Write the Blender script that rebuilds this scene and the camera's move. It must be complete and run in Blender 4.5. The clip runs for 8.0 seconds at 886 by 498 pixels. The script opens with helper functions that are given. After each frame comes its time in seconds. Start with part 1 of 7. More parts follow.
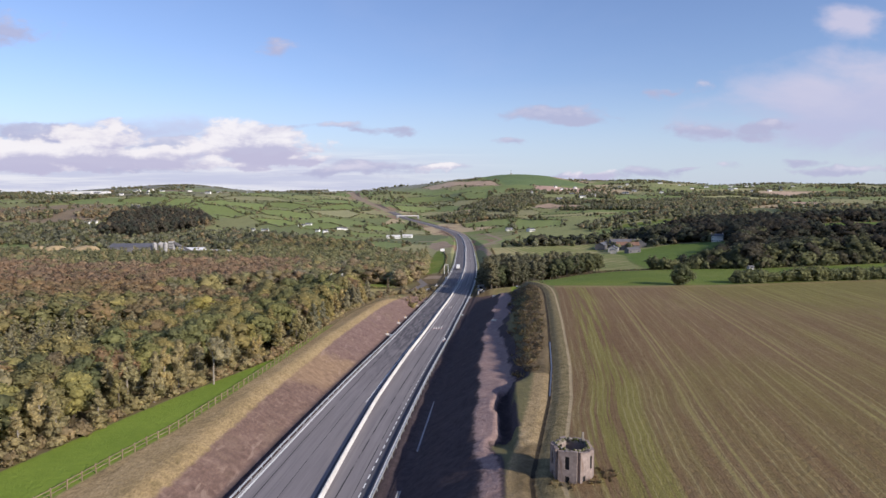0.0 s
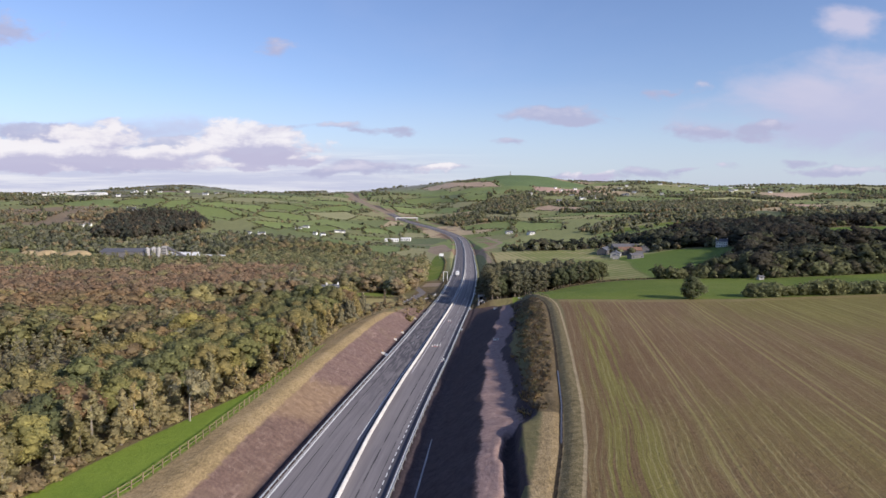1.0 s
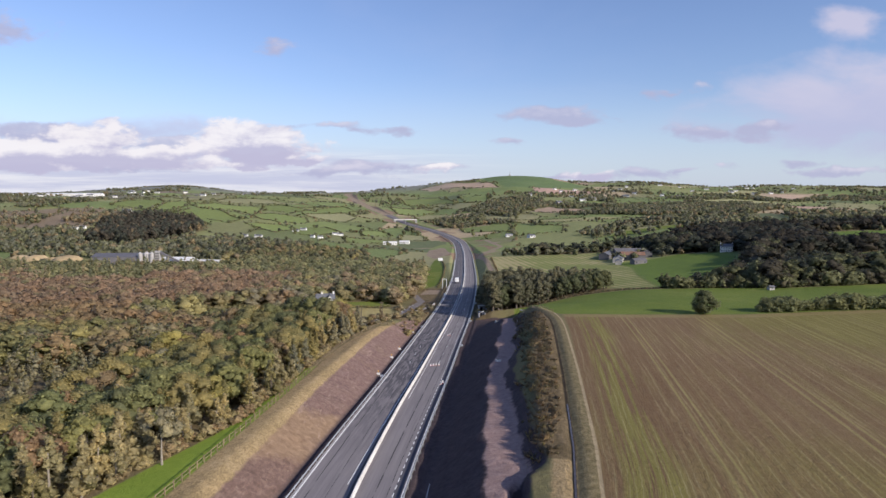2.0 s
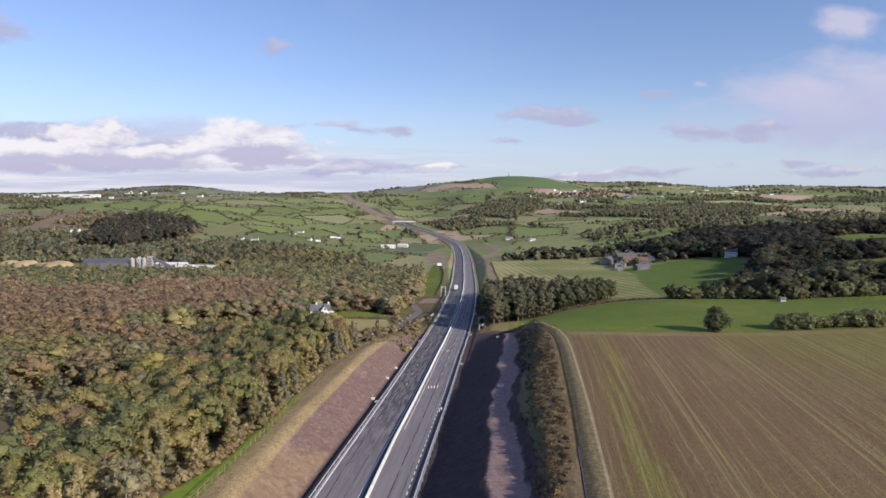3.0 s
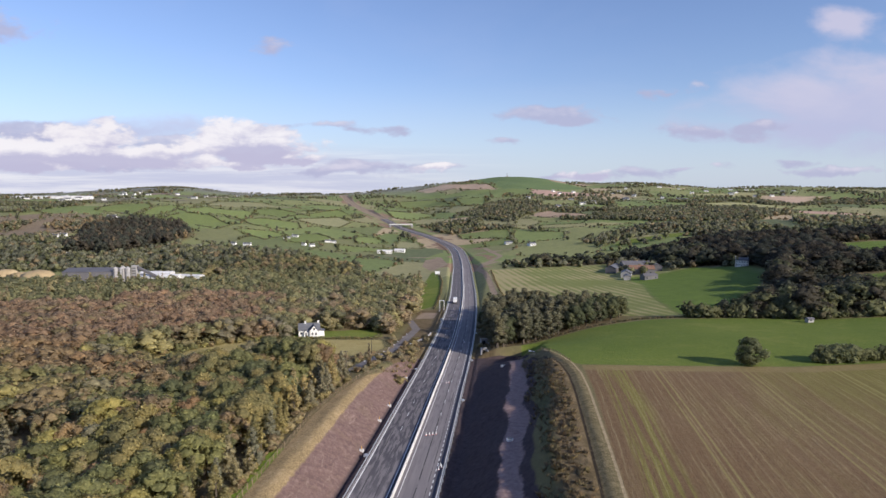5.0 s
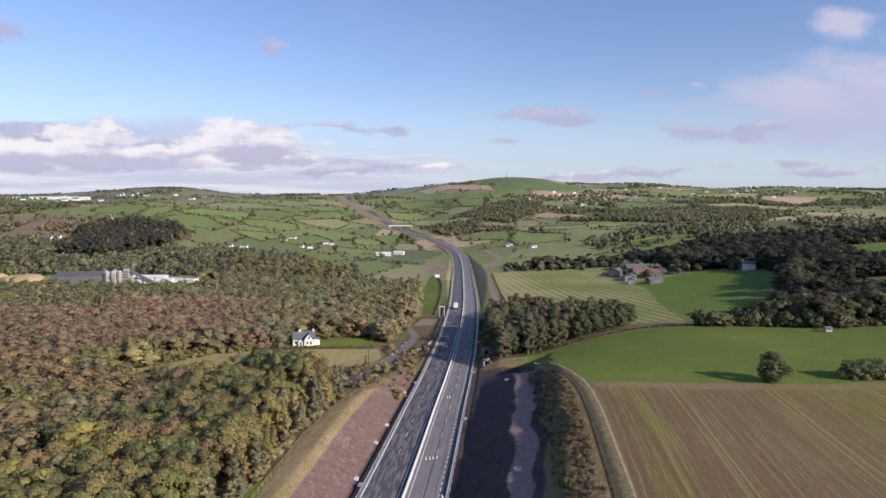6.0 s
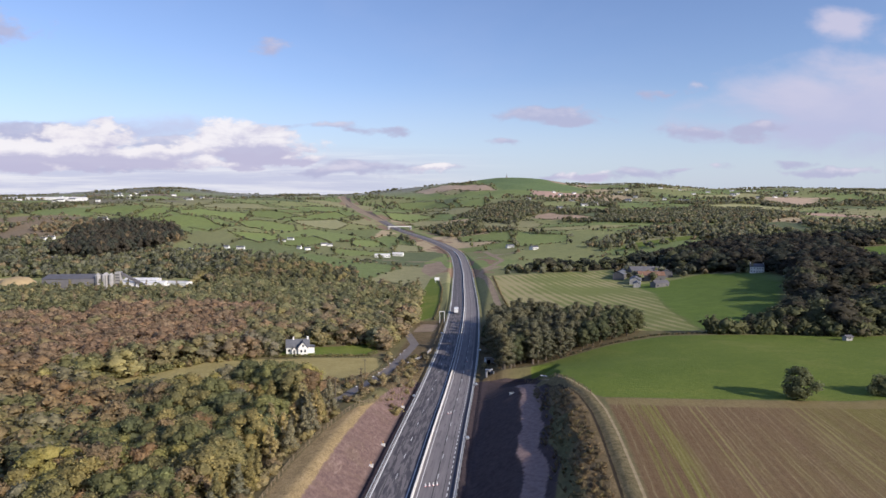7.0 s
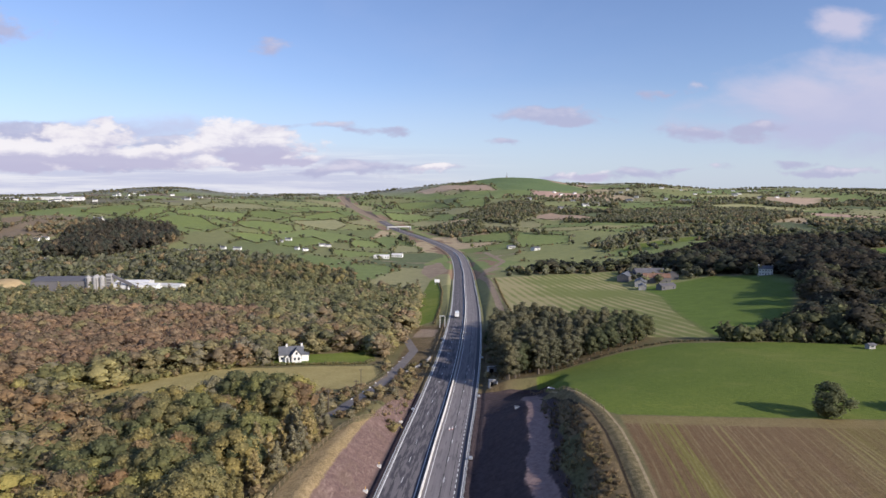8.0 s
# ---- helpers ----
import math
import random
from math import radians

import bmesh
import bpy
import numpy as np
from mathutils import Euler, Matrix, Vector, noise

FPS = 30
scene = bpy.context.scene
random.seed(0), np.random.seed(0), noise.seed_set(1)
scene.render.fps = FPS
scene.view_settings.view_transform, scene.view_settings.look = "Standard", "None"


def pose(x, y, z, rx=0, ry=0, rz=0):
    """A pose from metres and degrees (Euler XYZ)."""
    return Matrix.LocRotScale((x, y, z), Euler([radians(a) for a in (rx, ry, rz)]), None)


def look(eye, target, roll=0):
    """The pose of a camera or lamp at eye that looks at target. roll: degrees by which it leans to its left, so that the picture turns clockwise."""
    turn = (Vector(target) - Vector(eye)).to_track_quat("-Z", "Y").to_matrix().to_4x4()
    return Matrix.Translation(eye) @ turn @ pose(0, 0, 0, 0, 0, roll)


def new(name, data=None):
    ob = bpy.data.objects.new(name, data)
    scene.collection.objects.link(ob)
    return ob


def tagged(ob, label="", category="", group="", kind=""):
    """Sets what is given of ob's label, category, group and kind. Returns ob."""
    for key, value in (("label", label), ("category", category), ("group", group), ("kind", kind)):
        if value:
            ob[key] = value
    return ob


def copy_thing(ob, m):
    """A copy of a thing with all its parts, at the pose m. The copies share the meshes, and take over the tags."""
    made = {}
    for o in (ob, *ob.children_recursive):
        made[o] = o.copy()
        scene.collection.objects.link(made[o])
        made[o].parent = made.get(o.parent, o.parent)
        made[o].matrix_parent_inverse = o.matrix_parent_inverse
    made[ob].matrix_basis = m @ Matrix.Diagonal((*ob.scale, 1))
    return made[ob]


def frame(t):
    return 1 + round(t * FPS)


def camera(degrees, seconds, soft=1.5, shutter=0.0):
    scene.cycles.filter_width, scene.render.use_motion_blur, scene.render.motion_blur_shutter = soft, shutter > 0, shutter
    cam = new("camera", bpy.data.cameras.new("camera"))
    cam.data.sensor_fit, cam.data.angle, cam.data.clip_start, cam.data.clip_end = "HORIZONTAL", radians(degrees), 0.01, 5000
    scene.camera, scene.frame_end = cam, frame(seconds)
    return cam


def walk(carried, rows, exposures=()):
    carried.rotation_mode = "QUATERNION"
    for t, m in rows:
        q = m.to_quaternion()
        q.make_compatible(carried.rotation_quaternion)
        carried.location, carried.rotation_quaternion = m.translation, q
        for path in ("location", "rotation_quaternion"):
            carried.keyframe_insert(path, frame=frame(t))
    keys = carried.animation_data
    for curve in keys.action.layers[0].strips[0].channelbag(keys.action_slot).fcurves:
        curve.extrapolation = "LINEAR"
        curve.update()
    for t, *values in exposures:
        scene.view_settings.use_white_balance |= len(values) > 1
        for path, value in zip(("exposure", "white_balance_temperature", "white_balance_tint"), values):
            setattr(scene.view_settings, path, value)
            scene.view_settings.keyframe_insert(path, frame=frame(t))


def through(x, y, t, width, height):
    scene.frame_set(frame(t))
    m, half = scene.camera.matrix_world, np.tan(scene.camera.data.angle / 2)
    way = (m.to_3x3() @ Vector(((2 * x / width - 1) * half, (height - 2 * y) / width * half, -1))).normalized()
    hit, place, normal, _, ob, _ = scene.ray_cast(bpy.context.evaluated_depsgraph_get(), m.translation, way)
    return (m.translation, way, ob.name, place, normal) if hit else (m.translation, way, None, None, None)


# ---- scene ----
cam = camera(70.0, 8.0)
PATH = [
    (0, (0.00, 0.00, 40.00), (0.00, 99.63, 31.46), 0.00),
    (0.5, (0.06, 5.61, 41.51), (0.13, 105.25, 32.98), 0.03),
    (1, (0.03, 11.40, 43.20), (0.18, 111.04, 34.70), 0.06),
    (1.5, (0.01, 16.98, 44.74), (0.23, 116.62, 36.24), 0.08),
    (3, (0.12, 33.75, 50.07), (0.59, 133.38, 41.52), 0.12),
    (3.5, (-0.10, 39.32, 51.70), (0.46, 138.95, 43.12), 0.12),
    (4, (-0.09, 44.98, 53.20), (0.59, 144.61, 44.61), 0.12),
    (4.5, (-0.11, 50.78, 54.19), (0.66, 150.40, 45.60), 0.12),
    (6, (-0.60, 68.81, 56.06), (0.33, 168.44, 47.54), 0.12),
    (6.5, (-0.67, 74.78, 56.35), (0.29, 174.41, 47.86), 0.13),
    (7, (-0.75, 81.05, 56.57), (0.23, 180.69, 48.09), 0.14),
    (7.5, (-0.84, 87.14, 56.66), (0.17, 186.78, 48.17), 0.15),
    (8, (-0.92, 93.49, 56.67), (0.09, 193.12, 48.18), 0.16),
]
walk(cam, [(t, look(eye, target, roll)) for t, eye, target, roll in PATH])

# ---- light ----
SUN_EL, SUN_AZ = radians(25.0), radians(127.7)
toward_sun = Vector((math.sin(SUN_AZ) * math.cos(SUN_EL), math.cos(SUN_AZ) * math.cos(SUN_EL), math.sin(SUN_EL)))
sun = new("sun", bpy.data.lights.new("sun", "SUN"))
sun.data.energy, sun.data.angle, sun.data.color = 5.0, radians(0.6), (1.0, 0.90, 0.79)
sun.matrix_world = look(toward_sun * 500, (0, 0, 0))
scene.view_settings.exposure = 0.12


class Nodes:
    """Small helper to write node trees in short lines."""

    def __init__(self, tree):
        self.tree = tree
        tree.nodes.clear()

    def add(self, kind):
        return self.tree.nodes.new(kind)

    def put(self, socket, v):
        if isinstance(v, bpy.types.NodeSocket):
            self.tree.links.new(v, socket)
        elif isinstance(v, (tuple, list)) and len(v) == 3 and socket.type == "RGBA":
            socket.default_value = (*v, 1)
        else:
            socket.default_value = v

    def math(self, op, a, b=0.0, c=0.0, clamp=False):
        n = self.add("ShaderNodeMath")
        n.operation, n.use_clamp = op, clamp
        for s, v in zip(n.inputs, (a, b, c)):
            self.put(s, v)
        return n.outputs[0]

    def vec(self, op, a, b=(0, 0, 0)):
        n = self.add("ShaderNodeVectorMath")
        n.operation = op
        self.put(n.inputs[0], a)
        self.put(n.inputs[1], b)
        return n.outputs["Value"] if op in ("LENGTH", "DOT_PRODUCT") else n.outputs[0]

    def mix(self, f, a, b, blend="MIX"):
        n = self.add("ShaderNodeMix")
        n.data_type, n.blend_type = "RGBA", blend
        self.put(n.inputs[0], f)
        self.put(n.inputs[6], a)
        self.put(n.inputs[7], b)
        return n.outputs[2]

    def noise(self, at, scale, detail=4.0, rough=0.55, distort=0.0):
        n = self.add("ShaderNodeTexNoise")
        self.put(n.inputs["Vector"], at)
        for k, v in (("Scale", scale), ("Detail", detail), ("Roughness", rough), ("Distortion", distort)):
            n.inputs[k].default_value = v
        return n.outputs["Fac"]

    def ramp(self, f, stops):
        n = self.add("ShaderNodeValToRGB")
        el = n.color_ramp.elements
        while len(el) < len(stops):
            el.new(0.5)
        for e, (p, c) in zip(el, stops):
            e.position, e.color = p, (*c, 1) if len(c) == 3 else c
        self.put(n.inputs[0], f)
        return n.outputs[0]

    def step(self, f, a, b):
        n = self.add("ShaderNodeMapRange")
        n.interpolation_type = "SMOOTHSTEP"
        for s, v in zip(n.inputs, (f, a, b, 0.0, 1.0)):
            self.put(s, v)
        return n.outputs[0]

    def attr(self, name):
        n = self.add("ShaderNodeAttribute")
        n.attribute_name = name
        return n

    def stretch(self, at, by):
        return self.vec("MULTIPLY", at, by)

    def bump(self, h, strength, distance):
        n = self.add("ShaderNodeBump")
        n.inputs["Strength"].default_value, n.inputs["Distance"].default_value = strength, distance
        self.put(n.inputs["Height"], h)
        return n.outputs[0]

    def shade(self, color, rough=0.8, normal=None, metal=0.0, spec=0.3, through=0.0):
        n = self.add("ShaderNodeBsdfPrincipled")
        self.put(n.inputs["Base Color"], color)
        self.put(n.inputs["Roughness"], rough)
        self.put(n.inputs["Metallic"], metal)
        n.inputs["Specular IOR Level"].default_value = spec
        if normal is not None:
            self.put(n.inputs["Normal"], normal)
        out = n.outputs[0]
        if through:
            t = self.add("ShaderNodeBsdfTranslucent")
            self.put(t.inputs[0], color)
            m = self.add("ShaderNodeMixShader")
            m.inputs[0].default_value = through
            self.tree.links.new(out, m.inputs[1])
            self.tree.links.new(t.outputs[0], m.inputs[2])
            out = m.outputs[0]
        o = self.add("ShaderNodeOutputMaterial")
        self.tree.links.new(out, o.inputs[0])


def build_sky():
    world = bpy.data.worlds.new("sky")
    scene.world = world
    world.use_nodes = True
    k = Nodes(world.node_tree)
    sky = k.add("ShaderNodeTexSky")
    sky.sky_type, sky.sun_disc, sky.sun_elevation, sky.sun_rotation = "NISHITA", False, SUN_EL, SUN_AZ
    sky.altitude, sky.air_density, sky.dust_density, sky.ozone_density = 60.0, 1.0, 0.7, 1.4
    way = k.add("ShaderNodeTexCoord").outputs["Generated"]
    xyz = k.add("ShaderNodeSeparateXYZ")
    k.put(xyz.inputs[0], way)
    ahead = k.math("MAXIMUM", k.math("ABSOLUTE", xyz.outputs[1]), 0.08)
    u, v = k.math("DIVIDE", xyz.outputs[0], ahead), k.math("DIVIDE", xyz.outputs[2], ahead)
    flat = k.add("ShaderNodeCombineXYZ")
    k.put(flat.inputs[0], u), k.put(flat.inputs[1], v)
    at = flat.outputs[0]
    # clouds: bearing, height, half width, half height, density
    warp = k.add("ShaderNodeCombineXYZ")
    k.put(warp.inputs[0], k.math("MULTIPLY", k.math("SUBTRACT", k.noise(k.stretch(at, (9.0, 16.0, 1.0)), 1.0, 4.0), 0.5), 0.13))
    k.put(warp.inputs[1], k.math("MULTIPLY", k.math("SUBTRACT", k.noise(k.vec("ADD", k.stretch(at, (9.0, 16.0, 1.0)), (31.0, 7.0, 3.0)), 1.0, 4.0), 0.5), 0.05))
    bent = k.vec("ADD", at, warp.outputs[0])

    def gather(rows, fall):
        mass, rise = None, None
        for cu, cv, su, sv, dense in rows:
            d = k.vec("MULTIPLY", k.vec("SUBTRACT", bent, (cu, cv, 0)), (1 / su, 1 / sv, 0))
            m = k.math("MULTIPLY", k.math("SUBTRACT", fall, k.vec("LENGTH", d)), dense)
            rel = k.math("MULTIPLY", k.math("DIVIDE", k.math("SUBTRACT", v, cv), sv), k.math("MAXIMUM", m, 0.0))
            rise = rel if rise is None else k.math("ADD", rise, rel)
            mass = m if mass is None else k.math("MAXIMUM", mass, m)
        return mass, rise

    heaps = [(-0.294, 0.086, 0.074, 0.030, 1.6), (-0.30, 0.070, 0.115, 0.017, 1.2), (-0.545, 0.078, 0.065, 0.030, 1.45), (-0.60, 0.056, 0.13, 0.022, 1.4), (-0.69, 0.066, 0.08, 0.020, 1.3),
             (-0.44, 0.058, 0.12, 0.016, 1.1), (-0.22, 0.054, 0.05, 0.007, 0.9), (-0.335, 0.046, 0.06, 0.009, 0.8), (-0.012, 0.041, 0.045, 0.006, 0.9), (0.235, 0.034, 0.05, 0.009, 0.8)]
    flats = [(-0.62, 0.094, 0.13, 0.020, 1.3), (-0.43, 0.073, 0.08, 0.014, 1.2), (-0.30, 0.062, 0.10, 0.009, 1.2), (-0.58, 0.043, 0.24, 0.009, 1.1), (-0.165, 0.103, 0.055, 0.007, 0.85), (-0.068, 0.105, 0.030, 0.006, 0.85),
             (-0.09, 0.043, 0.085, 0.008, 0.95), (-0.15, 0.036, 0.10, 0.006, 0.8), (0.172, 0.124, 0.085, 0.013, 1.1), (0.205, 0.117, 0.065, 0.010, 1.0), (0.098, 0.082, 0.022, 0.005, 0.8), (0.365, 0.162, 0.045, 0.008, 0.8),
             (0.41, 0.100, 0.085, 0.014, 1.15), (0.505, 0.106, 0.045, 0.010, 1.0), (0.30, 0.034, 0.09, 0.008, 0.95), (0.39, 0.038, 0.035, 0.005, 0.9), (0.447, 0.041, 0.025, 0.006, 0.8), (0.57, 0.050, 0.040, 0.006, 0.85),
             (0.63, 0.036, 0.07, 0.005, 0.9), (0.01, 0.040, 0.05, 0.006, 0.8), (0.185, 0.034, 0.035, 0.005, 0.8), (-0.255, 0.228, 0.035, 0.010, 0.45), (-0.69, 0.252, 0.09, 0.024, 0.75)]
    wide = [(0.76, 0.145, 0.34, 0.085, 1.35), (0.60, 0.105, 0.22, 0.030, 0.9), (0.635, 0.262, 0.055, 0.030, 1.0), (0.73, 0.245, 0.09, 0.018, 0.6), (-0.56, 0.088, 0.26, 0.030, 0.75)]
    loose = k.noise(k.stretch(at, (6.0, 15.0, 1.0)), 1.0, 7.0, 0.55, 0.3)
    soft = k.step(k.math("ADD", gather(wide, 1.15)[0], k.math("MULTIPLY", k.math("SUBTRACT", loose, 0.5), 1.9)), -0.05, 0.9)
    p = k.stretch(at, (17.0, 36.0, 1.0))
    n1 = k.noise(p, 1.0, 7.0, 0.58, 0.2)
    n2 = k.noise(k.vec("ADD", p, (0.18, -0.30, 0)), 1.0, 6.0, 0.6, 0.2)
    fray = k.math("MULTIPLY", k.math("SUBTRACT", n1, 0.5), 2.3)
    mass, rise = gather(heaps, 1.3)
    cover = k.step(k.math("ADD", k.math("MULTIPLY", mass, 0.9), fray), 0.08, 0.55)
    lit = k.step(k.math("ADD", k.math("SUBTRACT", n1, n2), k.math("MULTIPLY", rise, 0.42)), -0.22, 0.30)
    flat_mass, flat_rise = gather(flats, 1.25)
    flat_cover = k.step(k.math("ADD", k.math("MULTIPLY", flat_mass, 0.85), fray), 0.05, 0.75)
    flat_lit = k.step(k.math("ADD", k.math("SUBTRACT", n1, n2), k.math("MULTIPLY", flat_rise, 0.35)), -0.05, 0.55)
    # low veil towards the horizon, with thin layers in it
    veil = k.math("MULTIPLY", k.step(v, 0.19, 0.0), 0.66)
    streak = k.step(k.noise(k.stretch(at, (3.2, 62.0, 1.0)), 1.0, 6.0, 0.6, 0.2), 0.42, 0.66)
    layers = k.math("MULTIPLY", k.step(v, 0.082, 0.045), k.step(u, 0.18, -0.22))
    wisp = k.math("MULTIPLY", k.step(k.noise(k.stretch(at, (2.2, 6.0, 1.0)), 1.0, 5.0, 0.6, 0.4), 0.42, 0.88), 0.16)
    tone = k.mix(1.0, sky.outputs[0], (0.97, 1.0, 1.27), "MULTIPLY")
    tone = k.mix(wisp, tone, (5.0, 5.2, 6.9))
    tone = k.mix(veil, tone, (4.7, 5.5, 7.0))
    tone = k.mix(k.math("MULTIPLY", soft, 0.80), tone, k.mix(k.step(k.math("ADD", v, k.math("MULTIPLY", k.math("SUBTRACT", loose, 0.5), 0.12)), 0.10, 0.19), (4.1, 4.15, 5.9), (5.2, 4.95, 6.2)))
    tone = k.mix(k.math("MULTIPLY", layers, 0.80), tone, k.mix(streak, (4.5, 4.6, 6.1), (6.7, 6.6, 7.2)))
    tone = k.mix(k.math("MULTIPLY", flat_cover, 0.82), tone, k.mix(flat_lit, (3.7, 3.75, 5.3), (5.4, 5.2, 6.3)))
    tone = k.mix(k.math("MULTIPLY", cover, 0.92), tone, k.mix(lit, (4.3, 4.15, 5.6), (7.5, 7.2, 7.5)))
    bg = k.add("ShaderNodeBackground")
    k.put(bg.inputs[0], tone)
    bg.inputs[1].default_value = 0.115
    out = k.add("ShaderNodeOutputWorld")
    world.node_tree.links.new(bg.outputs[0], out.inputs[0])


build_sky()

# ---- materials ----
MATS = {}


def material(name):
    m = bpy.data.materials.new(name)
    m.use_nodes = True
    MATS[name] = m
    return m, Nodes(m.node_tree)


def world_at(k):
    return k.add("ShaderNodeNewGeometry").outputs["Position"]


def local_at(k):
    return k.add("ShaderNodeTexCoord").outputs["Object"]


def plain(name, dark, light, scale=2.0, rough=0.8, bump=0.2, metal=0.0, spec=0.3, vary=0.0, stain=None):
    """A two-scale mottled surface."""
    m, k = material(name)
    at = local_at(k)
    big, fine = k.noise(at, scale * 0.18, 4), k.noise(at, scale, 6, 0.65)
    f = k.math("ADD", k.math("MULTIPLY", big, 0.55), k.math("MULTIPLY", fine, 0.45))
    c = k.ramp(f, [(0.32, dark), (0.68, light)])
    if stain:
        c = k.mix(k.step(k.noise(k.stretch(at, (1, 1, 0.25)), scale * 0.5, 5, 0.7), 0.52, 0.75), c, stain)
    if vary:
        r = k.add("ShaderNodeObjectInfo").outputs["Random"]
        c = k.mix(1.0, c, k.ramp(r, [(0.0, (1 - vary,) * 3), (1.0, (1 + vary,) * 3)]), "MULTIPLY")
    k.shade(c, rough, k.bump(fine, bump, 0.1), metal, spec)
    return m


plain("concrete_white", (0.50, 0.49, 0.47), (0.72, 0.71, 0.69), 0.8, 0.75, 0.15, stain=(0.40, 0.38, 0.35))
plain("concrete_grey", (0.26, 0.25, 0.25), (0.42, 0.41, 0.40), 1.0, 0.85, 0.2, stain=(0.20, 0.18, 0.16))
plain("galvanised", (0.42, 0.44, 0.46), (0.62, 0.64, 0.66), 3.0, 0.38, 0.05, 0.55)
plain("fence_wood", (0.16, 0.115, 0.07), (0.34, 0.26, 0.17), 3.0, 0.9, 0.3, vary=0.2)
plain("line_paint", (0.62, 0.62, 0.60), (0.82, 0.82, 0.80), 3.0, 0.6, 0.1)
plain("roof_slate", (0.085, 0.09, 0.105), (0.16, 0.165, 0.18), 4.0, 0.65, 0.35, vary=0.1)
plain("white_render", (0.66, 0.65, 0.62), (0.83, 0.82, 0.79), 1.2, 0.85, 0.1, stain=(0.58, 0.56, 0.52))
plain("old_render", (0.145, 0.112, 0.100), (0.37, 0.305, 0.280), 2.0, 0.9, 0.5, stain=(0.17, 0.115, 0.085))
plain("rubble_stone", (0.16, 0.14, 0.11), (0.34, 0.31, 0.27), 2.2, 0.92, 0.8)
plain("moss", (0.05, 0.055, 0.02), (0.13, 0.13, 0.05), 3.0, 0.95, 0.6)
# near-black colour that stands in for the unlit depth of openings
plain("dark_opening", (0.012, 0.012, 0.014), (0.03, 0.03, 0.032), 2.0, 0.6, 0.0)
plain("window_glass", (0.03, 0.035, 0.045), (0.05, 0.06, 0.075), 2.0, 0.08, 0.0, spec=0.6)
plain("shed_grey", (0.10, 0.095, 0.10), (0.17, 0.165, 0.175), 0.4, 0.55, 0.1, vary=0.12, stain=(0.16, 0.15, 0.15))
plain("shed_light", (0.55, 0.54, 0.53), (0.76, 0.75, 0.73), 0.5, 0.6, 0.1, vary=0.1)
plain("rusty_roof", (0.16, 0.085, 0.055), (0.27, 0.16, 0.11), 0.9, 0.8, 0.2, stain=(0.20, 0.19, 0.19))
plain("bark", (0.07, 0.055, 0.04), (0.17, 0.145, 0.115), 4.0, 0.95, 0.6)
plain("pale_bark", (0.20, 0.175, 0.145), (0.37, 0.335, 0.29), 3.0, 0.9, 0.4)
plain("sand_heap", (0.30, 0.22, 0.12), (0.46, 0.36, 0.21), 0.5, 0.95, 0.4)
plain("red_plastic", (0.55, 0.05, 0.02), (0.68, 0.09, 0.035), 4.0, 0.5, 0.05)
plain("white_paint", (0.68, 0.68, 0.68), (0.82, 0.82, 0.81), 2.0, 0.45, 0.05)
plain("tyre", (0.015, 0.015, 0.015), (0.03, 0.03, 0.03), 6.0, 0.9, 0.2)
plain("yellow_post", (0.62, 0.36, 0.03), (0.72, 0.45, 0.05), 4.0, 0.6, 0.05)
plain("dark_steel", (0.10, 0.10, 0.105), (0.18, 0.18, 0.19), 3.0, 0.5, 0.1, 0.4)


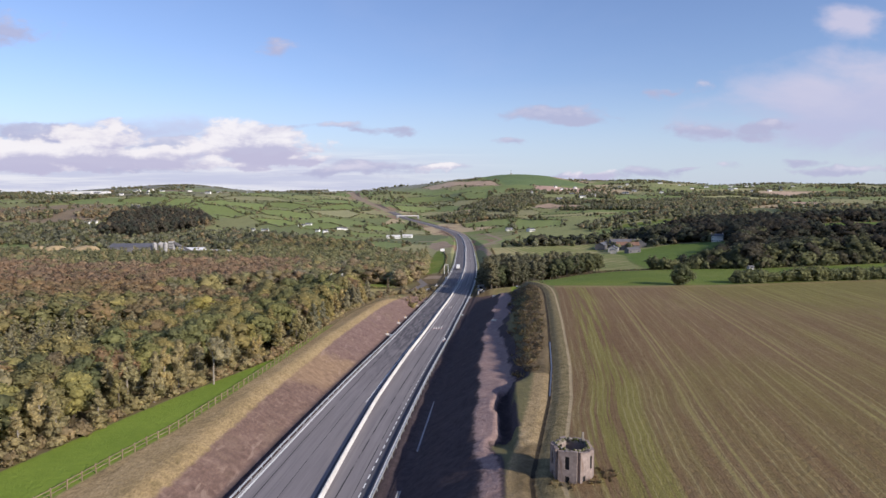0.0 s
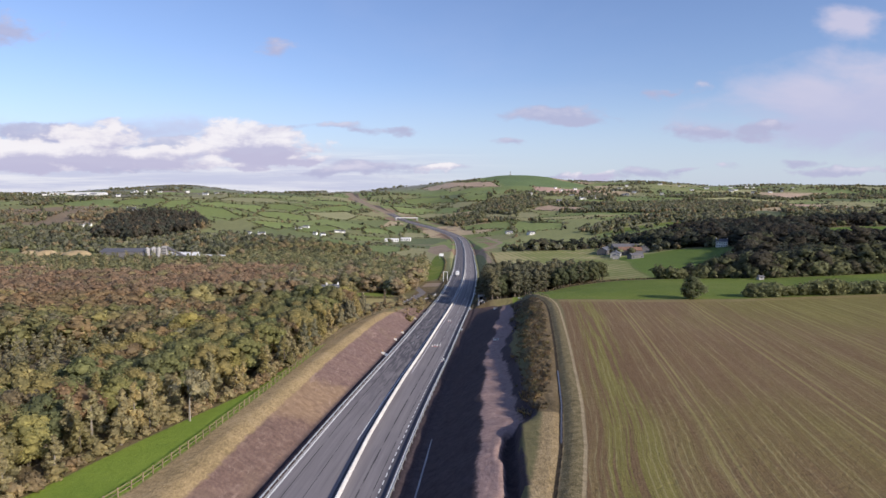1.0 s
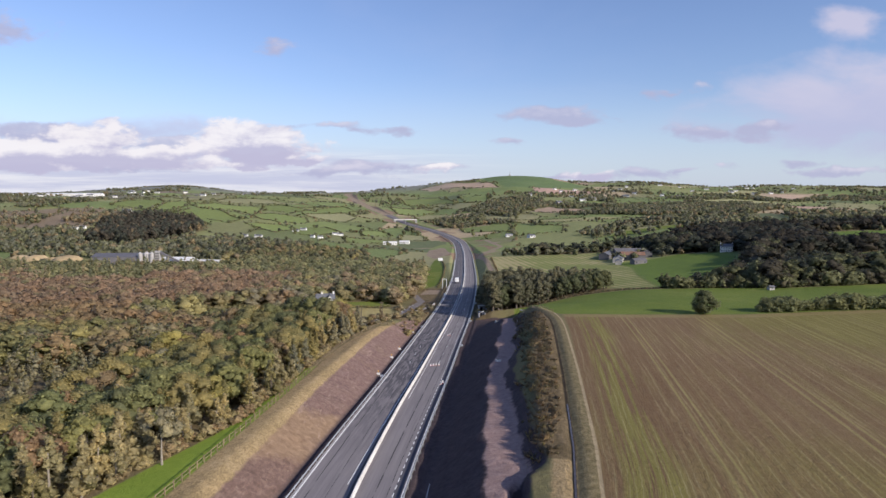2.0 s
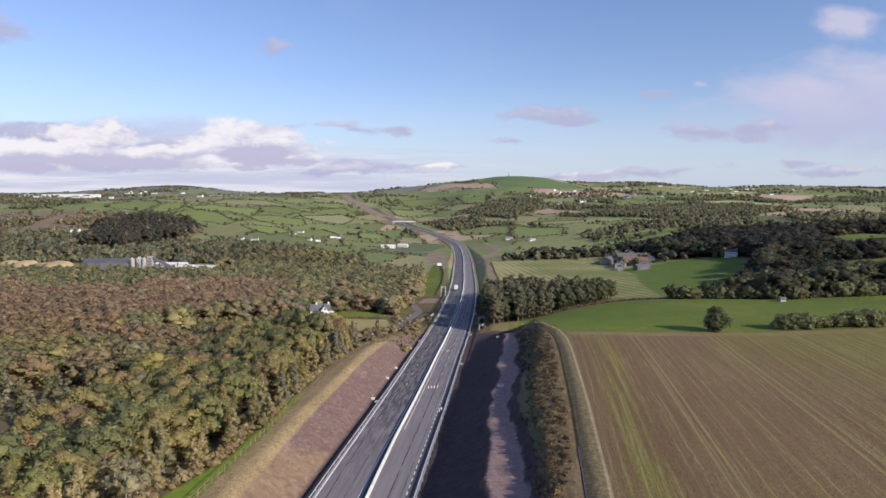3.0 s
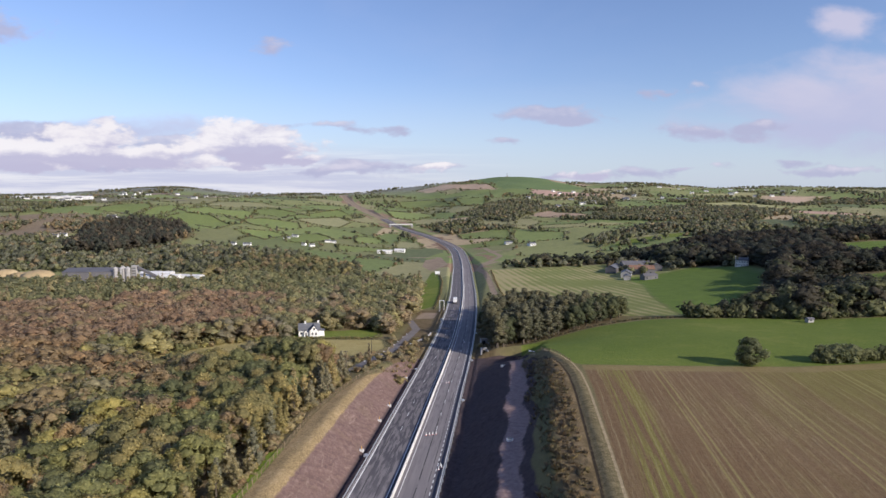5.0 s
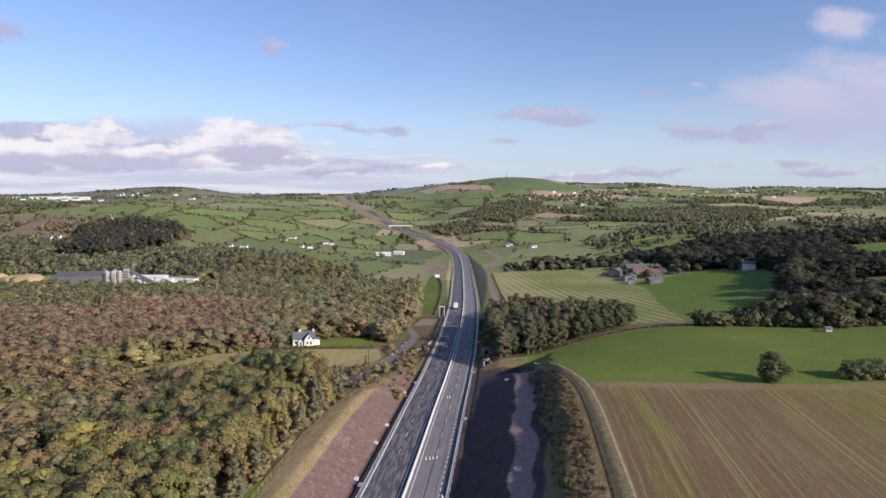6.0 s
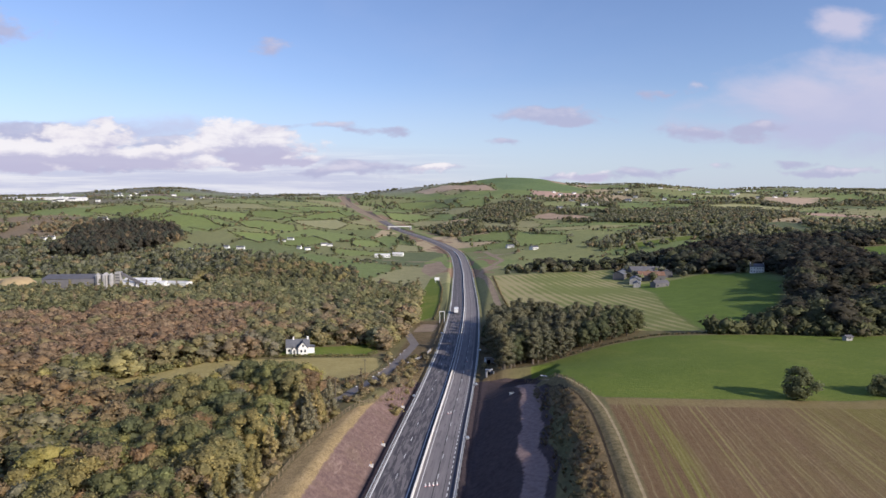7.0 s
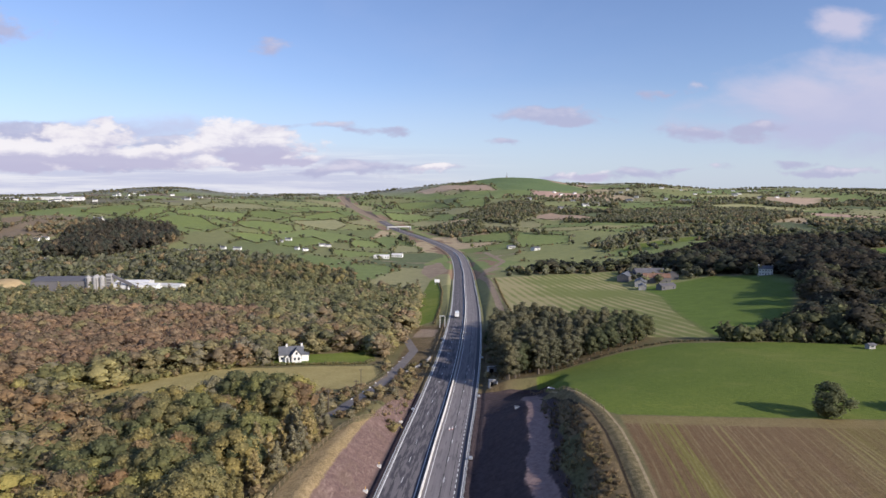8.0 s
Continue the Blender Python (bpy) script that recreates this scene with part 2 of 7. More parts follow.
def make_asphalt():
    m, k = material("asphalt")
    at = world_at(k)
    s = k.attr("across").outputs["Fac"]
    run = k.attr("along").outputs["Fac"]
    xyz = k.add("ShaderNodeCombineXYZ")
    k.put(xyz.inputs[0], s), k.put(xyz.inputs[1], k.math("MULTIPLY", run, 0.045))
    lanes = k.noise(xyz.outputs[0], 1.1, 5, 0.62)
    c = k.ramp(lanes, [(0.30, (0.190, 0.168, 0.172)), (0.52, (0.235, 0.210, 0.212)), (0.72, (0.275, 0.248, 0.246))])
    big = k.noise(at, 0.05, 4)
    c = k.mix(k.math("MULTIPLY", k.step(big, 0.42, 0.66), 0.4), c, (0.27, 0.24, 0.232))
    # long wheel smears on the finished length
    fine = k.add("ShaderNodeCombineXYZ")
    k.put(fine.inputs[0], k.math("MULTIPLY", s, 2.6)), k.put(fine.inputs[1], k.math("MULTIPLY", run, 0.03))
    c = k.mix(k.math("MULTIPLY", k.step(k.noise(fine.outputs[0], 1.0, 4, 0.6, 0.2), 0.52, 0.66), 0.38), c, (0.125, 0.112, 0.120))
    # further on the left side still lies damp and patched
    st = k.add("ShaderNodeCombineXYZ")
    k.put(st.inputs[0], k.math("MULTIPLY", s, 1.15)), k.put(st.inputs[1], k.math("MULTIPLY", run, 0.13))
    streak = k.noise(st.outputs[0], 1.0, 4, 0.62, 0.3)
    damp = k.ramp(streak, [(0.43, (0.040, 0.038, 0.050)), (0.50, (0.105, 0.095, 0.104)), (0.57, (0.240, 0.214, 0.215))])
    wet = k.math("MULTIPLY", k.step(run, 118.0, 215.0), k.step(k.attr("middle").outputs["Fac"], 0.1, -0.2))
    c = k.mix(k.math("MULTIPLY", wet, 0.92), c, damp)
    c = k.mix(k.math("MULTIPLY", k.math("MULTIPLY", k.step(streak, 0.53, 0.60), k.step(run, 150.0, 260.0)), 0.5), c, (0.075, 0.068, 0.076))
    # longitudinal joints between paving passes
    wob = k.math("ADD", s, k.math("MULTIPLY", k.noise(xyz.outputs[0], 2.0, 2), 0.22))
    for place, wide in ((-6.6, 0.06), (-3.4, 0.03), (4.2, 0.09), (6.3, 0.04)):
        on = k.step(k.math("ABSOLUTE", k.math("SUBTRACT", wob, place)), wide + 0.05, wide)
        c = k.mix(k.math("MULTIPLY", on, k.step(k.noise(k.stretch(xyz.outputs[0], (0.1, 1.0, 1)), 3.0, 3), 0.34, 0.48)), c, (0.035, 0.033, 0.036))
    # outer strips are darker: on the right, the bank's shadow put into the colour
    edge = k.math("MAXIMUM", k.step(s, 7.0, 7.15), k.math("MULTIPLY", k.step(s, -8.75, -8.9), 1.0))
    c = k.mix(k.math("MULTIPLY", edge, 0.85), c, (0.052, 0.051, 0.068))
    # dark strip along the left of the middle barrier
    mid = k.math("ADD", k.attr("middle").outputs["Fac"], k.math("MULTIPLY", k.math("SUBTRACT", lanes, 0.5), 0.2))
    c = k.mix(k.math("MULTIPLY", k.math("MULTIPLY", k.step(mid, -1.0, -0.9), k.step(mid, -0.1, -0.2)), 0.85), c, (0.034, 0.032, 0.040))
    grit = k.noise(at, 9.0, 4)
    k.shade(k.mix(0.18, c, k.mix(grit, (0.06, 0.06, 0.06), (0.26, 0.25, 0.25))), 0.88, k.bump(grit, 0.25, 0.02), 0.0, 0.25)


make_asphalt()


def make_leaves(name, by_object):
    m, k = material(name)
    at = world_at(k)
    base = k.attr("leaf").outputs["Color"]
    n, fine = k.noise(at, 0.5, 3), k.noise(at, 1.9, 4, 0.7)
    # noise darkens fine flecks, painting in the shaded gaps between leaves
    f = k.math("ADD", k.math("MULTIPLY", n, 0.35), k.math("MULTIPLY", fine, 0.65))
    c = k.mix(1.0, base, k.ramp(f, [(0.34, (0.74, 0.75, 0.74)), (0.50, (1.10, 1.10, 1.08)), (0.66, (1.60, 1.56, 1.44))]), "MULTIPLY")
    r = k.add("ShaderNodeNewGeometry").outputs["Random Per Island"]
    c = k.mix(1.0, c, k.ramp(r, [(0.0, (0.80, 0.82, 0.84)), (1.0, (1.24, 1.20, 1.14))]), "MULTIPLY")
    if by_object:
        r = k.add("ShaderNodeObjectInfo").outputs["Random"]
        c = k.mix(1.0, c, k.ramp(r, [(0.0, (0.84, 0.90, 0.92)), (0.5, (1.0, 1.0, 1.0)), (1.0, (1.16, 1.12, 1.0))]), "MULTIPLY")
    k.shade(c, 0.75, k.bump(fine, 0.55, 0.4), 0.0, 0.15, 0.5)


make_leaves("leaves", True)
make_leaves("wood_leaves", False)


def make_ground():
    m, k = material("land")
    at = world_at(k)
    big, mid, fine, grit = k.noise(at, 0.018, 4), k.noise(at, 0.13, 5, 0.6), k.noise(at, 0.9, 5, 0.65), k.noise(at, 5.0, 4, 0.6)
    wobble = k.math("MULTIPLY", k.math("SUBTRACT", fine, 0.5), 2.4)

    def zone(name, soft=0.5, ragged=0.5):
        return k.step(k.math("ADD", k.attr(name).outputs["Fac"], k.math("MULTIPLY", wobble, ragged)), -soft, soft)

    mott = k.math("ADD", k.math("MULTIPLY", mid, 0.5), k.math("MULTIPLY", fine, 0.5))
    shade = k.ramp(mott, [(0.30, (0.72, 0.74, 0.76)), (0.70, (1.28, 1.24, 1.18))])
    c = k.mix(1.0, k.attr("tint").outputs["Color"], shade, "MULTIPLY")
    # rough autumn grass beside the road works
    dry = k.ramp(k.math("ADD", k.math("MULTIPLY", fine, 0.6), k.math("MULTIPLY", mid, 0.4)), [(0.30, (0.20, 0.150, 0.075)), (0.5, (0.325, 0.240, 0.128)), (0.72, (0.45, 0.34, 0.195))])
    dry = k.mix(1.0, dry, k.ramp(k.noise(k.stretch(at, (2.6, 1.0, 1.0)), 1.5, 5, 0.75), [(0.36, (0.72, 0.70, 0.66)), (0.5, (1.0, 1.0, 1.0)), (0.66, (1.32, 1.30, 1.22))]), "MULTIPLY")
    c = k.mix(zone("verge"), c, dry)
    rank = k.ramp(k.math("ADD", k.math("MULTIPLY", fine, 0.55), k.math("MULTIPLY", mid, 0.45)), [(0.32, (0.075, 0.058, 0.030)), (0.5, (0.145, 0.108, 0.058)), (0.70, (0.27, 0.20, 0.115))])
    rank = k.mix(k.math("MULTIPLY", k.step(k.math("ADD", k.attr("ditch").outputs["Fac"], k.math("MULTIPLY", k.math("SUBTRACT", mid, 0.5), 8.0)), -5.0, -8.0), 0.75), rank, k.ramp(fine, [(0.3, (0.060, 0.066, 0.030)), (0.7, (0.150, 0.155, 0.070))]))
    c = k.mix(zone("rank", 1.0, 1.0), c, rank)
    # mown grass
    turf = k.ramp(mott, [(0.30, (0.150, 0.222, 0.030)), (0.70, (0.235, 0.310, 0.048))])
    c = k.mix(zone("turf", 0.4, 0.3), c, turf)
    # pasture
    past = k.ramp(k.math("ADD", k.math("MULTIPLY", big, 0.6), k.math("MULTIPLY", mott, 0.4)), [(0.30, (0.088, 0.132, 0.024)), (0.55, (0.136, 0.176, 0.034)), (0.75, (0.215, 0.222, 0.058))])
    past = k.mix(1.0, past, k.ramp(k.math("ADD", k.math("MULTIPLY", fine, 0.6), k.math("MULTIPLY", grit, 0.4)), [(0.3, (0.80, 0.82, 0.85)), (0.7, (1.2, 1.18, 1.15))]), "MULTIPLY")
    past = k.mix(k.math("MULTIPLY", k.step(k.noise(at, 0.035, 5, 0.6, 0.5), 0.52, 0.70), 0.55), past, (0.205, 0.215, 0.060))
    c = k.mix(zone("pasture", 0.5, 0.4), c, past)
    # sown field: drill rows along the headland
    row, run = k.attr("row").outputs["Fac"], k.attr("run").outputs["Fac"]
    lanes = k.add("ShaderNodeCombineXYZ")
    k.put(lanes.inputs[0], row), k.put(lanes.inputs[1], k.math("MULTIPLY", run, 0.02))
    wide, thin, hair = k.noise(lanes.outputs[0], 0.22, 3, 0.6), k.noise(lanes.outputs[0], 0.9, 3, 0.7), k.noise(k.stretch(lanes.outputs[0], (1.0, 4.0, 1.0)), 2.2, 3, 0.7)
    drill = k.math("SINE", k.math("MULTIPLY", k.math("ADD", row, k.math("MULTIPLY", mid, 0.7)), 3.1))
    drill = k.math("MULTIPLY", drill, k.step(k.noise(lanes.outputs[0], 0.35, 2), 0.35, 0.65))
    soil = k.ramp(k.math("ADD", k.math("MULTIPLY", k.math("ADD", big, fine), 0.25), k.math("ADD", k.math("MULTIPLY", hair, 0.25), k.math("MULTIPLY", thin, 0.25))), [(0.36, (0.150, 0.093, 0.048)), (0.5, (0.192, 0.126, 0.068)), (0.64, (0.245, 0.172, 0.098))])
    shoots = k.ramp(k.math("ADD", k.math("MULTIPLY", thin, 0.5), k.math("MULTIPLY", hair, 0.5)), [(0.36, (0.158, 0.142, 0.042)), (0.64, (0.245, 0.225, 0.064))])
    band = k.math("SUBTRACT", 1.0, k.math("DIVIDE", k.math("ABSOLUTE", k.math("SUBTRACT", row, 8.0)), 5.5), clamp=True)
    green = k.math("ADD", k.math("MULTIPLY", wide, 0.45), k.math("MULTIPLY", k.math("SUBTRACT", k.noise(at, 0.011, 3), 0.5), 1.1))
    green = k.math("ADD", green, k.math("MULTIPLY", k.math("SUBTRACT", thin, 0.5), 0.38))
    green = k.math("ADD", green, k.math("MULTIPLY", band, k.math("MULTIPLY", k.step(thin, 0.42, 0.54), 0.75)))
    green = k.math("ADD", green, k.math("MULTIPLY", k.step(row, 22.0, 90.0), 0.30))
    fieldc = k.mix(k.math("MULTIPLY", k.step(green, 0.16, 0.62), 0.85), soil, shoots)
    fieldc = k.mix(k.math("MULTIPLY", k.step(drill, 0.35, 0.95), 0.10), fieldc, (0.30, 0.25, 0.125))
    fieldc = k.mix(k.math("MULTIPLY", k.step(drill, -0.35, -0.95), 0.08), fieldc, (0.095, 0.065, 0.036))
    comb = k.math("SINE", k.math("MULTIPLY", k.math("ADD", row, k.math("ADD", k.math("MULTIPLY", fine, 0.25), k.math("MULTIPLY", mid, 1.6))), 6.6))
    fieldc = k.mix(1.0, fieldc, k.ramp(k.math("ADD", k.math("MULTIPLY", k.math("MULTIPLY", comb, k.step(hair, 0.38, 0.66)), 0.20), k.math("MULTIPLY", grit, 1.0)), [(0.15, (0.60, 0.57, 0.54)), (0.5, (1.0, 1.0, 1.0)), (0.85, (1.42, 1.40, 1.32))]), "MULTIPLY")
    furrow = k.math("MULTIPLY", k.step(comb, 0.45, 0.95), k.step(hair, 0.42, 0.60))
    fieldc = k.mix(k.math("MULTIPLY", furrow, 0.60), fieldc, (0.085, 0.055, 0.030))
    ridge = k.math("MULTIPLY", k.step(comb, -0.55, -0.95), k.step(thin, 0.44, 0.62))
    fieldc = k.mix(k.math("MULTIPLY", ridge, 0.50), fieldc, (0.36, 0.30, 0.150))
    tram = k.math("ABSOLUTE", k.math("SUBTRACT", k.math("MODULO", k.math("ADD", row, 400.0), 24.0), 12.0))
    fieldc = k.mix(k.math("MULTIPLY", k.step(k.math("ABSOLUTE", k.math("SUBTRACT", tram, 0.9)), 0.40, 0.10), 0.55), fieldc, (0.31, 0.275, 0.105))
    # headland at the pasture's edge
    head = k.step(k.math("ADD", k.attr("head").outputs["Fac"], k.math("MULTIPLY", wobble, 0.8)), -6.5, -5.5)
    fieldc = k.mix(k.math("MULTIPLY", head, 0.8), fieldc, k.ramp(k.math("ADD", k.math("MULTIPLY", mott, 0.6), k.math("MULTIPLY", grit, 0.4)), [(0.32, (0.175, 0.130, 0.055)), (0.68, (0.30, 0.24, 0.115))]))
    c = k.mix(zone("plough", 0.5, 0.4), c, fieldc)
    # hay field with pale swathes
    hrow = k.attr("hayrow").outputs["Fac"]
    sw = k.math("SINE", k.math("MULTIPLY", k.math("ADD", hrow, k.math("MULTIPLY", mid, 2.0)), 1.03))
    hayc = k.mix(k.math("MULTIPLY", k.step(k.math("ADD", k.math("MULTIPLY", sw, 0.8), k.math("ADD", k.math("MULTIPLY", k.math("SUBTRACT", big, 0.48), 7.0), k.math("SUBTRACT", k.math("MULTIPLY", k.step(hrow, 105.0, 60.0), 1.1), 0.55))), -0.8, 1.2), 0.88), (0.185, 0.205, 0.066), (0.37, 0.315, 0.165))
    c = k.mix(zone("hay", 0.6, 0.4), c, hayc)
    # stubble meadow
    mead = k.ramp(mott, [(0.30, (0.25, 0.205, 0.078)), (0.70, (0.42, 0.35, 0.155))])
    c = k.mix(zone("meadow", 0.8, 0.8), c, mead)
    # bare cutting soil, reddish shale, with one ochre patch of clay
    rills = k.noise(k.stretch(at, (0.7, 0.7, 0.25)), 1.0, 6, 0.68, 0.4)
    bare = k.ramp(k.math("ADD", k.math("MULTIPLY", rills, 0.6), k.math("MULTIPLY", fine, 0.4)), [(0.28, (0.115, 0.076, 0.068)), (0.5, (0.190, 0.126, 0.110)), (0.72, (0.315, 0.222, 0.190))])
    # the near length is browner than the mauve shale further on
    bare = k.mix(k.math("MULTIPLY", k.step(k.math("ADD", run, k.math("MULTIPLY", k.math("SUBTRACT", mid, 0.5), 60.0)), 185.0, 125.0), 0.75), bare, k.ramp(k.math("ADD", k.math("MULTIPLY", rills, 0.6), k.math("MULTIPLY", fine, 0.4)), [(0.28, (0.105, 0.068, 0.054)), (0.5, (0.170, 0.112, 0.088)), (0.72, (0.29, 0.205, 0.160))]))
    clay = k.ramp(rills, [(0.3, (0.18, 0.115, 0.072)), (0.7, (0.34, 0.24, 0.155))])
    bare = k.mix(k.math("MULTIPLY", k.step(mid, 0.50, 0.66), 0.5), bare, (0.20, 0.140, 0.105))
    bare = k.mix(1.0, bare, k.ramp(k.noise(k.stretch(at, (1.6, 0.5, 1.6)), 1.6, 5, 0.7), [(0.32, (0.84, 0.84, 0.86)), (0.55, (1.0, 1.0, 1.0)), (0.74, (1.30, 1.26, 1.2))]), "MULTIPLY")
    patch = k.math("ADD", k.attr("clay").outputs["Fac"], k.math("ADD", k.math("MULTIPLY", k.math("SUBTRACT", mid, 0.5), 16.0), k.math("MULTIPLY", k.math("SUBTRACT", fine, 0.5), 8.0)))
    bare = k.mix(k.math("MULTIPLY", k.step(patch, -4.0, 4.0), 0.88), bare, clay)
    scar = k.noise(k.stretch(at, (0.55, 0.16, 0.9)), 1.0, 5, 0.65, 1.2)
    bare = k.mix(k.math("MULTIPLY", k.step(scar, 0.57, 0.68), 0.40), bare, (0.40, 0.30, 0.24))
    # the right-hand slope and verge take a darker soil colour, deepening their shade
    dark_soil = k.ramp(k.math("ADD", k.math("MULTIPLY", rills, 0.5), k.math("MULTIPLY", fine, 0.5)), [(0.30, (0.040, 0.030, 0.032)), (0.70, (0.105, 0.078, 0.080))])
    bare = k.mix(zone("dark_soil", 0.5, 0.3), bare, dark_soil)
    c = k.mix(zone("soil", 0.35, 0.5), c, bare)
    spoil = k.ramp(k.math("ADD", k.math("MULTIPLY", fine, 0.6), k.math("MULTIPLY", grit, 0.4)), [(0.30, (0.20, 0.130, 0.115)), (0.5, (0.30, 0.208, 0.186)), (0.70, (0.41, 0.30, 0.27))])
    c = k.mix(zone("spoil", 0.4, 0.6), c, spoil)
    # trodden farm track
    ditch = k.math("ADD", k.attr("ditch").outputs["Fac"], k.math("MULTIPLY", wobble, 0.14))
    rough = k.ramp(k.math("ADD", k.math("MULTIPLY", fine, 0.5), k.math("MULTIPLY", grit, 0.5)), [(0.34, (0.085, 0.068, 0.034)), (0.5, (0.165, 0.135, 0.070)), (0.66, (0.30, 0.24, 0.135))])
    c = k.mix(k.math("MULTIPLY", k.step(ditch, 0.2, 0.5), k.step(ditch, 3.4, 3.0)), c, rough)
    c = k.mix(k.math("MULTIPLY", k.step(ditch, 3.1, 3.3), k.step(ditch, 3.85, 3.6)), c, k.ramp(fine, [(0.3, (0.26, 0.205, 0.12)), (0.7, (0.42, 0.34, 0.21))]))
    c = k.mix(k.step(k.math("ABSOLUTE", k.math("ADD", ditch, 0.05)), 0.36, 0.20), c, k.ramp(fine, [(0.3, (0.030, 0.023, 0.015)), (0.7, (0.070, 0.054, 0.036))]))
    c = k.mix(zone("dirt", 0.4, 0.5), c, k.ramp(mott, [(0.3, (0.20, 0.145, 0.10)), (0.7, (0.36, 0.285, 0.21))]))
    c = k.mix(zone("lane", 0.2, 0.1), c, k.ramp(mott, [(0.3, (0.15, 0.135, 0.13)), (0.7, (0.25, 0.225, 0.215))]))
    h = k.math("ADD", k.math("MULTIPLY", fine, 0.7), k.math("MULTIPLY", grit, 0.3))
    k.shade(c, 0.95, k.bump(h, 0.75, 0.5), 0.0, 0.12)


make_ground()


def make_water():
    m, k = material("water")
    n = k.noise(world_at(k), 2.0, 3)
    k.shade(k.ramp(n, [(0.3, (0.05, 0.045, 0.04)), (0.7, (0.09, 0.075, 0.08))]), 0.22, k.bump(n, 0.05, 0.02), 0.0, 0.3)


make_water()

# ---- the lie of the land (metres; z = 0 at the new road near the ruin) ----


def smooth(a, b, v):
    v = np.clip((np.asarray(v, float) - a) / (b - a), 0.0, 1.0)
    return v * v * (3 - 2 * v)


def hermite(knots, values, q):
    """A smooth curve through values at knots (values may carry trailing axes)."""
    knots, values, q = np.asarray(knots, float), np.asarray(values, float), np.asarray(q, float)
    slope = np.zeros_like(values)
    d = np.diff(values, axis=0) / np.diff(knots).reshape((-1,) + (1,) * (values.ndim - 1))
    slope[1:-1] = np.where(d[1:] * d[:-1] > 0, 0.5 * (d[1:] + d[:-1]), 0.25 * (d[1:] + d[:-1]))
    slope[0], slope[-1] = d[0], d[-1]
    q = np.clip(q, knots[0], knots[-1])
    i = np.clip(np.searchsorted(knots, q) - 1, 0, len(knots) - 2)
    h = (knots[i + 1] - knots[i])
    u = (q - knots[i]) / h
    ex = (Ellipsis,) + (None,) * (values.ndim - 1)
    return ((1 + 2 * u) * (1 - u) ** 2)[ex] * values[i] + (u * (1 - u) ** 2 * h)[ex] * slope[i] + (u * u * (3 - 2 * u))[ex] * values[i + 1] + (u * u * (u - 1) * h)[ex] * slope[i + 1]


def hills(x, y, size, seed, octaves=3):
    """Soft rolling noise from crossed sines, about -1 to 1."""
    rng = np.random.RandomState(seed)
    out, amp, total = 0, 1.0, 0
    for o in range(octaves):
        for _ in range(3):
            a, p = rng.uniform(0, 2 * math.pi, 2)
            w = 2 * math.pi / size * rng.uniform(0.7, 1.4)
            out = out + amp * np.sin(w * (x * math.cos(a) + y * math.sin(a)) + p)
        total += amp * 1.7
        amp, size = amp * 0.5, size * 0.45
    return out / total


ROAD_Y = [-150, 83, 135, 202, 252, 288, 366, 470, 600, 720, 840, 950, 1080, 1240, 1437, 1533, 1781, 2165, 2533, 2700]
ROAD_X = [-38, -18, -13.3, -6.2, -1.2, 2.6, 9.6, 16.4, 21.4, 25, 25, 13, -20, -69, -122, -155, -215, -295, -364, -392]
ROAD_Z = [7, 0.2, -2.0, -4.9, -7.0, -8.3, -11.2, -14, -16.5, -17.5, -17, -15, -11.5, -7.5, 3, 9, 20, 33, 44, 47]


def road_x(y):
    return hermite(ROAD_Y, ROAD_X, y)


def road_z(y):
    return hermite(ROAD_Y, ROAD_Z, y)


GRID_X = [-700, -350, -150, -60, -20, 30, 70, 150, 300, 700]
GRID_Y = [-100, 100, 200, 270, 310, 400, 600, 850, 1150, 1600]
GRID_Z = [
    [-6, -4, 0, 5, 7, 9, 11, 14, 18, 24],
    [-8, -6, -2, 3, 5, 8.5, 10, 13, 17, 24],
    [-12, -9, -7, -3, 2, 6.8, 7.3, 10, 14, 22],
    [-13, -10, -9, -7, -3, 2.5, 4.5, 6, 11, 20],
    [-14, -11, -9, -8.5, -9, -6, 0, 3, 8, 18],
    [-15, -13, -12, -12, -14, -12, -8, -2, 11, 18],
    [-14, -12, -14, -17, -18, -12.5, -12, -11.5, 5, 15],
    [6, -6, -14, -17, -18, -17, -13, -6, 9, 18],
    [30, 14, -4, -9, -9, -6, -1, 5, 15, 24],
    [36, 26, 12, 5, 7, 16, 22, 28, 33, 34],
]
# height of the skyline against the bearing (x over y)
SKY_U = [-1.2, -0.7, -0.6, -0.41, -0.3, -0.22, -0.15, -0.075, -0.02, 0.045, 0.1, 0.16, 0.2, 0.24, 0.3, 0.42, 0.55, 0.7, 1.2]
SKY_Z = [30, 44, 50, 89, 60, 55, 53, 80, 102, 128, 152, 143, 122, 114, 118, 95, 98, 90, 80]


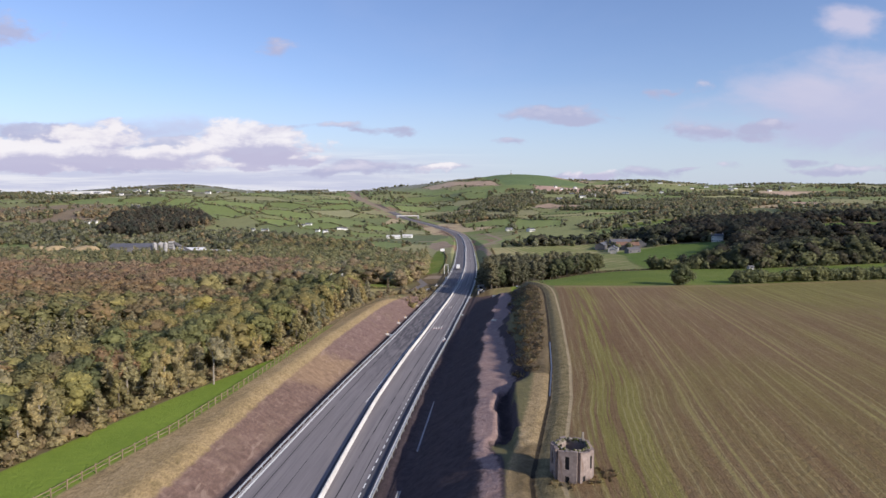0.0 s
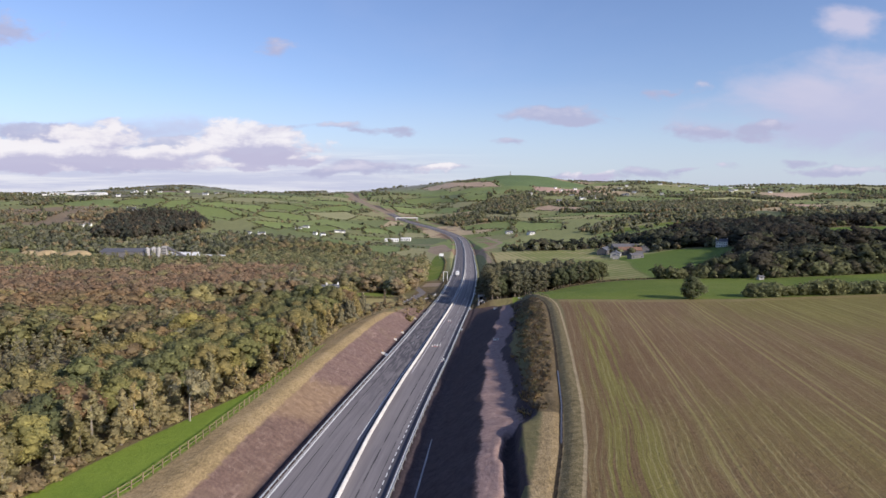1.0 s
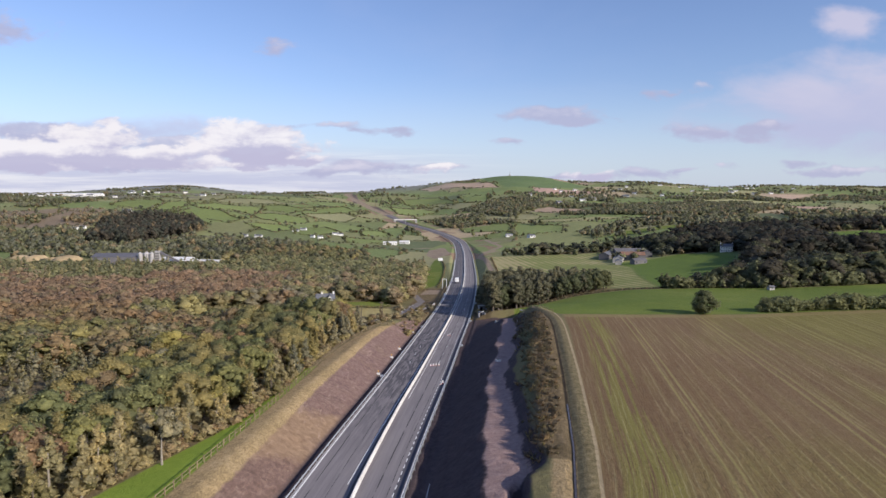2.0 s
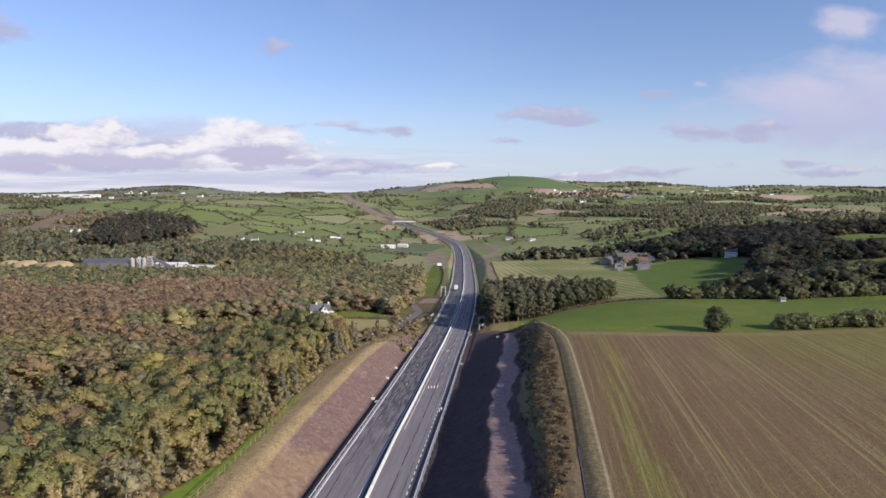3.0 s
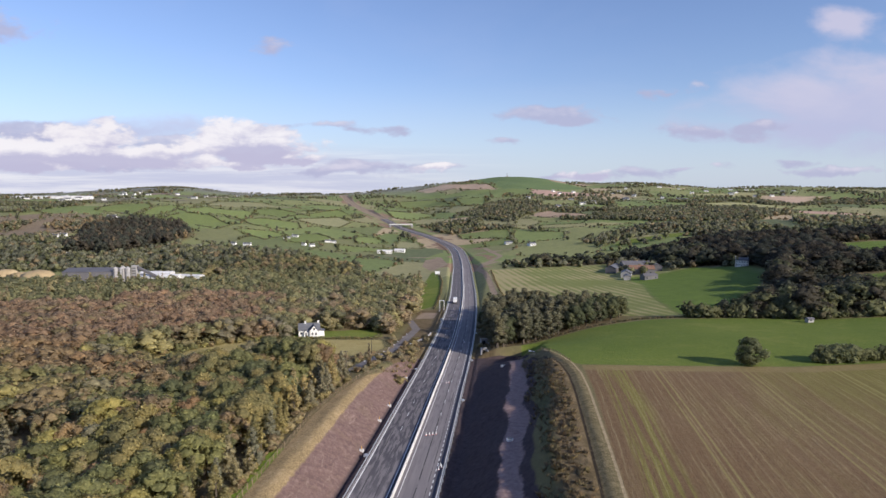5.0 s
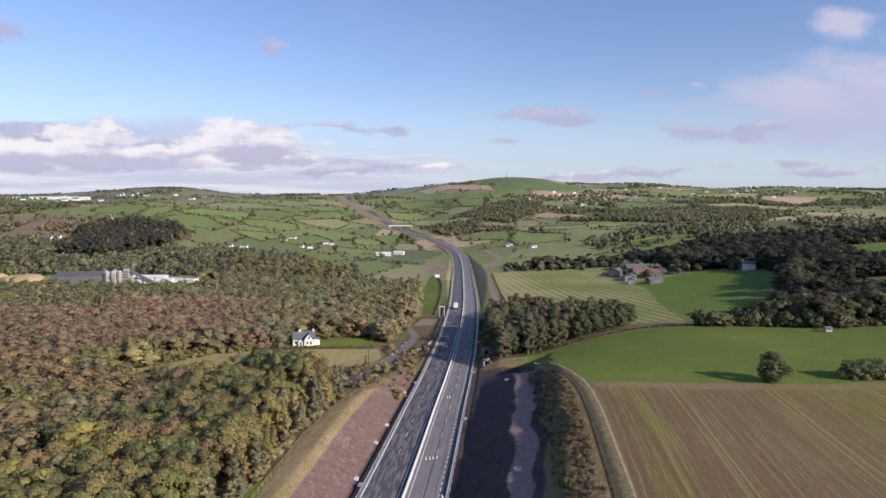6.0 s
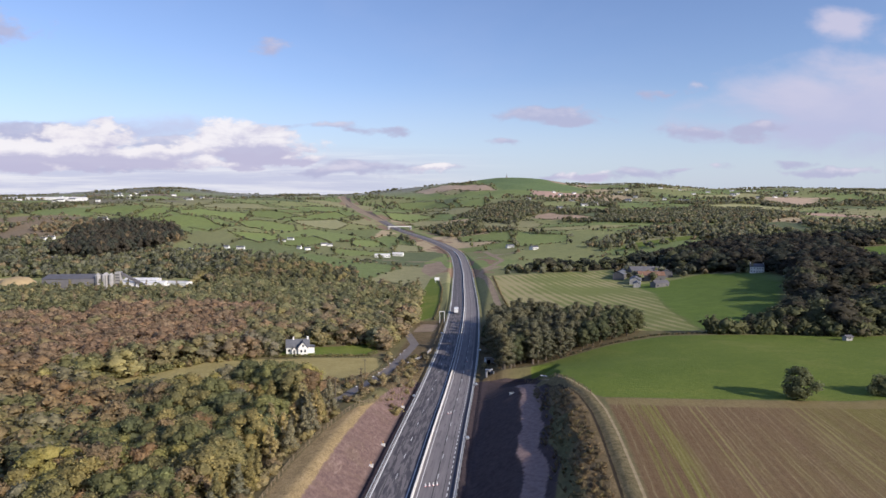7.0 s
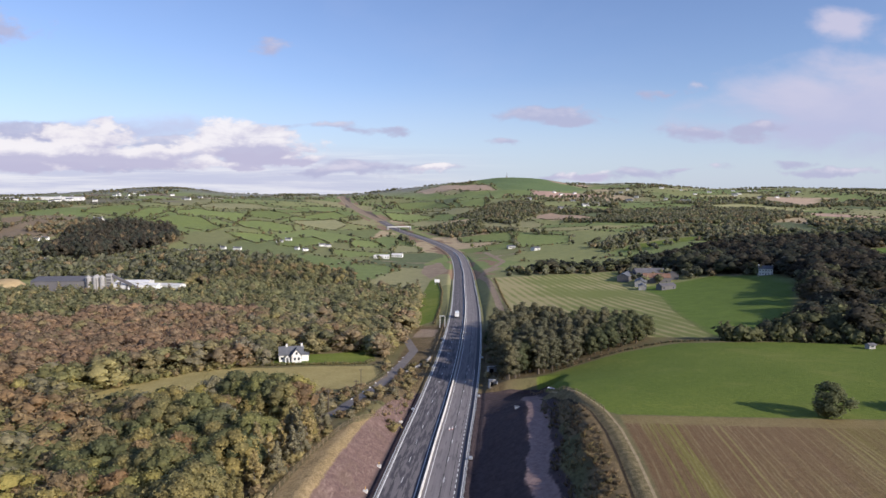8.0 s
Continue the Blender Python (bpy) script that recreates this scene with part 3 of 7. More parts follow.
def natural(x, y):
    """The land without the new road."""
    x, y = np.asarray(x, float), np.asarray(y, float)
    near = hermite(GRID_Y, GRID_Z, np.clip(y, -100, 1600))
    gx = np.asarray(GRID_X, float)
    # along x, row by row
    d = np.diff(near, axis=-1) / np.diff(gx)
    slope = np.zeros_like(near)
    slope[..., 1:-1] = np.where(d[..., 1:] * d[..., :-1] > 0, 0.5 * (d[..., 1:] + d[..., :-1]), 0.2 * (d[..., 1:] + d[..., :-1]))
    q = np.clip(x, gx[0], gx[-1])
    i = np.clip(np.searchsorted(gx, q) - 1, 0, len(gx) - 2)
    h = gx[i + 1] - gx[i]
    u = (q - gx[i]) / h
    pick = lambda a, k: np.take_along_axis(a, k[..., None], -1)[..., 0]
    z = (1 + 2 * u) * (1 - u) ** 2 * pick(near, i) + u * (1 - u) ** 2 * h * pick(slope, i) + u * u * (3 - 2 * u) * pick(near, i + 1) + u * u * (u - 1) * h * pick(slope, i + 1)
    out = np.maximum(np.abs(x) - 700, 0)
    z = z + np.minimum(out, 1500) * np.where(x > 0, 0.02, 0.004)
    far = hermite(SKY_U, SKY_Z, x / np.maximum(y, 500))
    far = 40 + (far - 40) * np.minimum(y / 3500, 1.0)
    w = smooth(1300, 3300, y)
    z = z * (1 - w) + far * w
    z = z + hills(x, y, 900, 4) * 9 * smooth(1200, 1900, y) * (1 - 0.9 * smooth(2700, 3300, y))
    z = z + hills(x, y, 420, 9) * 3.5 * smooth(500, 1000, y) * (1 - 0.8 * smooth(2900, 3400, y)) * smooth(60, 260, np.abs(x - road_x(y)))
    return z - 120 * smooth(3700, 4900, y)


def bench_outer(x, y, crest):
    """Outer edge of the spoil bench, as an offset from the road's middle."""
    return crest + np.interp(y, [60, 84, 87, 108, 112, 116, 140, 170, 205, 262], [1.6, 1.8, 3.2, 3.6, 6.6, 6.0, 5.3, 4.6, 4.1, 5.6]) + 0.7 * hills(np.asarray(x) * 0, y, 18, 6, 2)


def ground_z(x, y):
    """The land with the road's cutting, bench, ditches and embankment."""
    x, y = np.asarray(x, float), np.asarray(y, float)
    nat, zr = natural(x, y), road_z(y)
    s = x - road_x(y)
    rough = hills(x, y, 9, 21, 2)
    a = np.abs(s)
    on = 1 - smooth(2450, 2700, y)
    # left of the road: one even slope
    rise = np.maximum(-s - 11.3, 0)
    up = zr + rise * 0.60 + (0.22 * rough + 0.14 * hills(x * 0.4, y, 3.6, 13, 2)) * smooth(0, 3, rise)
    down = zr - rise * 0.5
    left = np.where(nat > zr, np.minimum(nat, up), np.maximum(nat, down))
    # right of the road: a lower slope, a bench of spoil, an upper slope
    crest = np.interp(y, [60, 85, 100, 112, 140, 170, 210, 262, 285], [23.2, 22.8, 20.8, 22.0, 21.3, 20.6, 22.2, 23.9, 23.4]) + 0.9 * hills(x * 0, y, 26, 5, 2)
    outer = bench_outer(x, y, crest)
    toe = 12.6
    step = 5.9 * smooth(300, 262, y)
    z1 = zr + np.clip((s - toe) / (crest - toe), 0, 1) * step
    z2 = z1 + np.clip((s - crest) / np.maximum(outer - crest, 1), 0, 1) * 0.5 + np.maximum(s - outer, 0) * 0.72
    z2 = z2 + (0.15 * rough + 0.04 * hills(x, y, 3.3, 8, 2)) * smooth(toe, toe + 3, s)
    pit = smooth(79, 88, y) * smooth(111, 109, y) * smooth(0.0, 0.8, s - outer) * smooth(28.0, 26.8, s)
    z2 = np.where(pit > 0, np.minimum(z2, z1 + 0.5) * 1.0 - 1.6 * pit, z2)
    rise = np.maximum(s - 11.3, 0)
    cut = np.where(y < 300, z2, zr + rise * 0.5)
    right = np.where(nat > zr, np.minimum(nat, cut), np.maximum(nat, zr - rise * 0.5))
    z = np.where(s < 0, left, right)
    z = np.where(a < 11.3, zr - 0.05 * smooth(9.2, 10, a) - 0.35 * np.exp(-((a - 10.9) / 0.5) ** 2), z)
    z = z * on + nat * (1 - on)
    # drainage ditch and its bank beside the ploughed field
    ditch = x - ditch_x(y)
    z = z - 0.40 * np.exp(-(ditch / 0.5) ** 2) * smooth(272, 262, y) + 0.22 * np.exp(-((ditch - 2.0) / 0.8) ** 2) * smooth(272, 262, y)
    return z


def ditch_x(y):
    return np.interp(y, [40, 70, 98, 117, 160, 210, 226, 240, 256, 275], [8.0, 10.2, 16.9, 20.5, 27.0, 34.0, 35.7, 36.0, 34.0, 29.5])


# ---- building helpers ----


def link(name, bm, mat, parent=None, label="", smooth_faces=False):
    me = bpy.data.meshes.new(name)
    bm.to_mesh(me)
    bm.free()
    me.materials.append(MATS[mat])
    if smooth_faces:
        me.polygons.foreach_set("use_smooth", [True] * len(me.polygons))
    ob = new(name, me)
    ob.parent = parent
    return tagged(ob, label)


def part(name, bm, mat, parent, label=""):
    return link(name, bm, mat, parent, label)


def holder(name, m, label, category, group="", kind=""):
    """An Empty at a thing's base that holds its parts."""
    ob = new(name)
    ob.empty_display_size = 0.5
    ob.matrix_world = m
    return tagged(ob, label, category, group, kind)


def box(bm, x0, y0, z0, x1, y1, z1, bevel=0.0):
    made = bmesh.ops.create_cube(bm, size=1.0, matrix=Matrix.LocRotScale(((x0 + x1) / 2, (y0 + y1) / 2, (z0 + z1) / 2), None, (abs(x1 - x0), abs(y1 - y0), abs(z1 - z0))))
    if bevel:
        edges = list({e for v in made["verts"] for e in v.link_edges})
        bmesh.ops.bevel(bm, geom=edges, offset=bevel, segments=1, affect="EDGES")
    return bm


def boxes(*rows, bevel=0.0):
    bm = bmesh.new()
    for r in rows:
        box(bm, *r, bevel=bevel)
    return bm


def tube(bm, a, b, r0, r1, sides=8):
    a, b = Vector(a), Vector(b)
    turn = (b - a).to_track_quat("Z", "Y").to_matrix()
    rings = []
    for p, r in ((a, r0), (b, r1)):
        rings.append([bm.verts.new(p + turn @ Vector((r * math.cos(i * 2 * math.pi / sides), r * math.sin(i * 2 * math.pi / sides), 0))) for i in range(sides)])
    for i in range(sides):
        bm.faces.new((rings[0][i], rings[0][(i + 1) % sides], rings[1][(i + 1) % sides], rings[1][i]))
    bm.faces.new(rings[0][::-1]), bm.faces.new(rings[1])
    return bm


def prism(bm, outline, y0, y1):
    """An outline in x and z, drawn out along y."""
    a = [bm.verts.new((x, y0, z)) for x, z in outline]
    b = [bm.verts.new((x, y1, z)) for x, z in outline]
    n = len(outline)
    bm.faces.new(a), bm.faces.new(b[::-1])
    for i in range(n):
        bm.faces.new((a[i], b[i], b[(i + 1) % n], a[(i + 1) % n]))
    bmesh.ops.recalc_face_normals(bm, faces=bm.faces)
    return bm


def mesh_from(name, verts, faces, mat, smooth_faces=False):
    """A mesh from numpy arrays of corners and of faces with equal corner counts."""
    me = bpy.data.meshes.new(name)
    verts, faces = np.asarray(verts, np.float32), np.asarray(faces, np.int32)
    per = faces.shape[1]
    me.vertices.add(len(verts))
    me.vertices.foreach_set("co", verts.ravel())
    me.loops.add(faces.size)
    me.loops.foreach_set("vertex_index", faces.ravel())
    me.polygons.add(len(faces))
    me.polygons.foreach_set("loop_start", np.arange(0, faces.size, per, dtype=np.int32))
    me.polygons.foreach_set("loop_total", np.full(len(faces), per, np.int32))
    me.update(calc_edges=True)
    me.materials.append(MATS[mat])
    me.polygons.foreach_set("use_smooth", np.full(len(faces), smooth_faces))
    return me


def floats(me, name, values):
    me.attributes.new(name, "FLOAT", "POINT").data.foreach_set("value", np.asarray(values, np.float32).ravel())


def colours(me, name, values):
    v = np.asarray(values, np.float32)
    me.attributes.new(name, "FLOAT_COLOR", "POINT").data.foreach_set("color", np.concatenate([v, np.ones((len(v), 1), np.float32)], 1).ravel())


def inside(poly, x, y, far=40.0):
    """Signed distance to a polygon's edge: positive inside."""
    x, y = np.asarray(x, float), np.asarray(y, float)
    best, odd = np.full(x.shape, 1e9), np.zeros(x.shape, bool)
    for (ax, ay), (bx, by) in zip(poly, poly[1:] + poly[:1]):
        dx, dy = bx - ax, by - ay
        u = np.clip(((x - ax) * dx + (y - ay) * dy) / (dx * dx + dy * dy), 0, 1)
        best = np.minimum(best, np.hypot(x - ax - u * dx, y - ay - u * dy))
        cross = (ay > y) != (by > y)
        with np.errstate(divide="ignore", invalid="ignore"):
            odd ^= cross & (x < ax + (y - ay) / (dy if dy else 1e-9) * dx)
    return np.clip(np.where(odd, best, -best), -far, far)


def along_line(line, x, y, half):
    """Half width minus the distance to an open line: positive on it."""
    best = np.full(np.shape(x), 1e9)
    for (ax, ay), (bx, by) in zip(line, line[1:]):
        dx, dy = bx - ax, by - ay
        u = np.clip(((x - ax) * dx + (y - ay) * dy) / (dx * dx + dy * dy), 0, 1)
        best = np.minimum(best, np.hypot(x - ax - u * dx, y - ay - u * dy))
    return np.clip(half - best, -30, 30)


def walk_line(line, gap):
    """Places at even steps along a line, with their heading in degrees."""
    out, left = [], 0.0
    for (ax, ay), (bx, by) in zip(line, line[1:]):
        long = math.hypot(bx - ax, by - ay)
        d = left
        while d < long:
            out.append((ax + (bx - ax) * d / long, ay + (by - ay) * d / long, math.degrees(math.atan2(by - ay, bx - ax))))
            d += gap
        left = d - long
    return out


def gz(x, y):
    return float(ground_z(x, y))


# ---- the plan: fields, lanes, woods ----
FENCE = [(-74, -140), (-49, 60), (-46, 72), (-44, 82), (-41, 94), (-39, 111), (-36.5, 139), (-34.5, 165), (-33, 188), (-31.5, 211), (-28.5, 230), (-24.5, 247), (-18.5, 259), (-12.5, 274), (-10.0, 286)]
WOOD_EDGE = [(-90, -140), (-62, 60), (-58, 81), (-56, 88), (-53, 99), (-49.5, 111), (-46, 122), (-41.5, 135), (-38.5, 146)]
PLOUGH = [(12, -140), (12.4, 40), (14.6, 75), (17.3, 91), (21.5, 105), (31.5, 166), (38.5, 210), (41.5, 236), (70, 233), (100, 229), (150, 232), (420, 236), (420, -140)]
PASTURE = [(39, 240), (41.5, 236.5), (70, 233.5), (100, 229.5), (150, 232.5), (420, 236.5), (420, 330), (185, 318), (160, 318), (134, 329), (94, 336), (68, 324), (46, 311), (33, 302), (31, 288), (36, 266)]
HAY = [(44, 619), (110, 640), (159, 648), (146, 560), (140, 552), (144, 500), (127, 430), (112, 345), (89, 356), (80, 380), (44, 455), (40, 520)]
PASTURE_2 = [(146, 552), (144, 500), (127, 430), (113, 346), (138, 357), (172, 395), (232, 500), (236, 540), (212, 575), (175, 560)]
MEADOW = [(-117, 293), (-110, 303), (-99, 320), (-82, 331), (-63, 331), (-26, 342), (-23, 322), (-27, 306), (-42, 296), (-62, 282), (-80, 272), (-100, 278)]
LAWN = [(-66, 338), (-66, 352), (-46, 360), (-30, 374), (-26, 350), (-44, 340)]
LANE = [(-42, 252), (-34, 259), (-28, 267), (-22, 298), (-16, 338), (-11, 372), (-16, 402), (-26, 430)]
GREEN_LEFT = [(-12, 436), (-12, 500), (-11, 567), (-6, 640), (-1, 640), (2, 570), (1, 507), (-3, 450)]
GREEN_FAR = [(200, 775), (220, 812), (303, 836), (330, 815), (280, 790)]
GREEN_HILL = [(352, 570), (345, 640), (420, 660), (520, 640), (500, 560)]
CLEARING = [(196, 392), (222, 428), (300, 440), (330, 395), (240, 372)]
WORKS = [(26, 660), (30, 740), (50, 900), (90, 905), (86, 740), (46, 625)]
WORKS_2 = [(-4, 650), (-14, 700), (-20, 790), (-2, 840), (8, 790), (10, 700)]

# fields of the far hillside
FAR_GREEN = [[(-135, 2197), (-7, 2269), (44, 1805), (28, 1629), (-105, 1941)], [(57, 2165), (140, 1933), (115, 1605), (64, 1685)], [(-132, 1629), (-44, 1637), (-5, 1485), (-52, 1405), (-97, 1453)], [(32, 1077), (114, 1077), (105, 957), (36, 1005)],
             [(122, 1061), (186, 965), (169, 901), (105, 882), (107, 957)], [(27, 933), (102, 949), (104, 885), (37, 882)], [(-137, 901), (-54, 882), (-55, 849), (-118, 819)], [(-128, 1029), (-95, 1029), (-72, 957), (-115, 933)], [(545, 1709), (817, 2085), (678, 1693), (501, 1533)]]
FAR_DULL = [[(-701, 1613), (-845, 2109), (-646, 1805), (-537, 1693), (-502, 1421), (-527, 1349)], [(-547, 1541), (-426, 1597), (-297, 1485), (-370, 1485), (-481, 1389)], [(-265, 1237), (-203, 1357), (-165, 1269), (-170, 1149), (-237, 1181)],
            [(-54, 1789), (-6, 1893), (101, 1557), (55, 1469), (-16, 1613)], [(-58, 989), (-32, 973), (-18, 901), (-58, 888)]]
HILL_GREEN = [[(-570, 1117), (-617, 1301), (-568, 1309), (-514, 1205), (-498, 1093), (-541, 1117)], [(-491, 1093), (-524, 1245), (-508, 1309), (-473, 1205), (-456, 1085)], [(-470, 1221), (-481, 1365), (-371, 1309), (-346, 1269), (-333, 1149), (-395, 1221), (-428, 1173)],
              [(-442, 1085), (-447, 1165), (-398, 1165), (-329, 1069), (-330, 1005), (-408, 1061)], [(-341, 1149), (-314, 1197), (-244, 1165), (-221, 1077), (-261, 1045), (-300, 1085)], [(-388, 1397), (-359, 1461), (-281, 1365), (-295, 1261), (-349, 1277)],
              [(-279, 1357), (-233, 1541), (-186, 1421), (-223, 1317)], [(-307, 1013), (-254, 1021), (-219, 981), (-235, 917), (-284, 981)], [(-214, 989), (-183, 1021), (-146, 957), (-171, 888), (-205, 901)]]
HILL_PALE = [[(-664, 1061), (-640, 1077), (-620, 1061), (-589, 997), (-599, 965)]]
SCAR = [(-538, 855), (-571, 949), (-579, 1009), (-560, 1000), (-540, 925), (-514, 839)]
FAR_HILL = [[(203, 3045), (250, 3650), (560, 3600), (555, 2797), (595, 2557), (373, 2293), (232, 2309)]]
FAR_PALE = [[(123, 1125), (281, 1053), (299, 1013), (191, 1021), (130, 1069)], [(895, 2277), (1315, 2645), (978, 1989), (854, 2141)], [(594, 1493), (722, 1621), (724, 1333), (671, 1277), (584, 1405)]]
FAR_TAN = [[(182, 1293), (229, 1365), (293, 1189), (271, 1149), (190, 1213)], [(-92, 2701), (24, 3149), (173, 2901), (211, 2341), (140, 2373), (64, 2573), (-44, 2613)], [(1084, 2189), (1217, 2085), (839, 1461), (771, 1413), (859, 1741)]]
FAR_WOODS = [[(76, 1305), (110, 1603), (192, 1696), (247, 1542), (174, 1289), (131, 1180), (97, 1249)], [(253, 869), (283, 958), (362, 941), (467, 973), (383, 808), (318, 837)],
             [(213, 1147), (220, 1180), (344, 1287), (516, 1354), (604, 1197), (598, 1104), (471, 981), (356, 1022)], [(-10, 2640), (20, 2760), (80, 2720), (60, 2590)],
             [(-392, 596), (-162, 592), (-162, 655), (-400, 655)], [(-480, 655), (-190, 655), (-120, 700), (-150, 770), (-320, 830), (-360, 735), (-420, 740), (-500, 840), (-560, 760)]]


def far_field(x, y):
    """Signed distance to the edge of the nearest named far field."""
    return np.maximum.reduce([inside(p, x, y) for p in FAR_GREEN + FAR_DULL + FAR_PALE + FAR_TAN + FAR_HILL + HILL_GREEN + HILL_PALE + [SCAR]])


def field_cells(x, y, size, seed=3):
    """Patchwork of fields: a number from 0 to 1 for each field, and the distance to the nearest hedge."""
    wx = x + 0.22 * size * hills(x, y, size * 3, 31, 2)
    wy = (y + 0.22 * size * hills(x, y, size * 3, 32, 2)) * 0.75
    ca, sa = math.cos(0.5), math.sin(0.5)
    px, py = (wx * ca - wy * sa) / size, (wx * sa + wy * ca) / size
    ix, iy = np.floor(px).astype(int), np.floor(py).astype(int)
    d1, d2, tag = np.full(px.shape, 9.0), np.full(px.shape, 9.0), np.zeros(px.shape)
    for ox in (-1, 0, 1):
        for oy in (-1, 0, 1):
            cx, cy = ix + ox, iy + oy
            h = (cx * 73856093 ^ cy * 19349663 ^ seed * 83492791) & 0xFFFFF
            jx, jy, t = (h % 1009) / 1009, (h // 7 % 997) / 997, (h // 53 % 991) / 991
            d = np.maximum(np.abs(px - cx - 0.15 - 0.7 * jx), np.abs(py - cy - 0.15 - 0.7 * jy))
            nearer = d < d1
            d2 = np.where(nearer, d1, np.minimum(d2, d))
            tag = np.where(nearer, t, tag)
            d1 = np.where(nearer, d, d1)
    return tag, (d2 - d1) * size * 0.5


def wooded(x, y):
    """How far inside woodland a place lies (metres, positive inside)."""
    x, y = np.asarray(x, float), np.asarray(y, float)
    line = np.interp(y, [p[1] for p in WOOD_EDGE] + [160, 188, 211, 230, 247, 262], [p[0] for p in WOOD_EDGE] + [-36.8, -35.0, -33.5, -30.5, -27.0, -29])
    left = np.minimum(line - x, 268 - y + 0.40 * np.clip(-x - 30, 0, 40))
    left = np.minimum(left, x + 640)
    behind = np.minimum(np.minimum(np.interp(y, [370, 395, 436, 500, 560], [-24, -14, -14, -14, -13]) - x, y - np.interp(x, [-150, -105, -91, -63, -40], [286, 310, 325, 334, 346])), 560 - y + 12 * hills(x, y, 120, 12, 2))
    behind = np.minimum(behind, x + 700)
    back = np.minimum(np.minimum(-112 - x + 6 * hills(x, y, 40, 2, 2), y - 240), 570 - y)
    left = np.maximum(np.maximum(left, behind), back)
    for poly, gap in ((MEADOW, 3), (LAWN, 1)):
        left = np.minimum(left, -inside(poly, x, y) - gap)
    left = np.minimum(left, np.where(y > 245, -along_line(LANE, x, y, 4.5), 99))
    quarry = inside([(-392, 535), (-317, 515), (-172, 515), (-162, 600), (-392, 605)], x, y)
    left = np.minimum(left, -quarry - 4)
    dark = inside([(-408, 745), (-470, 905), (-488, 1000), (-407, 1022), (-341, 940), (-333, 833), (-355, 745)], x, y)
    mixed = inside([(-190, 560), (-60, 560), (-70, 640), (-120, 690), (-190, 700)], x, y)
    pines = inside([(21, 298), (24, 400), (44, 430), (78, 385), (92, 362), (84, 345), (64, 326), (44, 313)], x, y)
    right = inside([(113, 338), (128, 336), (158, 322), (220, 328), (420, 340), (560, 500), (560, 690), (380, 745), (300, 740), (215, 700), (120, 684), (86, 690), (70, 655), (100, 648), (166, 655), (170, 575), (212, 582), (240, 545), (236, 500), (176, 390), (140, 350)], x, y)
    for poly, gap in ((GREEN_FAR, 4), (GREEN_HILL, 4), (PASTURE_2, 3), (HAY, 2), (PASTURE, 2)):
        right = np.minimum(right, -inside(poly, x, y) - gap)
    right = np.minimum(right, -inside(CLEARING, x, y) - 3)
    right = np.minimum(right, -inside([(136, 512), (196, 512), (196, 640), (150, 645), (136, 560)], x, y) - 1)
    right = np.minimum(right, np.hypot(x - 238, y - 548) - 6.5)
    ridge = inside([(300, 520), (600, 420), (800, 560), (820, 720), (520, 760), (380, 745)], x, y)
    ridge = np.minimum(ridge, -inside(GREEN_HILL, x, y) - 4)
    return np.maximum.reduce([left, dark, mixed, pines, right, ridge])


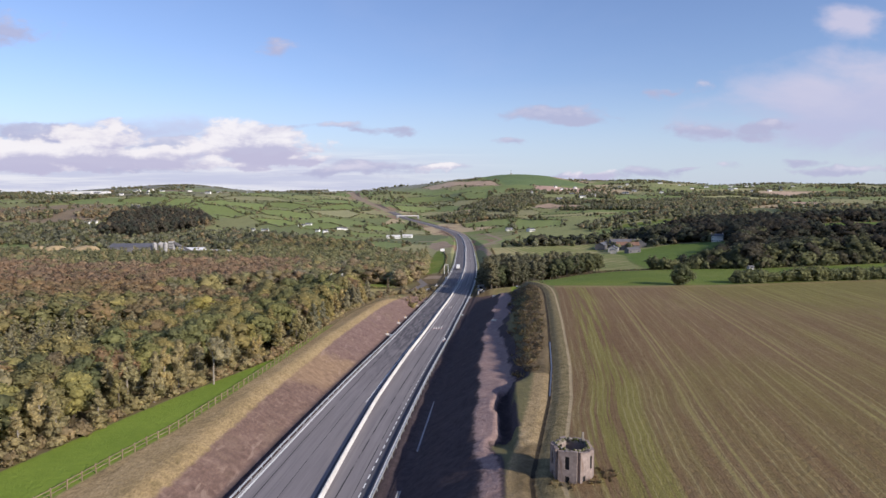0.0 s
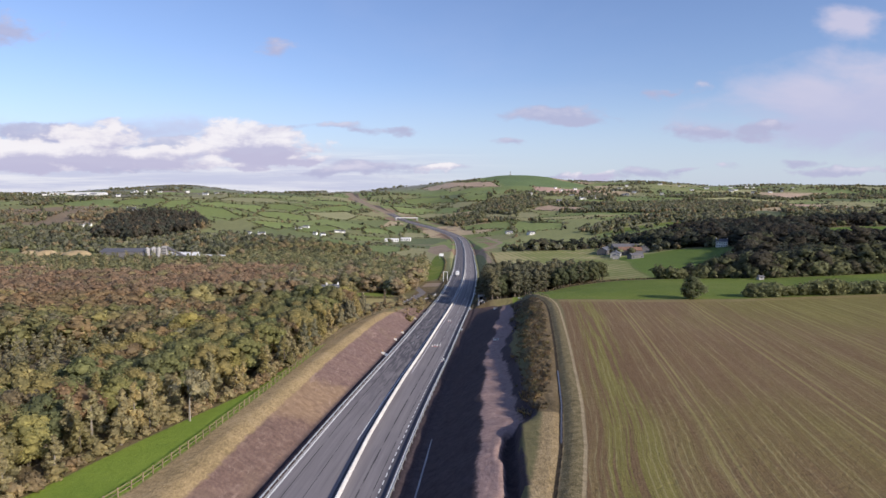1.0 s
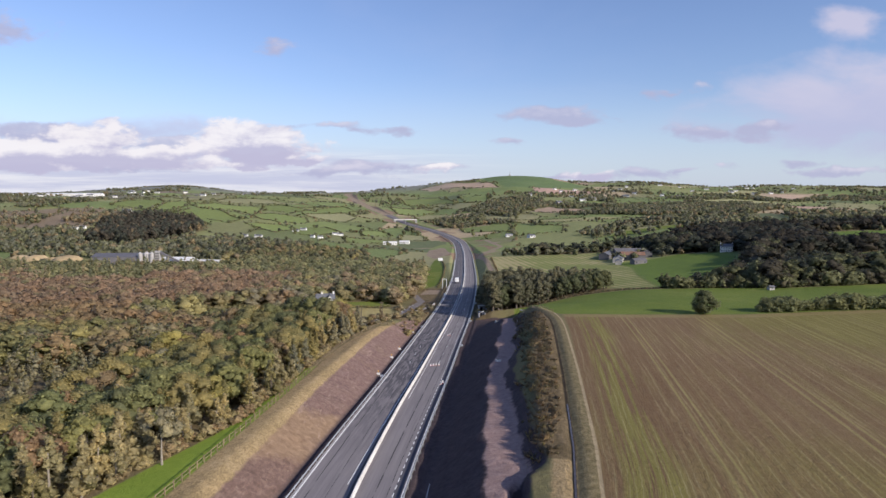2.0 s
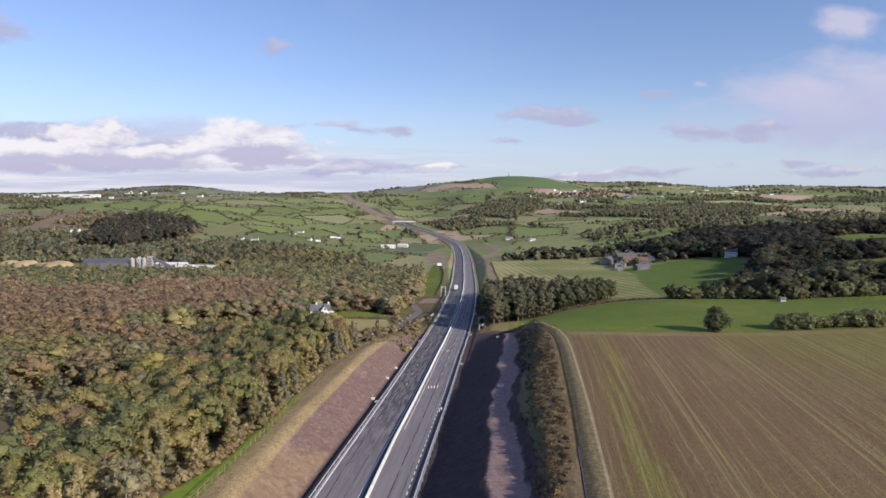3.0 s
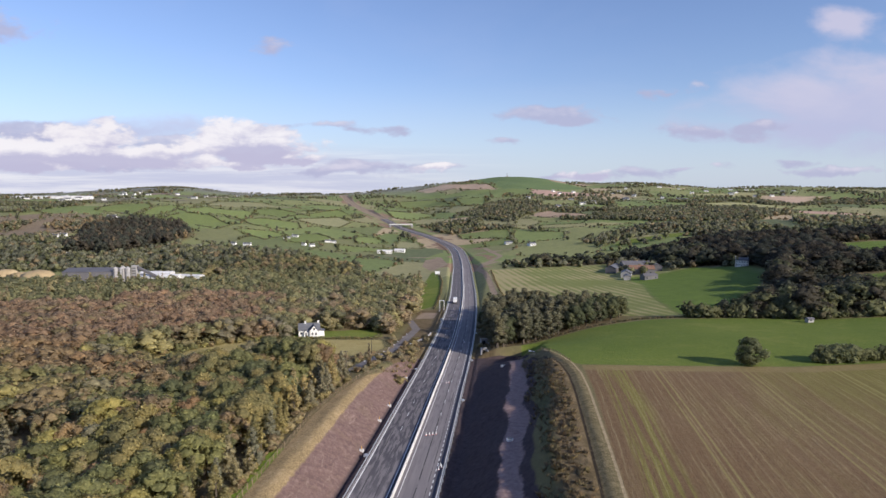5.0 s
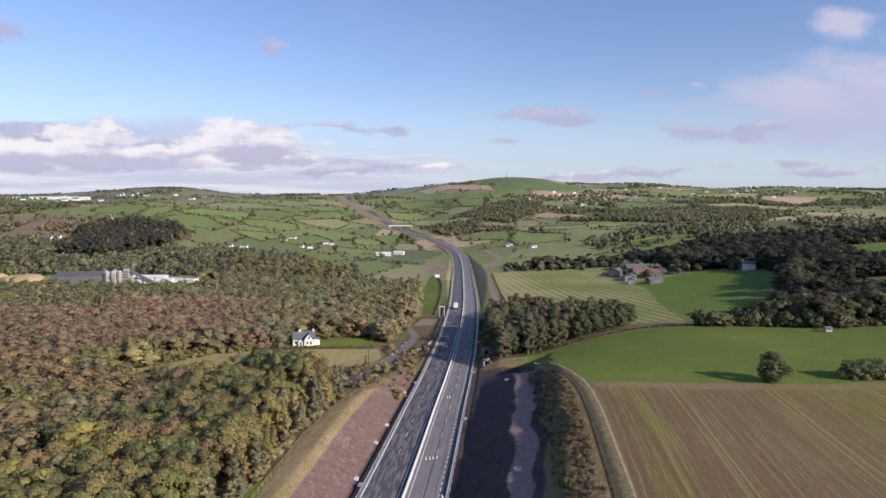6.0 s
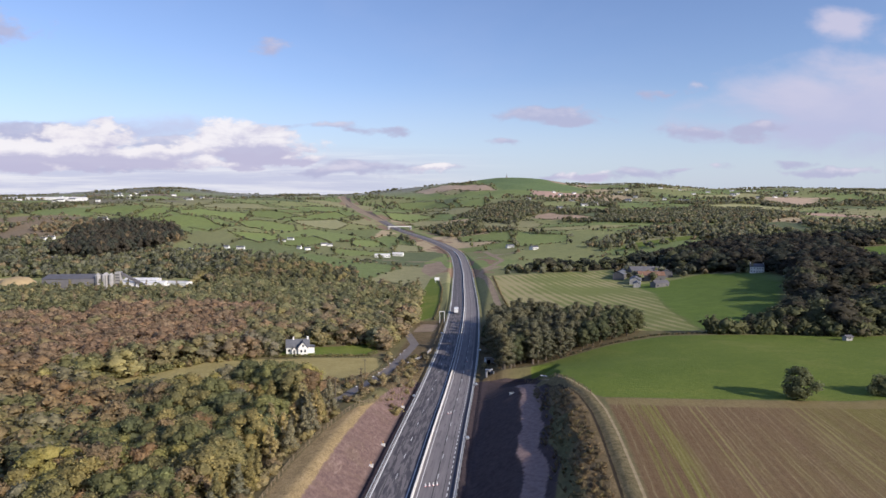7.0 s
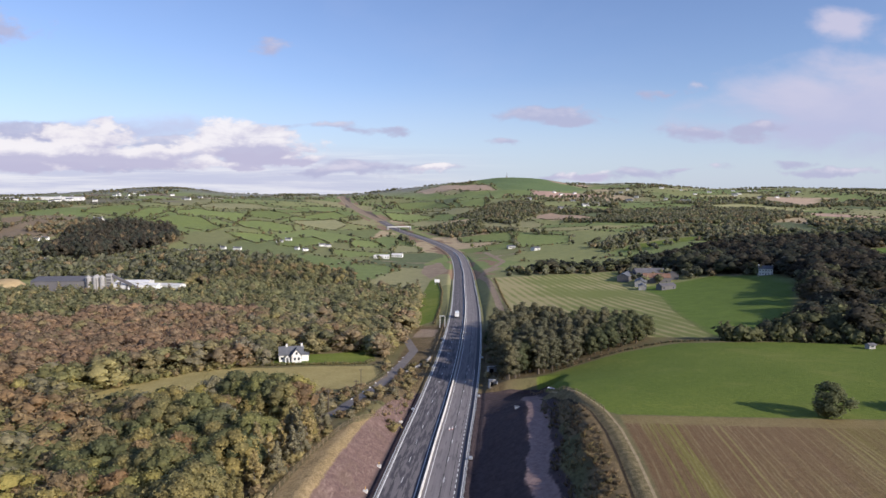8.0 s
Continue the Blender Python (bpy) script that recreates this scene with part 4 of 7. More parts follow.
def build_ground():
    near = np.array([0, 3, 6, 9.0, 9.25, 10.0, 10.9, 11.3, 12.0, 12.8] + list(np.arange(14, 62, 1.4)))
    side = np.concatenate([near, np.arange(64, 200, 4), np.arange(204, 700, 12), np.arange(712, 3700, 60)])
    cols = np.unique(np.round(np.concatenate([-side[:0:-1], side, np.arange(21, 44, 0.7)]), 2))
    rows = np.concatenate([np.arange(-150, 60, 14), np.arange(60, 332, 1.6), np.arange(332, 700, 4), np.arange(700, 1600, 10), np.arange(1600, 3700, 30), np.arange(3700, 4901, 100)])
    S, Y = np.meshgrid(cols, rows)
    X = S + road_x(Y)
    Z = ground_z(X, Y)
    under = (np.abs(S) < 9.1)
    Z = np.where(under, Z - 0.12, Z)
    nr, nc = S.shape
    idx = np.arange(nr * nc).reshape(nr, nc)
    faces = np.stack([idx[:-1, :-1], idx[:-1, 1:], idx[1:, 1:], idx[1:, :-1]], -1).reshape(-1, 4)
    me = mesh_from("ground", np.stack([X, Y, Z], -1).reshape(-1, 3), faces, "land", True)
    x, y, s, z = X.ravel(), Y.ravel(), S.ravel(), Z.ravel()
    nat = natural(x, y)
    # far patchwork
    tag, hedge = field_cells(x, y, 95.0)
    tag2, _ = field_cells(x, y, 170.0, 8)
    far = y > 1700
    tag = np.where(far, tag2, tag)
    palette = np.array([(0.150, 0.190, 0.068), (0.172, 0.212, 0.075), (0.205, 0.222, 0.088), (0.175, 0.185, 0.080), (0.244, 0.238, 0.114), (0.366, 0.296, 0.174), (0.116, 0.139, 0.066), (0.403, 0.278, 0.204)])
    pick = np.searchsorted([0.22, 0.42, 0.58, 0.70, 0.82, 0.91, 0.97], tag)
    # field tints raised and bluer, with distance haze put into the colour
    tint = palette[pick] * np.array((1.12, 1.10, 1.2))
    tint = np.where(((x < -100) & (y < 1700) & (pick > 4))[:, None], (0.165, 0.190, 0.082), tint)
    hillgreen = np.exp(-(((x - 370) / 330) ** 2 + ((y - 3450) / 420) ** 2))[:, None] > 0.45
    tint = np.where(hillgreen, (0.095, 0.165, 0.055), tint)
    for fields, tone in ((FAR_GREEN, (0.195, 0.235, 0.085)), (FAR_DULL, (0.260, 0.255, 0.135)), (FAR_PALE, (0.330, 0.315, 0.155)), (FAR_TAN, (0.44, 0.325, 0.235)), (FAR_HILL, (0.150, 0.210, 0.090)), (HILL_GREEN, (0.190, 0.232, 0.080)), (HILL_PALE, (0.26, 0.27, 0.11)), ([SCAR], (0.40, 0.33, 0.25))):
        for i, p in enumerate(fields):
            tint = np.where((inside(p, x, y) > 0)[:, None], np.array(tone) * (0.86 + 0.10 * (i * 2 % 5) / 1.6), tint)
    # brown scrub on the flank above the quarry; distance haze tinted grey onto the last ridges
    scrub = smooth(-6, 10, inside([(-700, 880), (-690, 1010), (-590, 1075), (-470, 1050), (-440, 1010), (-500, 840)], x, y) + 12 * hills(x, y, 70, 15, 2))[:, None]
    tint = tint * (1 - scrub) + scrub * np.array((0.21, 0.165, 0.115))
    ridge_haze = (smooth(2400, 2900, y) * smooth(150, -150, x))[:, None]
    tint = tint * (1 - ridge_haze) + ridge_haze * np.array((0.185, 0.190, 0.165))
    near_land = (1 - smooth(380, 560, y))[:, None]
    tint = tint * (1 - near_land) + near_land * np.array((0.165, 0.148, 0.072))
    for p in (PASTURE_2, GREEN_HILL, CLEARING):
        lush = smooth(-2, 2, inside(p, x, y))[:, None]
        tint = tint * (1 - lush) + lush * np.array((0.118, 0.172, 0.036))
    floor = smooth(-3, 2, wooded(x, y))[:, None]
    tint = tint * (1 - floor) + floor * np.array((0.170, 0.135, 0.078))
    town = smooth(0, 60, inside([(-1900, 1500), (-560, 1500), (-700, 2600), (-2200, 2700)], x, y))[:, None] * (tag[:, None] > 0.45)
    tint = tint * (1 - town) + town * np.array((0.15, 0.135, 0.115))
    colours(me, "tint", tint)
    fence = FENCE + [(-9, 300), (-18, 83), (-38, -140)]
    green = FENCE[0:9] + [(-36, 188), (-38, 160)] + WOOD_EDGE[::-1]
    floats(me, "turf", np.maximum.reduce([inside(green, x, y), inside([(-15.5, 247), (-10.5, 247), (-8.8, 266), (-12.5, 266)], x, y)]))
    floats(me, "verge", np.maximum(inside(fence, x, y), np.minimum(np.minimum(3.4 - np.abs(x - ditch_x(y) - 0.2), 276 - y), y + 140)))
    rank = np.minimum(np.minimum(s - np.interp(y, [70, 80, 86, 110, 114, 200], [27.0, 28.0, 44.0, 44.0, 29.5, 29.5]), ditch_x(y) + 1.5 - x), 285 - y)
    rank2 = np.minimum(np.minimum(s - 9.6, 18 - s), y - 285)
    rank3 = np.minimum(np.minimum(-s - 9.4, 26 + s), y - 272) * np.where(y < 440, 1, 0) - np.where(y < 440, 0, 30)
    floats(me, "rank", np.clip(np.maximum.reduce([rank, np.where(y < 420, rank2, -30), rank3]), -30, 30))
    floats(me, "plough", inside(PLOUGH, x, y))
    row = x - 0.17 * (y - 100) - 18.5
    lead = np.interp(y, [p[1] for p in PLOUGH[1:8]], [p[0] - 0.17 * (p[1] - 100) - 18.5 for p in PLOUGH[1:8]])
    floats(me, "row", row - lead * np.clip(1 - row / 28, 0, 1))
    floats(me, "run", y)
    floats(me, "head", y - np.interp(x, [41.5, 70, 100, 150, 420], [236, 233, 229, 232, 236]))
    floats(me, "pasture", np.maximum.reduce([inside(p, x, y) for p in (PASTURE, GREEN_LEFT, GREEN_FAR, LAWN)]))
    floats(me, "hay", inside(HAY, x, y))
    floats(me, "hayrow", x + 0.105 * (y - 400))
    floats(me, "meadow", inside(MEADOW, x, y))
    crest = np.interp(y, [60, 85, 100, 112, 140, 170, 210, 262, 285], [23.2, 22.8, 20.8, 22.0, 21.3, 20.6, 22.2, 23.9, 23.4]) + 0.9 * hills(x * 0, y, 26, 5, 2)
    # left slope: bare below its crest; further cuttings along the way
    cut = nat - z
    bare = np.where(s < 0, np.where(y < 300, np.minimum(np.maximum((cut - 1.3) * 1.6, 11.8 + s), -s - 8.9), -30), np.where(y < 300, np.minimum(s - 8.9, bench_outer(x, y, crest) + np.where(y > 112, 2.6, 1.0) + np.where((y > 86) & (y < 111), 2.2, 0) - s), -30))
    beyond = np.minimum(30 - np.abs(s), np.abs(cut) * 2 - 1.5)
    beyond = np.where((y > 640) & (y < 2600), np.minimum(beyond + 6 * hills(x, y, 60, 3, 2), np.abs(s) - 9.2), -30)
    floats(me, "soil", np.clip(np.maximum(bare, beyond), -30, 30))
    floats(me, "clay", np.maximum(np.minimum(np.minimum(y - 132 - 0.9 * (s + 12), 158 + 1.1 * (s + 12) - y), -s - 10), np.where(y > 640, 3, -30)))
    spoil = np.minimum(np.minimum(s - crest - 0.2, bench_outer(x, y, crest) + 0.4 - s), 292 - y)
    floats(me, "spoil", np.clip(spoil, -30, 30))
    # dark soil standing in for shade on the right, plus the left foot drain
    floats(me, "dark_soil", np.clip(np.where(y < 320, np.maximum(s, np.minimum(-s - 9.2, 11.5 + s)), -30), -30, 30))
    dirt = [along_line([(26, 340), (33, 400), (37.5, 455), (39.5, 520), (41, 600), (38, 650), (60, 700)], x, y, 2.2), inside([(-13, 404), (-2, 404), (0, 424), (-10, 428)], x, y), inside([(-6, 650), (-16, 700), (-14, 760), (4, 790), (10, 700)], x, y), along_line([(-60, 800), (-20, 790), (30, 800), (100, 835)], x, y, 4.0), along_line([(40, 660), (70, 760), (60, 870)], x, y, 3.0)]
    dirt.append(np.where((y > 1410) & (y < 2650), 9.0 - np.abs(np.abs(s) - 7.0), -30))
    floats(me, "dirt", np.maximum.reduce(dirt))
    floats(me, "ditch", np.where(y < 275, np.clip(x - ditch_x(y), -30, 30), 30))
    floats(me, "lane", along_line(LANE, x, y, 2.0))
    ob = new("ground", me)
    tagged(ob, "rolling farmland with sown field, pasture, bare cutting slopes and hedged fields", "ground", kind="structure")
    return rows


ROWS = build_ground()

# ---- the new road ----


def ribbon(name, s0, s1, y0, y1, lift, mat, thick=0.0, step=None, wander=0.0):
    """A strip of the road's surface between two offsets from its middle line."""
    ys = ROWS[(ROWS >= y0 - 0.01) & (ROWS <= y1 + 0.01)] if step is None else np.arange(y0, y1 + 0.01, step)
    if len(ys) < 2:
        ys = np.array([y0, y1])
    ss = np.linspace(s0, s1, 9 if s1 - s0 > 4 else 2)
    S, Y = np.meshgrid(ss, ys)
    X = S + road_x(Y) + wander * np.sin(Y * 0.9)
    Z = road_z(Y) + lift
    nr, nc = S.shape
    idx = np.arange(nr * nc).reshape(nr, nc)
    faces = np.stack([idx[:-1, :-1], idx[:-1, 1:], idx[1:, 1:], idx[1:, :-1]], -1).reshape(-1, 4)
    me = mesh_from(name, np.stack([X, Y, Z], -1).reshape(-1, 3), faces, mat)
    floats(me, "across", S)
    floats(me, "along", Y)
    floats(me, "middle", S - centre_s(Y))
    return me


def centre_s(y):
    """The left carriageway widens towards the near end, so the middle barrier drifts right."""
    return np.interp(y, [60, 80, 98, 125, 170], [3.0, 2.3, 1.6, 0.7, 0.0])


def sweep(name, outline, y0, y1, mat, step=4.0, s=0.0, drift=False):
    """An outline in offset and height, drawn along the road."""
    ys = np.arange(y0, y1 + 0.01, step)
    n = len(outline)
    o = np.array(outline)
    X = road_x(ys)[:, None] + s + o[None, :, 0] + (centre_s(ys)[:, None] if drift else 0)
    Z = road_z(ys)[:, None] + o[None, :, 1]
    Y = np.repeat(ys[:, None], n, 1)
    idx = np.arange(len(ys) * n).reshape(len(ys), n)
    nxt = np.roll(idx, -1, 1)
    faces = np.stack([idx[:-1], nxt[:-1], nxt[1:], idx[1:]], -1).reshape(-1, 4)
    return mesh_from(name, np.stack([X, Y, Z], -1).reshape(-1, 3), faces, mat)


road = holder("road", Matrix(), "new dual carriageway of patchy grey asphalt with muddy streaks", "road", kind="structure")
for nm, a, b in (("carriageway", -9.0, 0.0), ("carriageway", 0.0, 9.0)):
    ob = new(nm, ribbon(nm, a, b, -145, 1420, 0.02, "asphalt"))
    ob.parent = road
for s0, s1, y0, y1 in ((-8.72, -8.40, -140, 900), (-1.18, -1.00, 123, 900), (0.95, 1.11, 175, 900), (8.50, 8.72, -140, 900)):
    ob = new("edge_line", ribbon("edge_line", s0, s1, y0, y1, 0.027, "line_paint"))
    ob.parent = road
# broken line of studs along the outer strip, and lane dashes further on
for y in np.arange(62, 330, 3.0):
    ob = new("dash", ribbon("dash", 7.05, 7.24, y, y + 1.6, 0.029, "line_paint", step=1.6))
    ob.parent = road
for y in np.arange(215, 560, 12.0):
    for s in (-4.9, 4.3):
        ob = new("dash", ribbon("dash", s, s + 0.13, y, y + 3.0, 0.027, "line_paint", step=3.0))
        ob.parent = road

central = holder("central_barrier", Matrix(), "long white precast concrete barrier between the carriageways", "barrier")
step_profile = [(-0.27, 0.0), (-0.27, 0.08), (-0.16, 0.26), (-0.11, 0.76), (-0.08, 0.80), (0.08, 0.80), (0.11, 0.76), (0.16, 0.26), (0.27, 0.08), (0.27, 0.0)]
for y in np.arange(-132, 900, 12.0):
    ob = new("barrier_unit", sweep("barrier_unit", step_profile, y, y + 11.94, "concrete_white", 3.98, drift=True))
    ob.parent = central

beam = [(-0.04, 0.45), (-0.09, 0.50), (-0.09, 0.56), (-0.03, 0.60), (-0.09, 0.64), (-0.09, 0.72), (-0.04, 0.77), (0.0, 0.77), (0.0, 0.45)]
for side, label in ((-1, "galvanised steel crash barrier along the cutting foot"), (1, "galvanised steel crash barrier with timber-backed posts")):
    rail = holder("crash_barrier", Matrix(), label, "barrier", "crash barriers")
    shape = [(x * side, z) for x, z in beam]
    if side < 0:
        shape = shape[::-1]
    ob = new("beam", sweep("beam", shape, -138, 642, "galvanised", 4.0, side * 9.15))
    ob.parent = rail
    lower = new("kerb", sweep("kerb", [(-0.12, -0.02), (-0.12, 0.09), (0.10, 0.09), (0.10, -0.02)], -138, 642, "concrete_grey", 4.0, side * 8.92))
    lower.parent = rail
    bm = boxes((-0.06, -0.05, -0.3, 0.06, 0.05, 0.74))
    post = part("post", bm, "galvanised", rail)
    first = True
    for y in np.arange(-138, 480, 4.0):
        ob = post if first else new("post", post.data)
        ob.parent = rail
        ob.location = (float(road_x(y)) + side * 9.24, y, float(road_z(y)))
        first = False

# ---- trees ----
# mist carries distance haze in its colour; dusk, fir and oak some shade
LEAF = {"olive": (0.300, 0.262, 0.125), "green": (0.232, 0.238, 0.110), "deep": (0.172, 0.182, 0.096), "lime": (0.345, 0.315, 0.128), "rust": (0.325, 0.222, 0.132), "brown": (0.305, 0.232, 0.142), "larch": (0.385, 0.328, 0.185), "grey": (0.300, 0.278, 0.190), "fir": (0.068, 0.079, 0.064), "oak": (0.110, 0.120, 0.066), "straw": (0.470, 0.370, 0.215), "dusk": (0.082, 0.071, 0.056), "pine": (0.168, 0.162, 0.108), "willow": (0.330, 0.335, 0.235), "mist": (0.200, 0.205, 0.150)}


def ico(level=1):
    bm = bmesh.new()
    bmesh.ops.create_icosphere(bm, subdivisions=level, radius=1.0)
    v = np.array([p.co[:] for p in bm.verts])
    f = np.array([[p.index for p in q.verts] for q in bm.faces])
    bm.free()
    return v, f


ICO1, ICO2 = ico(1), ico(2)
OCTA = (np.array([(1, 0, 0), (0, 1, 0), (-1, 0, 0), (0, -1, 0), (0, 0, 1), (0, 0, -1)], float), np.array([(0, 1, 4), (1, 2, 4), (2, 3, 4), (3, 0, 4), (1, 0, 5), (2, 1, 5), (3, 2, 5), (0, 3, 5)]))


def crown(rng, kind, cards, size, lobes, core=0.80, lump_mesh=None):
    """A crown, for a tree one unit high, from lobes clad in small bent leaf clumps: corners, triangles and a shade for each corner."""
    V, T, C, N, base = [], [], [], [], 0
    centres = []
    small = (15 / lobes) ** 0.42
    for i in range(lobes):
        a, q = rng.uniform(0, 2 * math.pi), (i + rng.uniform(0, 1)) / lobes
        if kind == "round":
            r = 0.31 * math.sqrt(max(0.05, 1 - (2 * q - 0.9) ** 2)) * rng.uniform(0.55, 1.1)
            centres.append((r * math.cos(a), r * math.sin(a), 0.22 + 0.64 * q, rng.uniform(0.12, 0.19) * small, 0.9))
        elif kind == "tall":
            r = 0.15 * (1 - q) ** 0.8 * rng.uniform(0.35, 1.1)
            centres.append((r * math.cos(a), r * math.sin(a), 0.08 + 0.82 * q, (0.026 + 0.082 * (1 - q) * rng.uniform(0.7, 1.1)) * small, 1.35))
        elif kind == "umbrella":
            r = 0.30 * rng.uniform(0.1, 1.0)
            centres.append((r * math.cos(a), r * math.sin(a), 0.90 - 0.9 * r + rng.uniform(-0.14, 0.03), rng.uniform(0.09, 0.14), 0.75))
        elif kind == "pine":
            r = 0.19 * (1.05 - 0.75 * q) * rng.uniform(0.25, 1.1)
            centres.append((r * math.cos(a), r * math.sin(a), 0.14 + 0.80 * q, rng.uniform(0.055, 0.095), 0.65))
        else:
            r = 0.42 * rng.uniform(0.2, 1.0)
            centres.append((r * math.cos(a), r * math.sin(a), 0.25 + 0.42 * rng.uniform(0, 1), rng.uniform(0.25, 0.36), 0.9))
    slim = kind in ("tall", "pine")
    for cx, cy, cz, r, tall in centres:
        iv, it = lump_mesh or ICO1
        lump = iv * (1 + 0.25 * rng.uniform(-1, 1, (len(iv), 1))) * core * np.array((r, r, r * tall)) + (cx, cy, cz)
        V.append(lump), T.append(it + base), C.append(np.full(len(iv), 0.92)), N.append(iv + 2.0 * (lump - np.array((0, 0, 0.5))))
        base += len(iv)
        n = max(3, int(cards / lobes))
        way = rng.normal(size=(n, 3))
        way[:, 2] = way[:, 2] * 0.9 + 0.25
        way /= np.linalg.norm(way, axis=1, keepdims=True)
        at = np.array((cx, cy, cz)) + way * np.array((r, r, r * tall)) * rng.uniform(0.72, 1.26, (n, 1))
        nrm = way + np.array((0, 0, 0.25)) + rng.normal(scale=0.45, size=(n, 3))
        nrm /= np.linalg.norm(nrm, axis=1, keepdims=True)
        # needles and twigs of slim trees sweep up and out, broad leaves lie any way
        lead = way * (0.8, 0.8, 0.2) + np.array((0, 0, 0.8)) + rng.normal(scale=0.35, size=(n, 3)) if slim else rng.normal(size=(n, 3))
        side = np.cross(lead, nrm)
        side /= np.linalg.norm(side, axis=1, keepdims=True)
        up = np.cross(nrm, side)
        w = size * rng.uniform(0.6, 1.4, (n, 1))
        thin, long = (0.55, 1.5) if slim else (1.0, 1.0)
        leafy = np.stack([at + up * w * long * rng.uniform(0.8, 1.4, (n, 1)) - nrm * w * 0.3, at - side * w * thin * rng.uniform(0.8, 1.3, (n, 1)) - up * w * rng.uniform(0.2, 0.7, (n, 1)) - nrm * w * 0.3, at + side * w * thin * rng.uniform(0.8, 1.3, (n, 1)) - up * w * 0.4], 1)
        V.append(leafy.reshape(-1, 3))
        soft = 0.8 * way + 0.5 * nrm + np.array((0, 0, 0.25)) + 1.8 * (at - np.array((0, 0, 0.45)))
        soft = soft[:, None, :] + rng.normal(scale=0.45, size=(n, 1, 3)) + rng.normal(scale=0.15, size=(n, 3, 3))
        N.append((soft / np.linalg.norm(soft, axis=2, keepdims=True)).reshape(-1, 3))
        T.append(base + np.arange(3 * n).reshape(-1, 3))
        C.append(np.repeat(rng.uniform(0.85, 1.15, n) * rng.uniform(0.9, 1.12), 3))
        base += 3 * n
    return np.concatenate(V), np.concatenate(T), np.concatenate(C), np.concatenate(N)


def soften(me, normals):
    """Shade leaf clumps with the crown's rounded form."""
    me.polygons.foreach_set("use_smooth", np.full(len(me.polygons), True))
    me.normals_split_custom_set_from_vertices(normals.astype(np.float32))


def trunk_bm(rng, kind, high):
    bm = bmesh.new()
    r = high * {"round": 0.028, "tall": 0.020, "pine": 0.026, "umbrella": 0.016, "bush": 0.028}[kind]
    top = {"round": 0.62, "tall": 0.93, "pine": 0.86, "umbrella": 0.8, "bush": 0.4}[kind]
    points = [Vector((rng.uniform(-1, 1) * 0.012 * high * q, rng.uniform(-1, 1) * 0.012 * high * q, high * top * q)) for q in (0, 0.25, 0.5, 0.75, 1.0)]
    for i in range(4):
        tube(bm, points[i], points[i + 1], r * (1.15 - 0.27 * i), r * (0.88 - 0.27 * i), 5)
    tube(bm, (0, 0, -0.5), (0, 0, 0.05 * high), r * 1.7, r * 1.05, 7)
    for i in range(6 if kind != "tall" else 4):
        q = rng.uniform(0.35, 0.9)
        a = rng.uniform(0, 2 * math.pi)
        p = Vector((0, 0, high * top * q))
        reach = high * (0.22 if kind == "round" else 0.10)
        tube(bm, p, p + Vector((math.cos(a) * reach, math.sin(a) * reach, reach * rng.uniform(0.5, 1.0))), r * 0.42, r * 0.12, 5)
    return bm


def tree(name, rng, kind, high, wide, cards, size, lobes, leaf, label, bark="bark", core=0.80, group=""):
    top = holder(name, Matrix(), label, "tree", group)
    part("trunk", trunk_bm(rng, kind, high), bark, top)
    v, t, c, nn = crown(rng, kind, cards, size / high, lobes, core)
    v = v * np.array((high * wide, high * wide, high))
    me = mesh_from("crown", v, t, "leaves")
    soften(me, nn)
    colours(me, "leaf", c[:, None] * np.array(LEAF[leaf]))
    ob = new("crown", me)
    ob.parent = top
    return top


def scatter(x0, x1, y0, y1, gap, seed):
    """Places on a jittered grid."""
    rng = np.random.RandomState(seed)
    X, Y = np.meshgrid(np.arange(x0, x1, gap), np.arange(y0, y1, gap * 0.9))
    X[1::2] += gap / 2
    x, y = X.ravel() + rng.uniform(-0.38, 0.38, X.size) * gap, Y.ravel() + rng.uniform(-0.38, 0.38, X.size) * gap
    return x, y, rng


def grove(name, x, y, high, wide, leaf, crowns, seed, label, category="wood", sink=0.04, rounded=True):
    """Many far trees in one mesh of stuff. leaf: a base colour for each tree."""
    rng = np.random.RandomState(seed)
    z = ground_z(x, y) - sink * high
    V, T, C, N, base = [], [], [], [], 0
    kinds = rng.randint(0, len(crowns), len(x))
    for j, (v, t, c, nn) in enumerate(crowns):
        some = np.nonzero(kinds == j)[0]
        if not len(some):
            continue
        a = rng.uniform(0, 2 * math.pi, len(some))
        ca, sa = np.cos(a)[:, None], np.sin(a)[:, None]
        h, w = high[some][:, None], (high * wide)[some][:, None]
        out = np.stack([(v[:, 0] * ca - v[:, 1] * sa) * w + x[some][:, None], (v[:, 0] * sa + v[:, 1] * ca) * w + y[some][:, None], v[:, 2] * h + z[some][:, None]], -1)
        V.append(out.reshape(-1, 3))
        N.append(np.stack([nn[:, 0] * ca - nn[:, 1] * sa, nn[:, 0] * sa + nn[:, 1] * ca, np.repeat(nn[None, :, 2], len(some), 0)], -1).reshape(-1, 3))
        T.append((t[None] + base + np.arange(len(some))[:, None, None] * len(v)).reshape(-1, 3))
        C.append((c[None, :, None] * leaf[some][:, None, :]).reshape(-1, 3))
        base += len(some) * len(v)
    me = mesh_from(name, np.concatenate(V), np.concatenate(T), "wood_leaves")
    colours(me, "leaf", np.concatenate(C))
    if rounded:
        soften(me, np.concatenate(N))
    return tagged(new(name, me), label, category, kind="stuff")


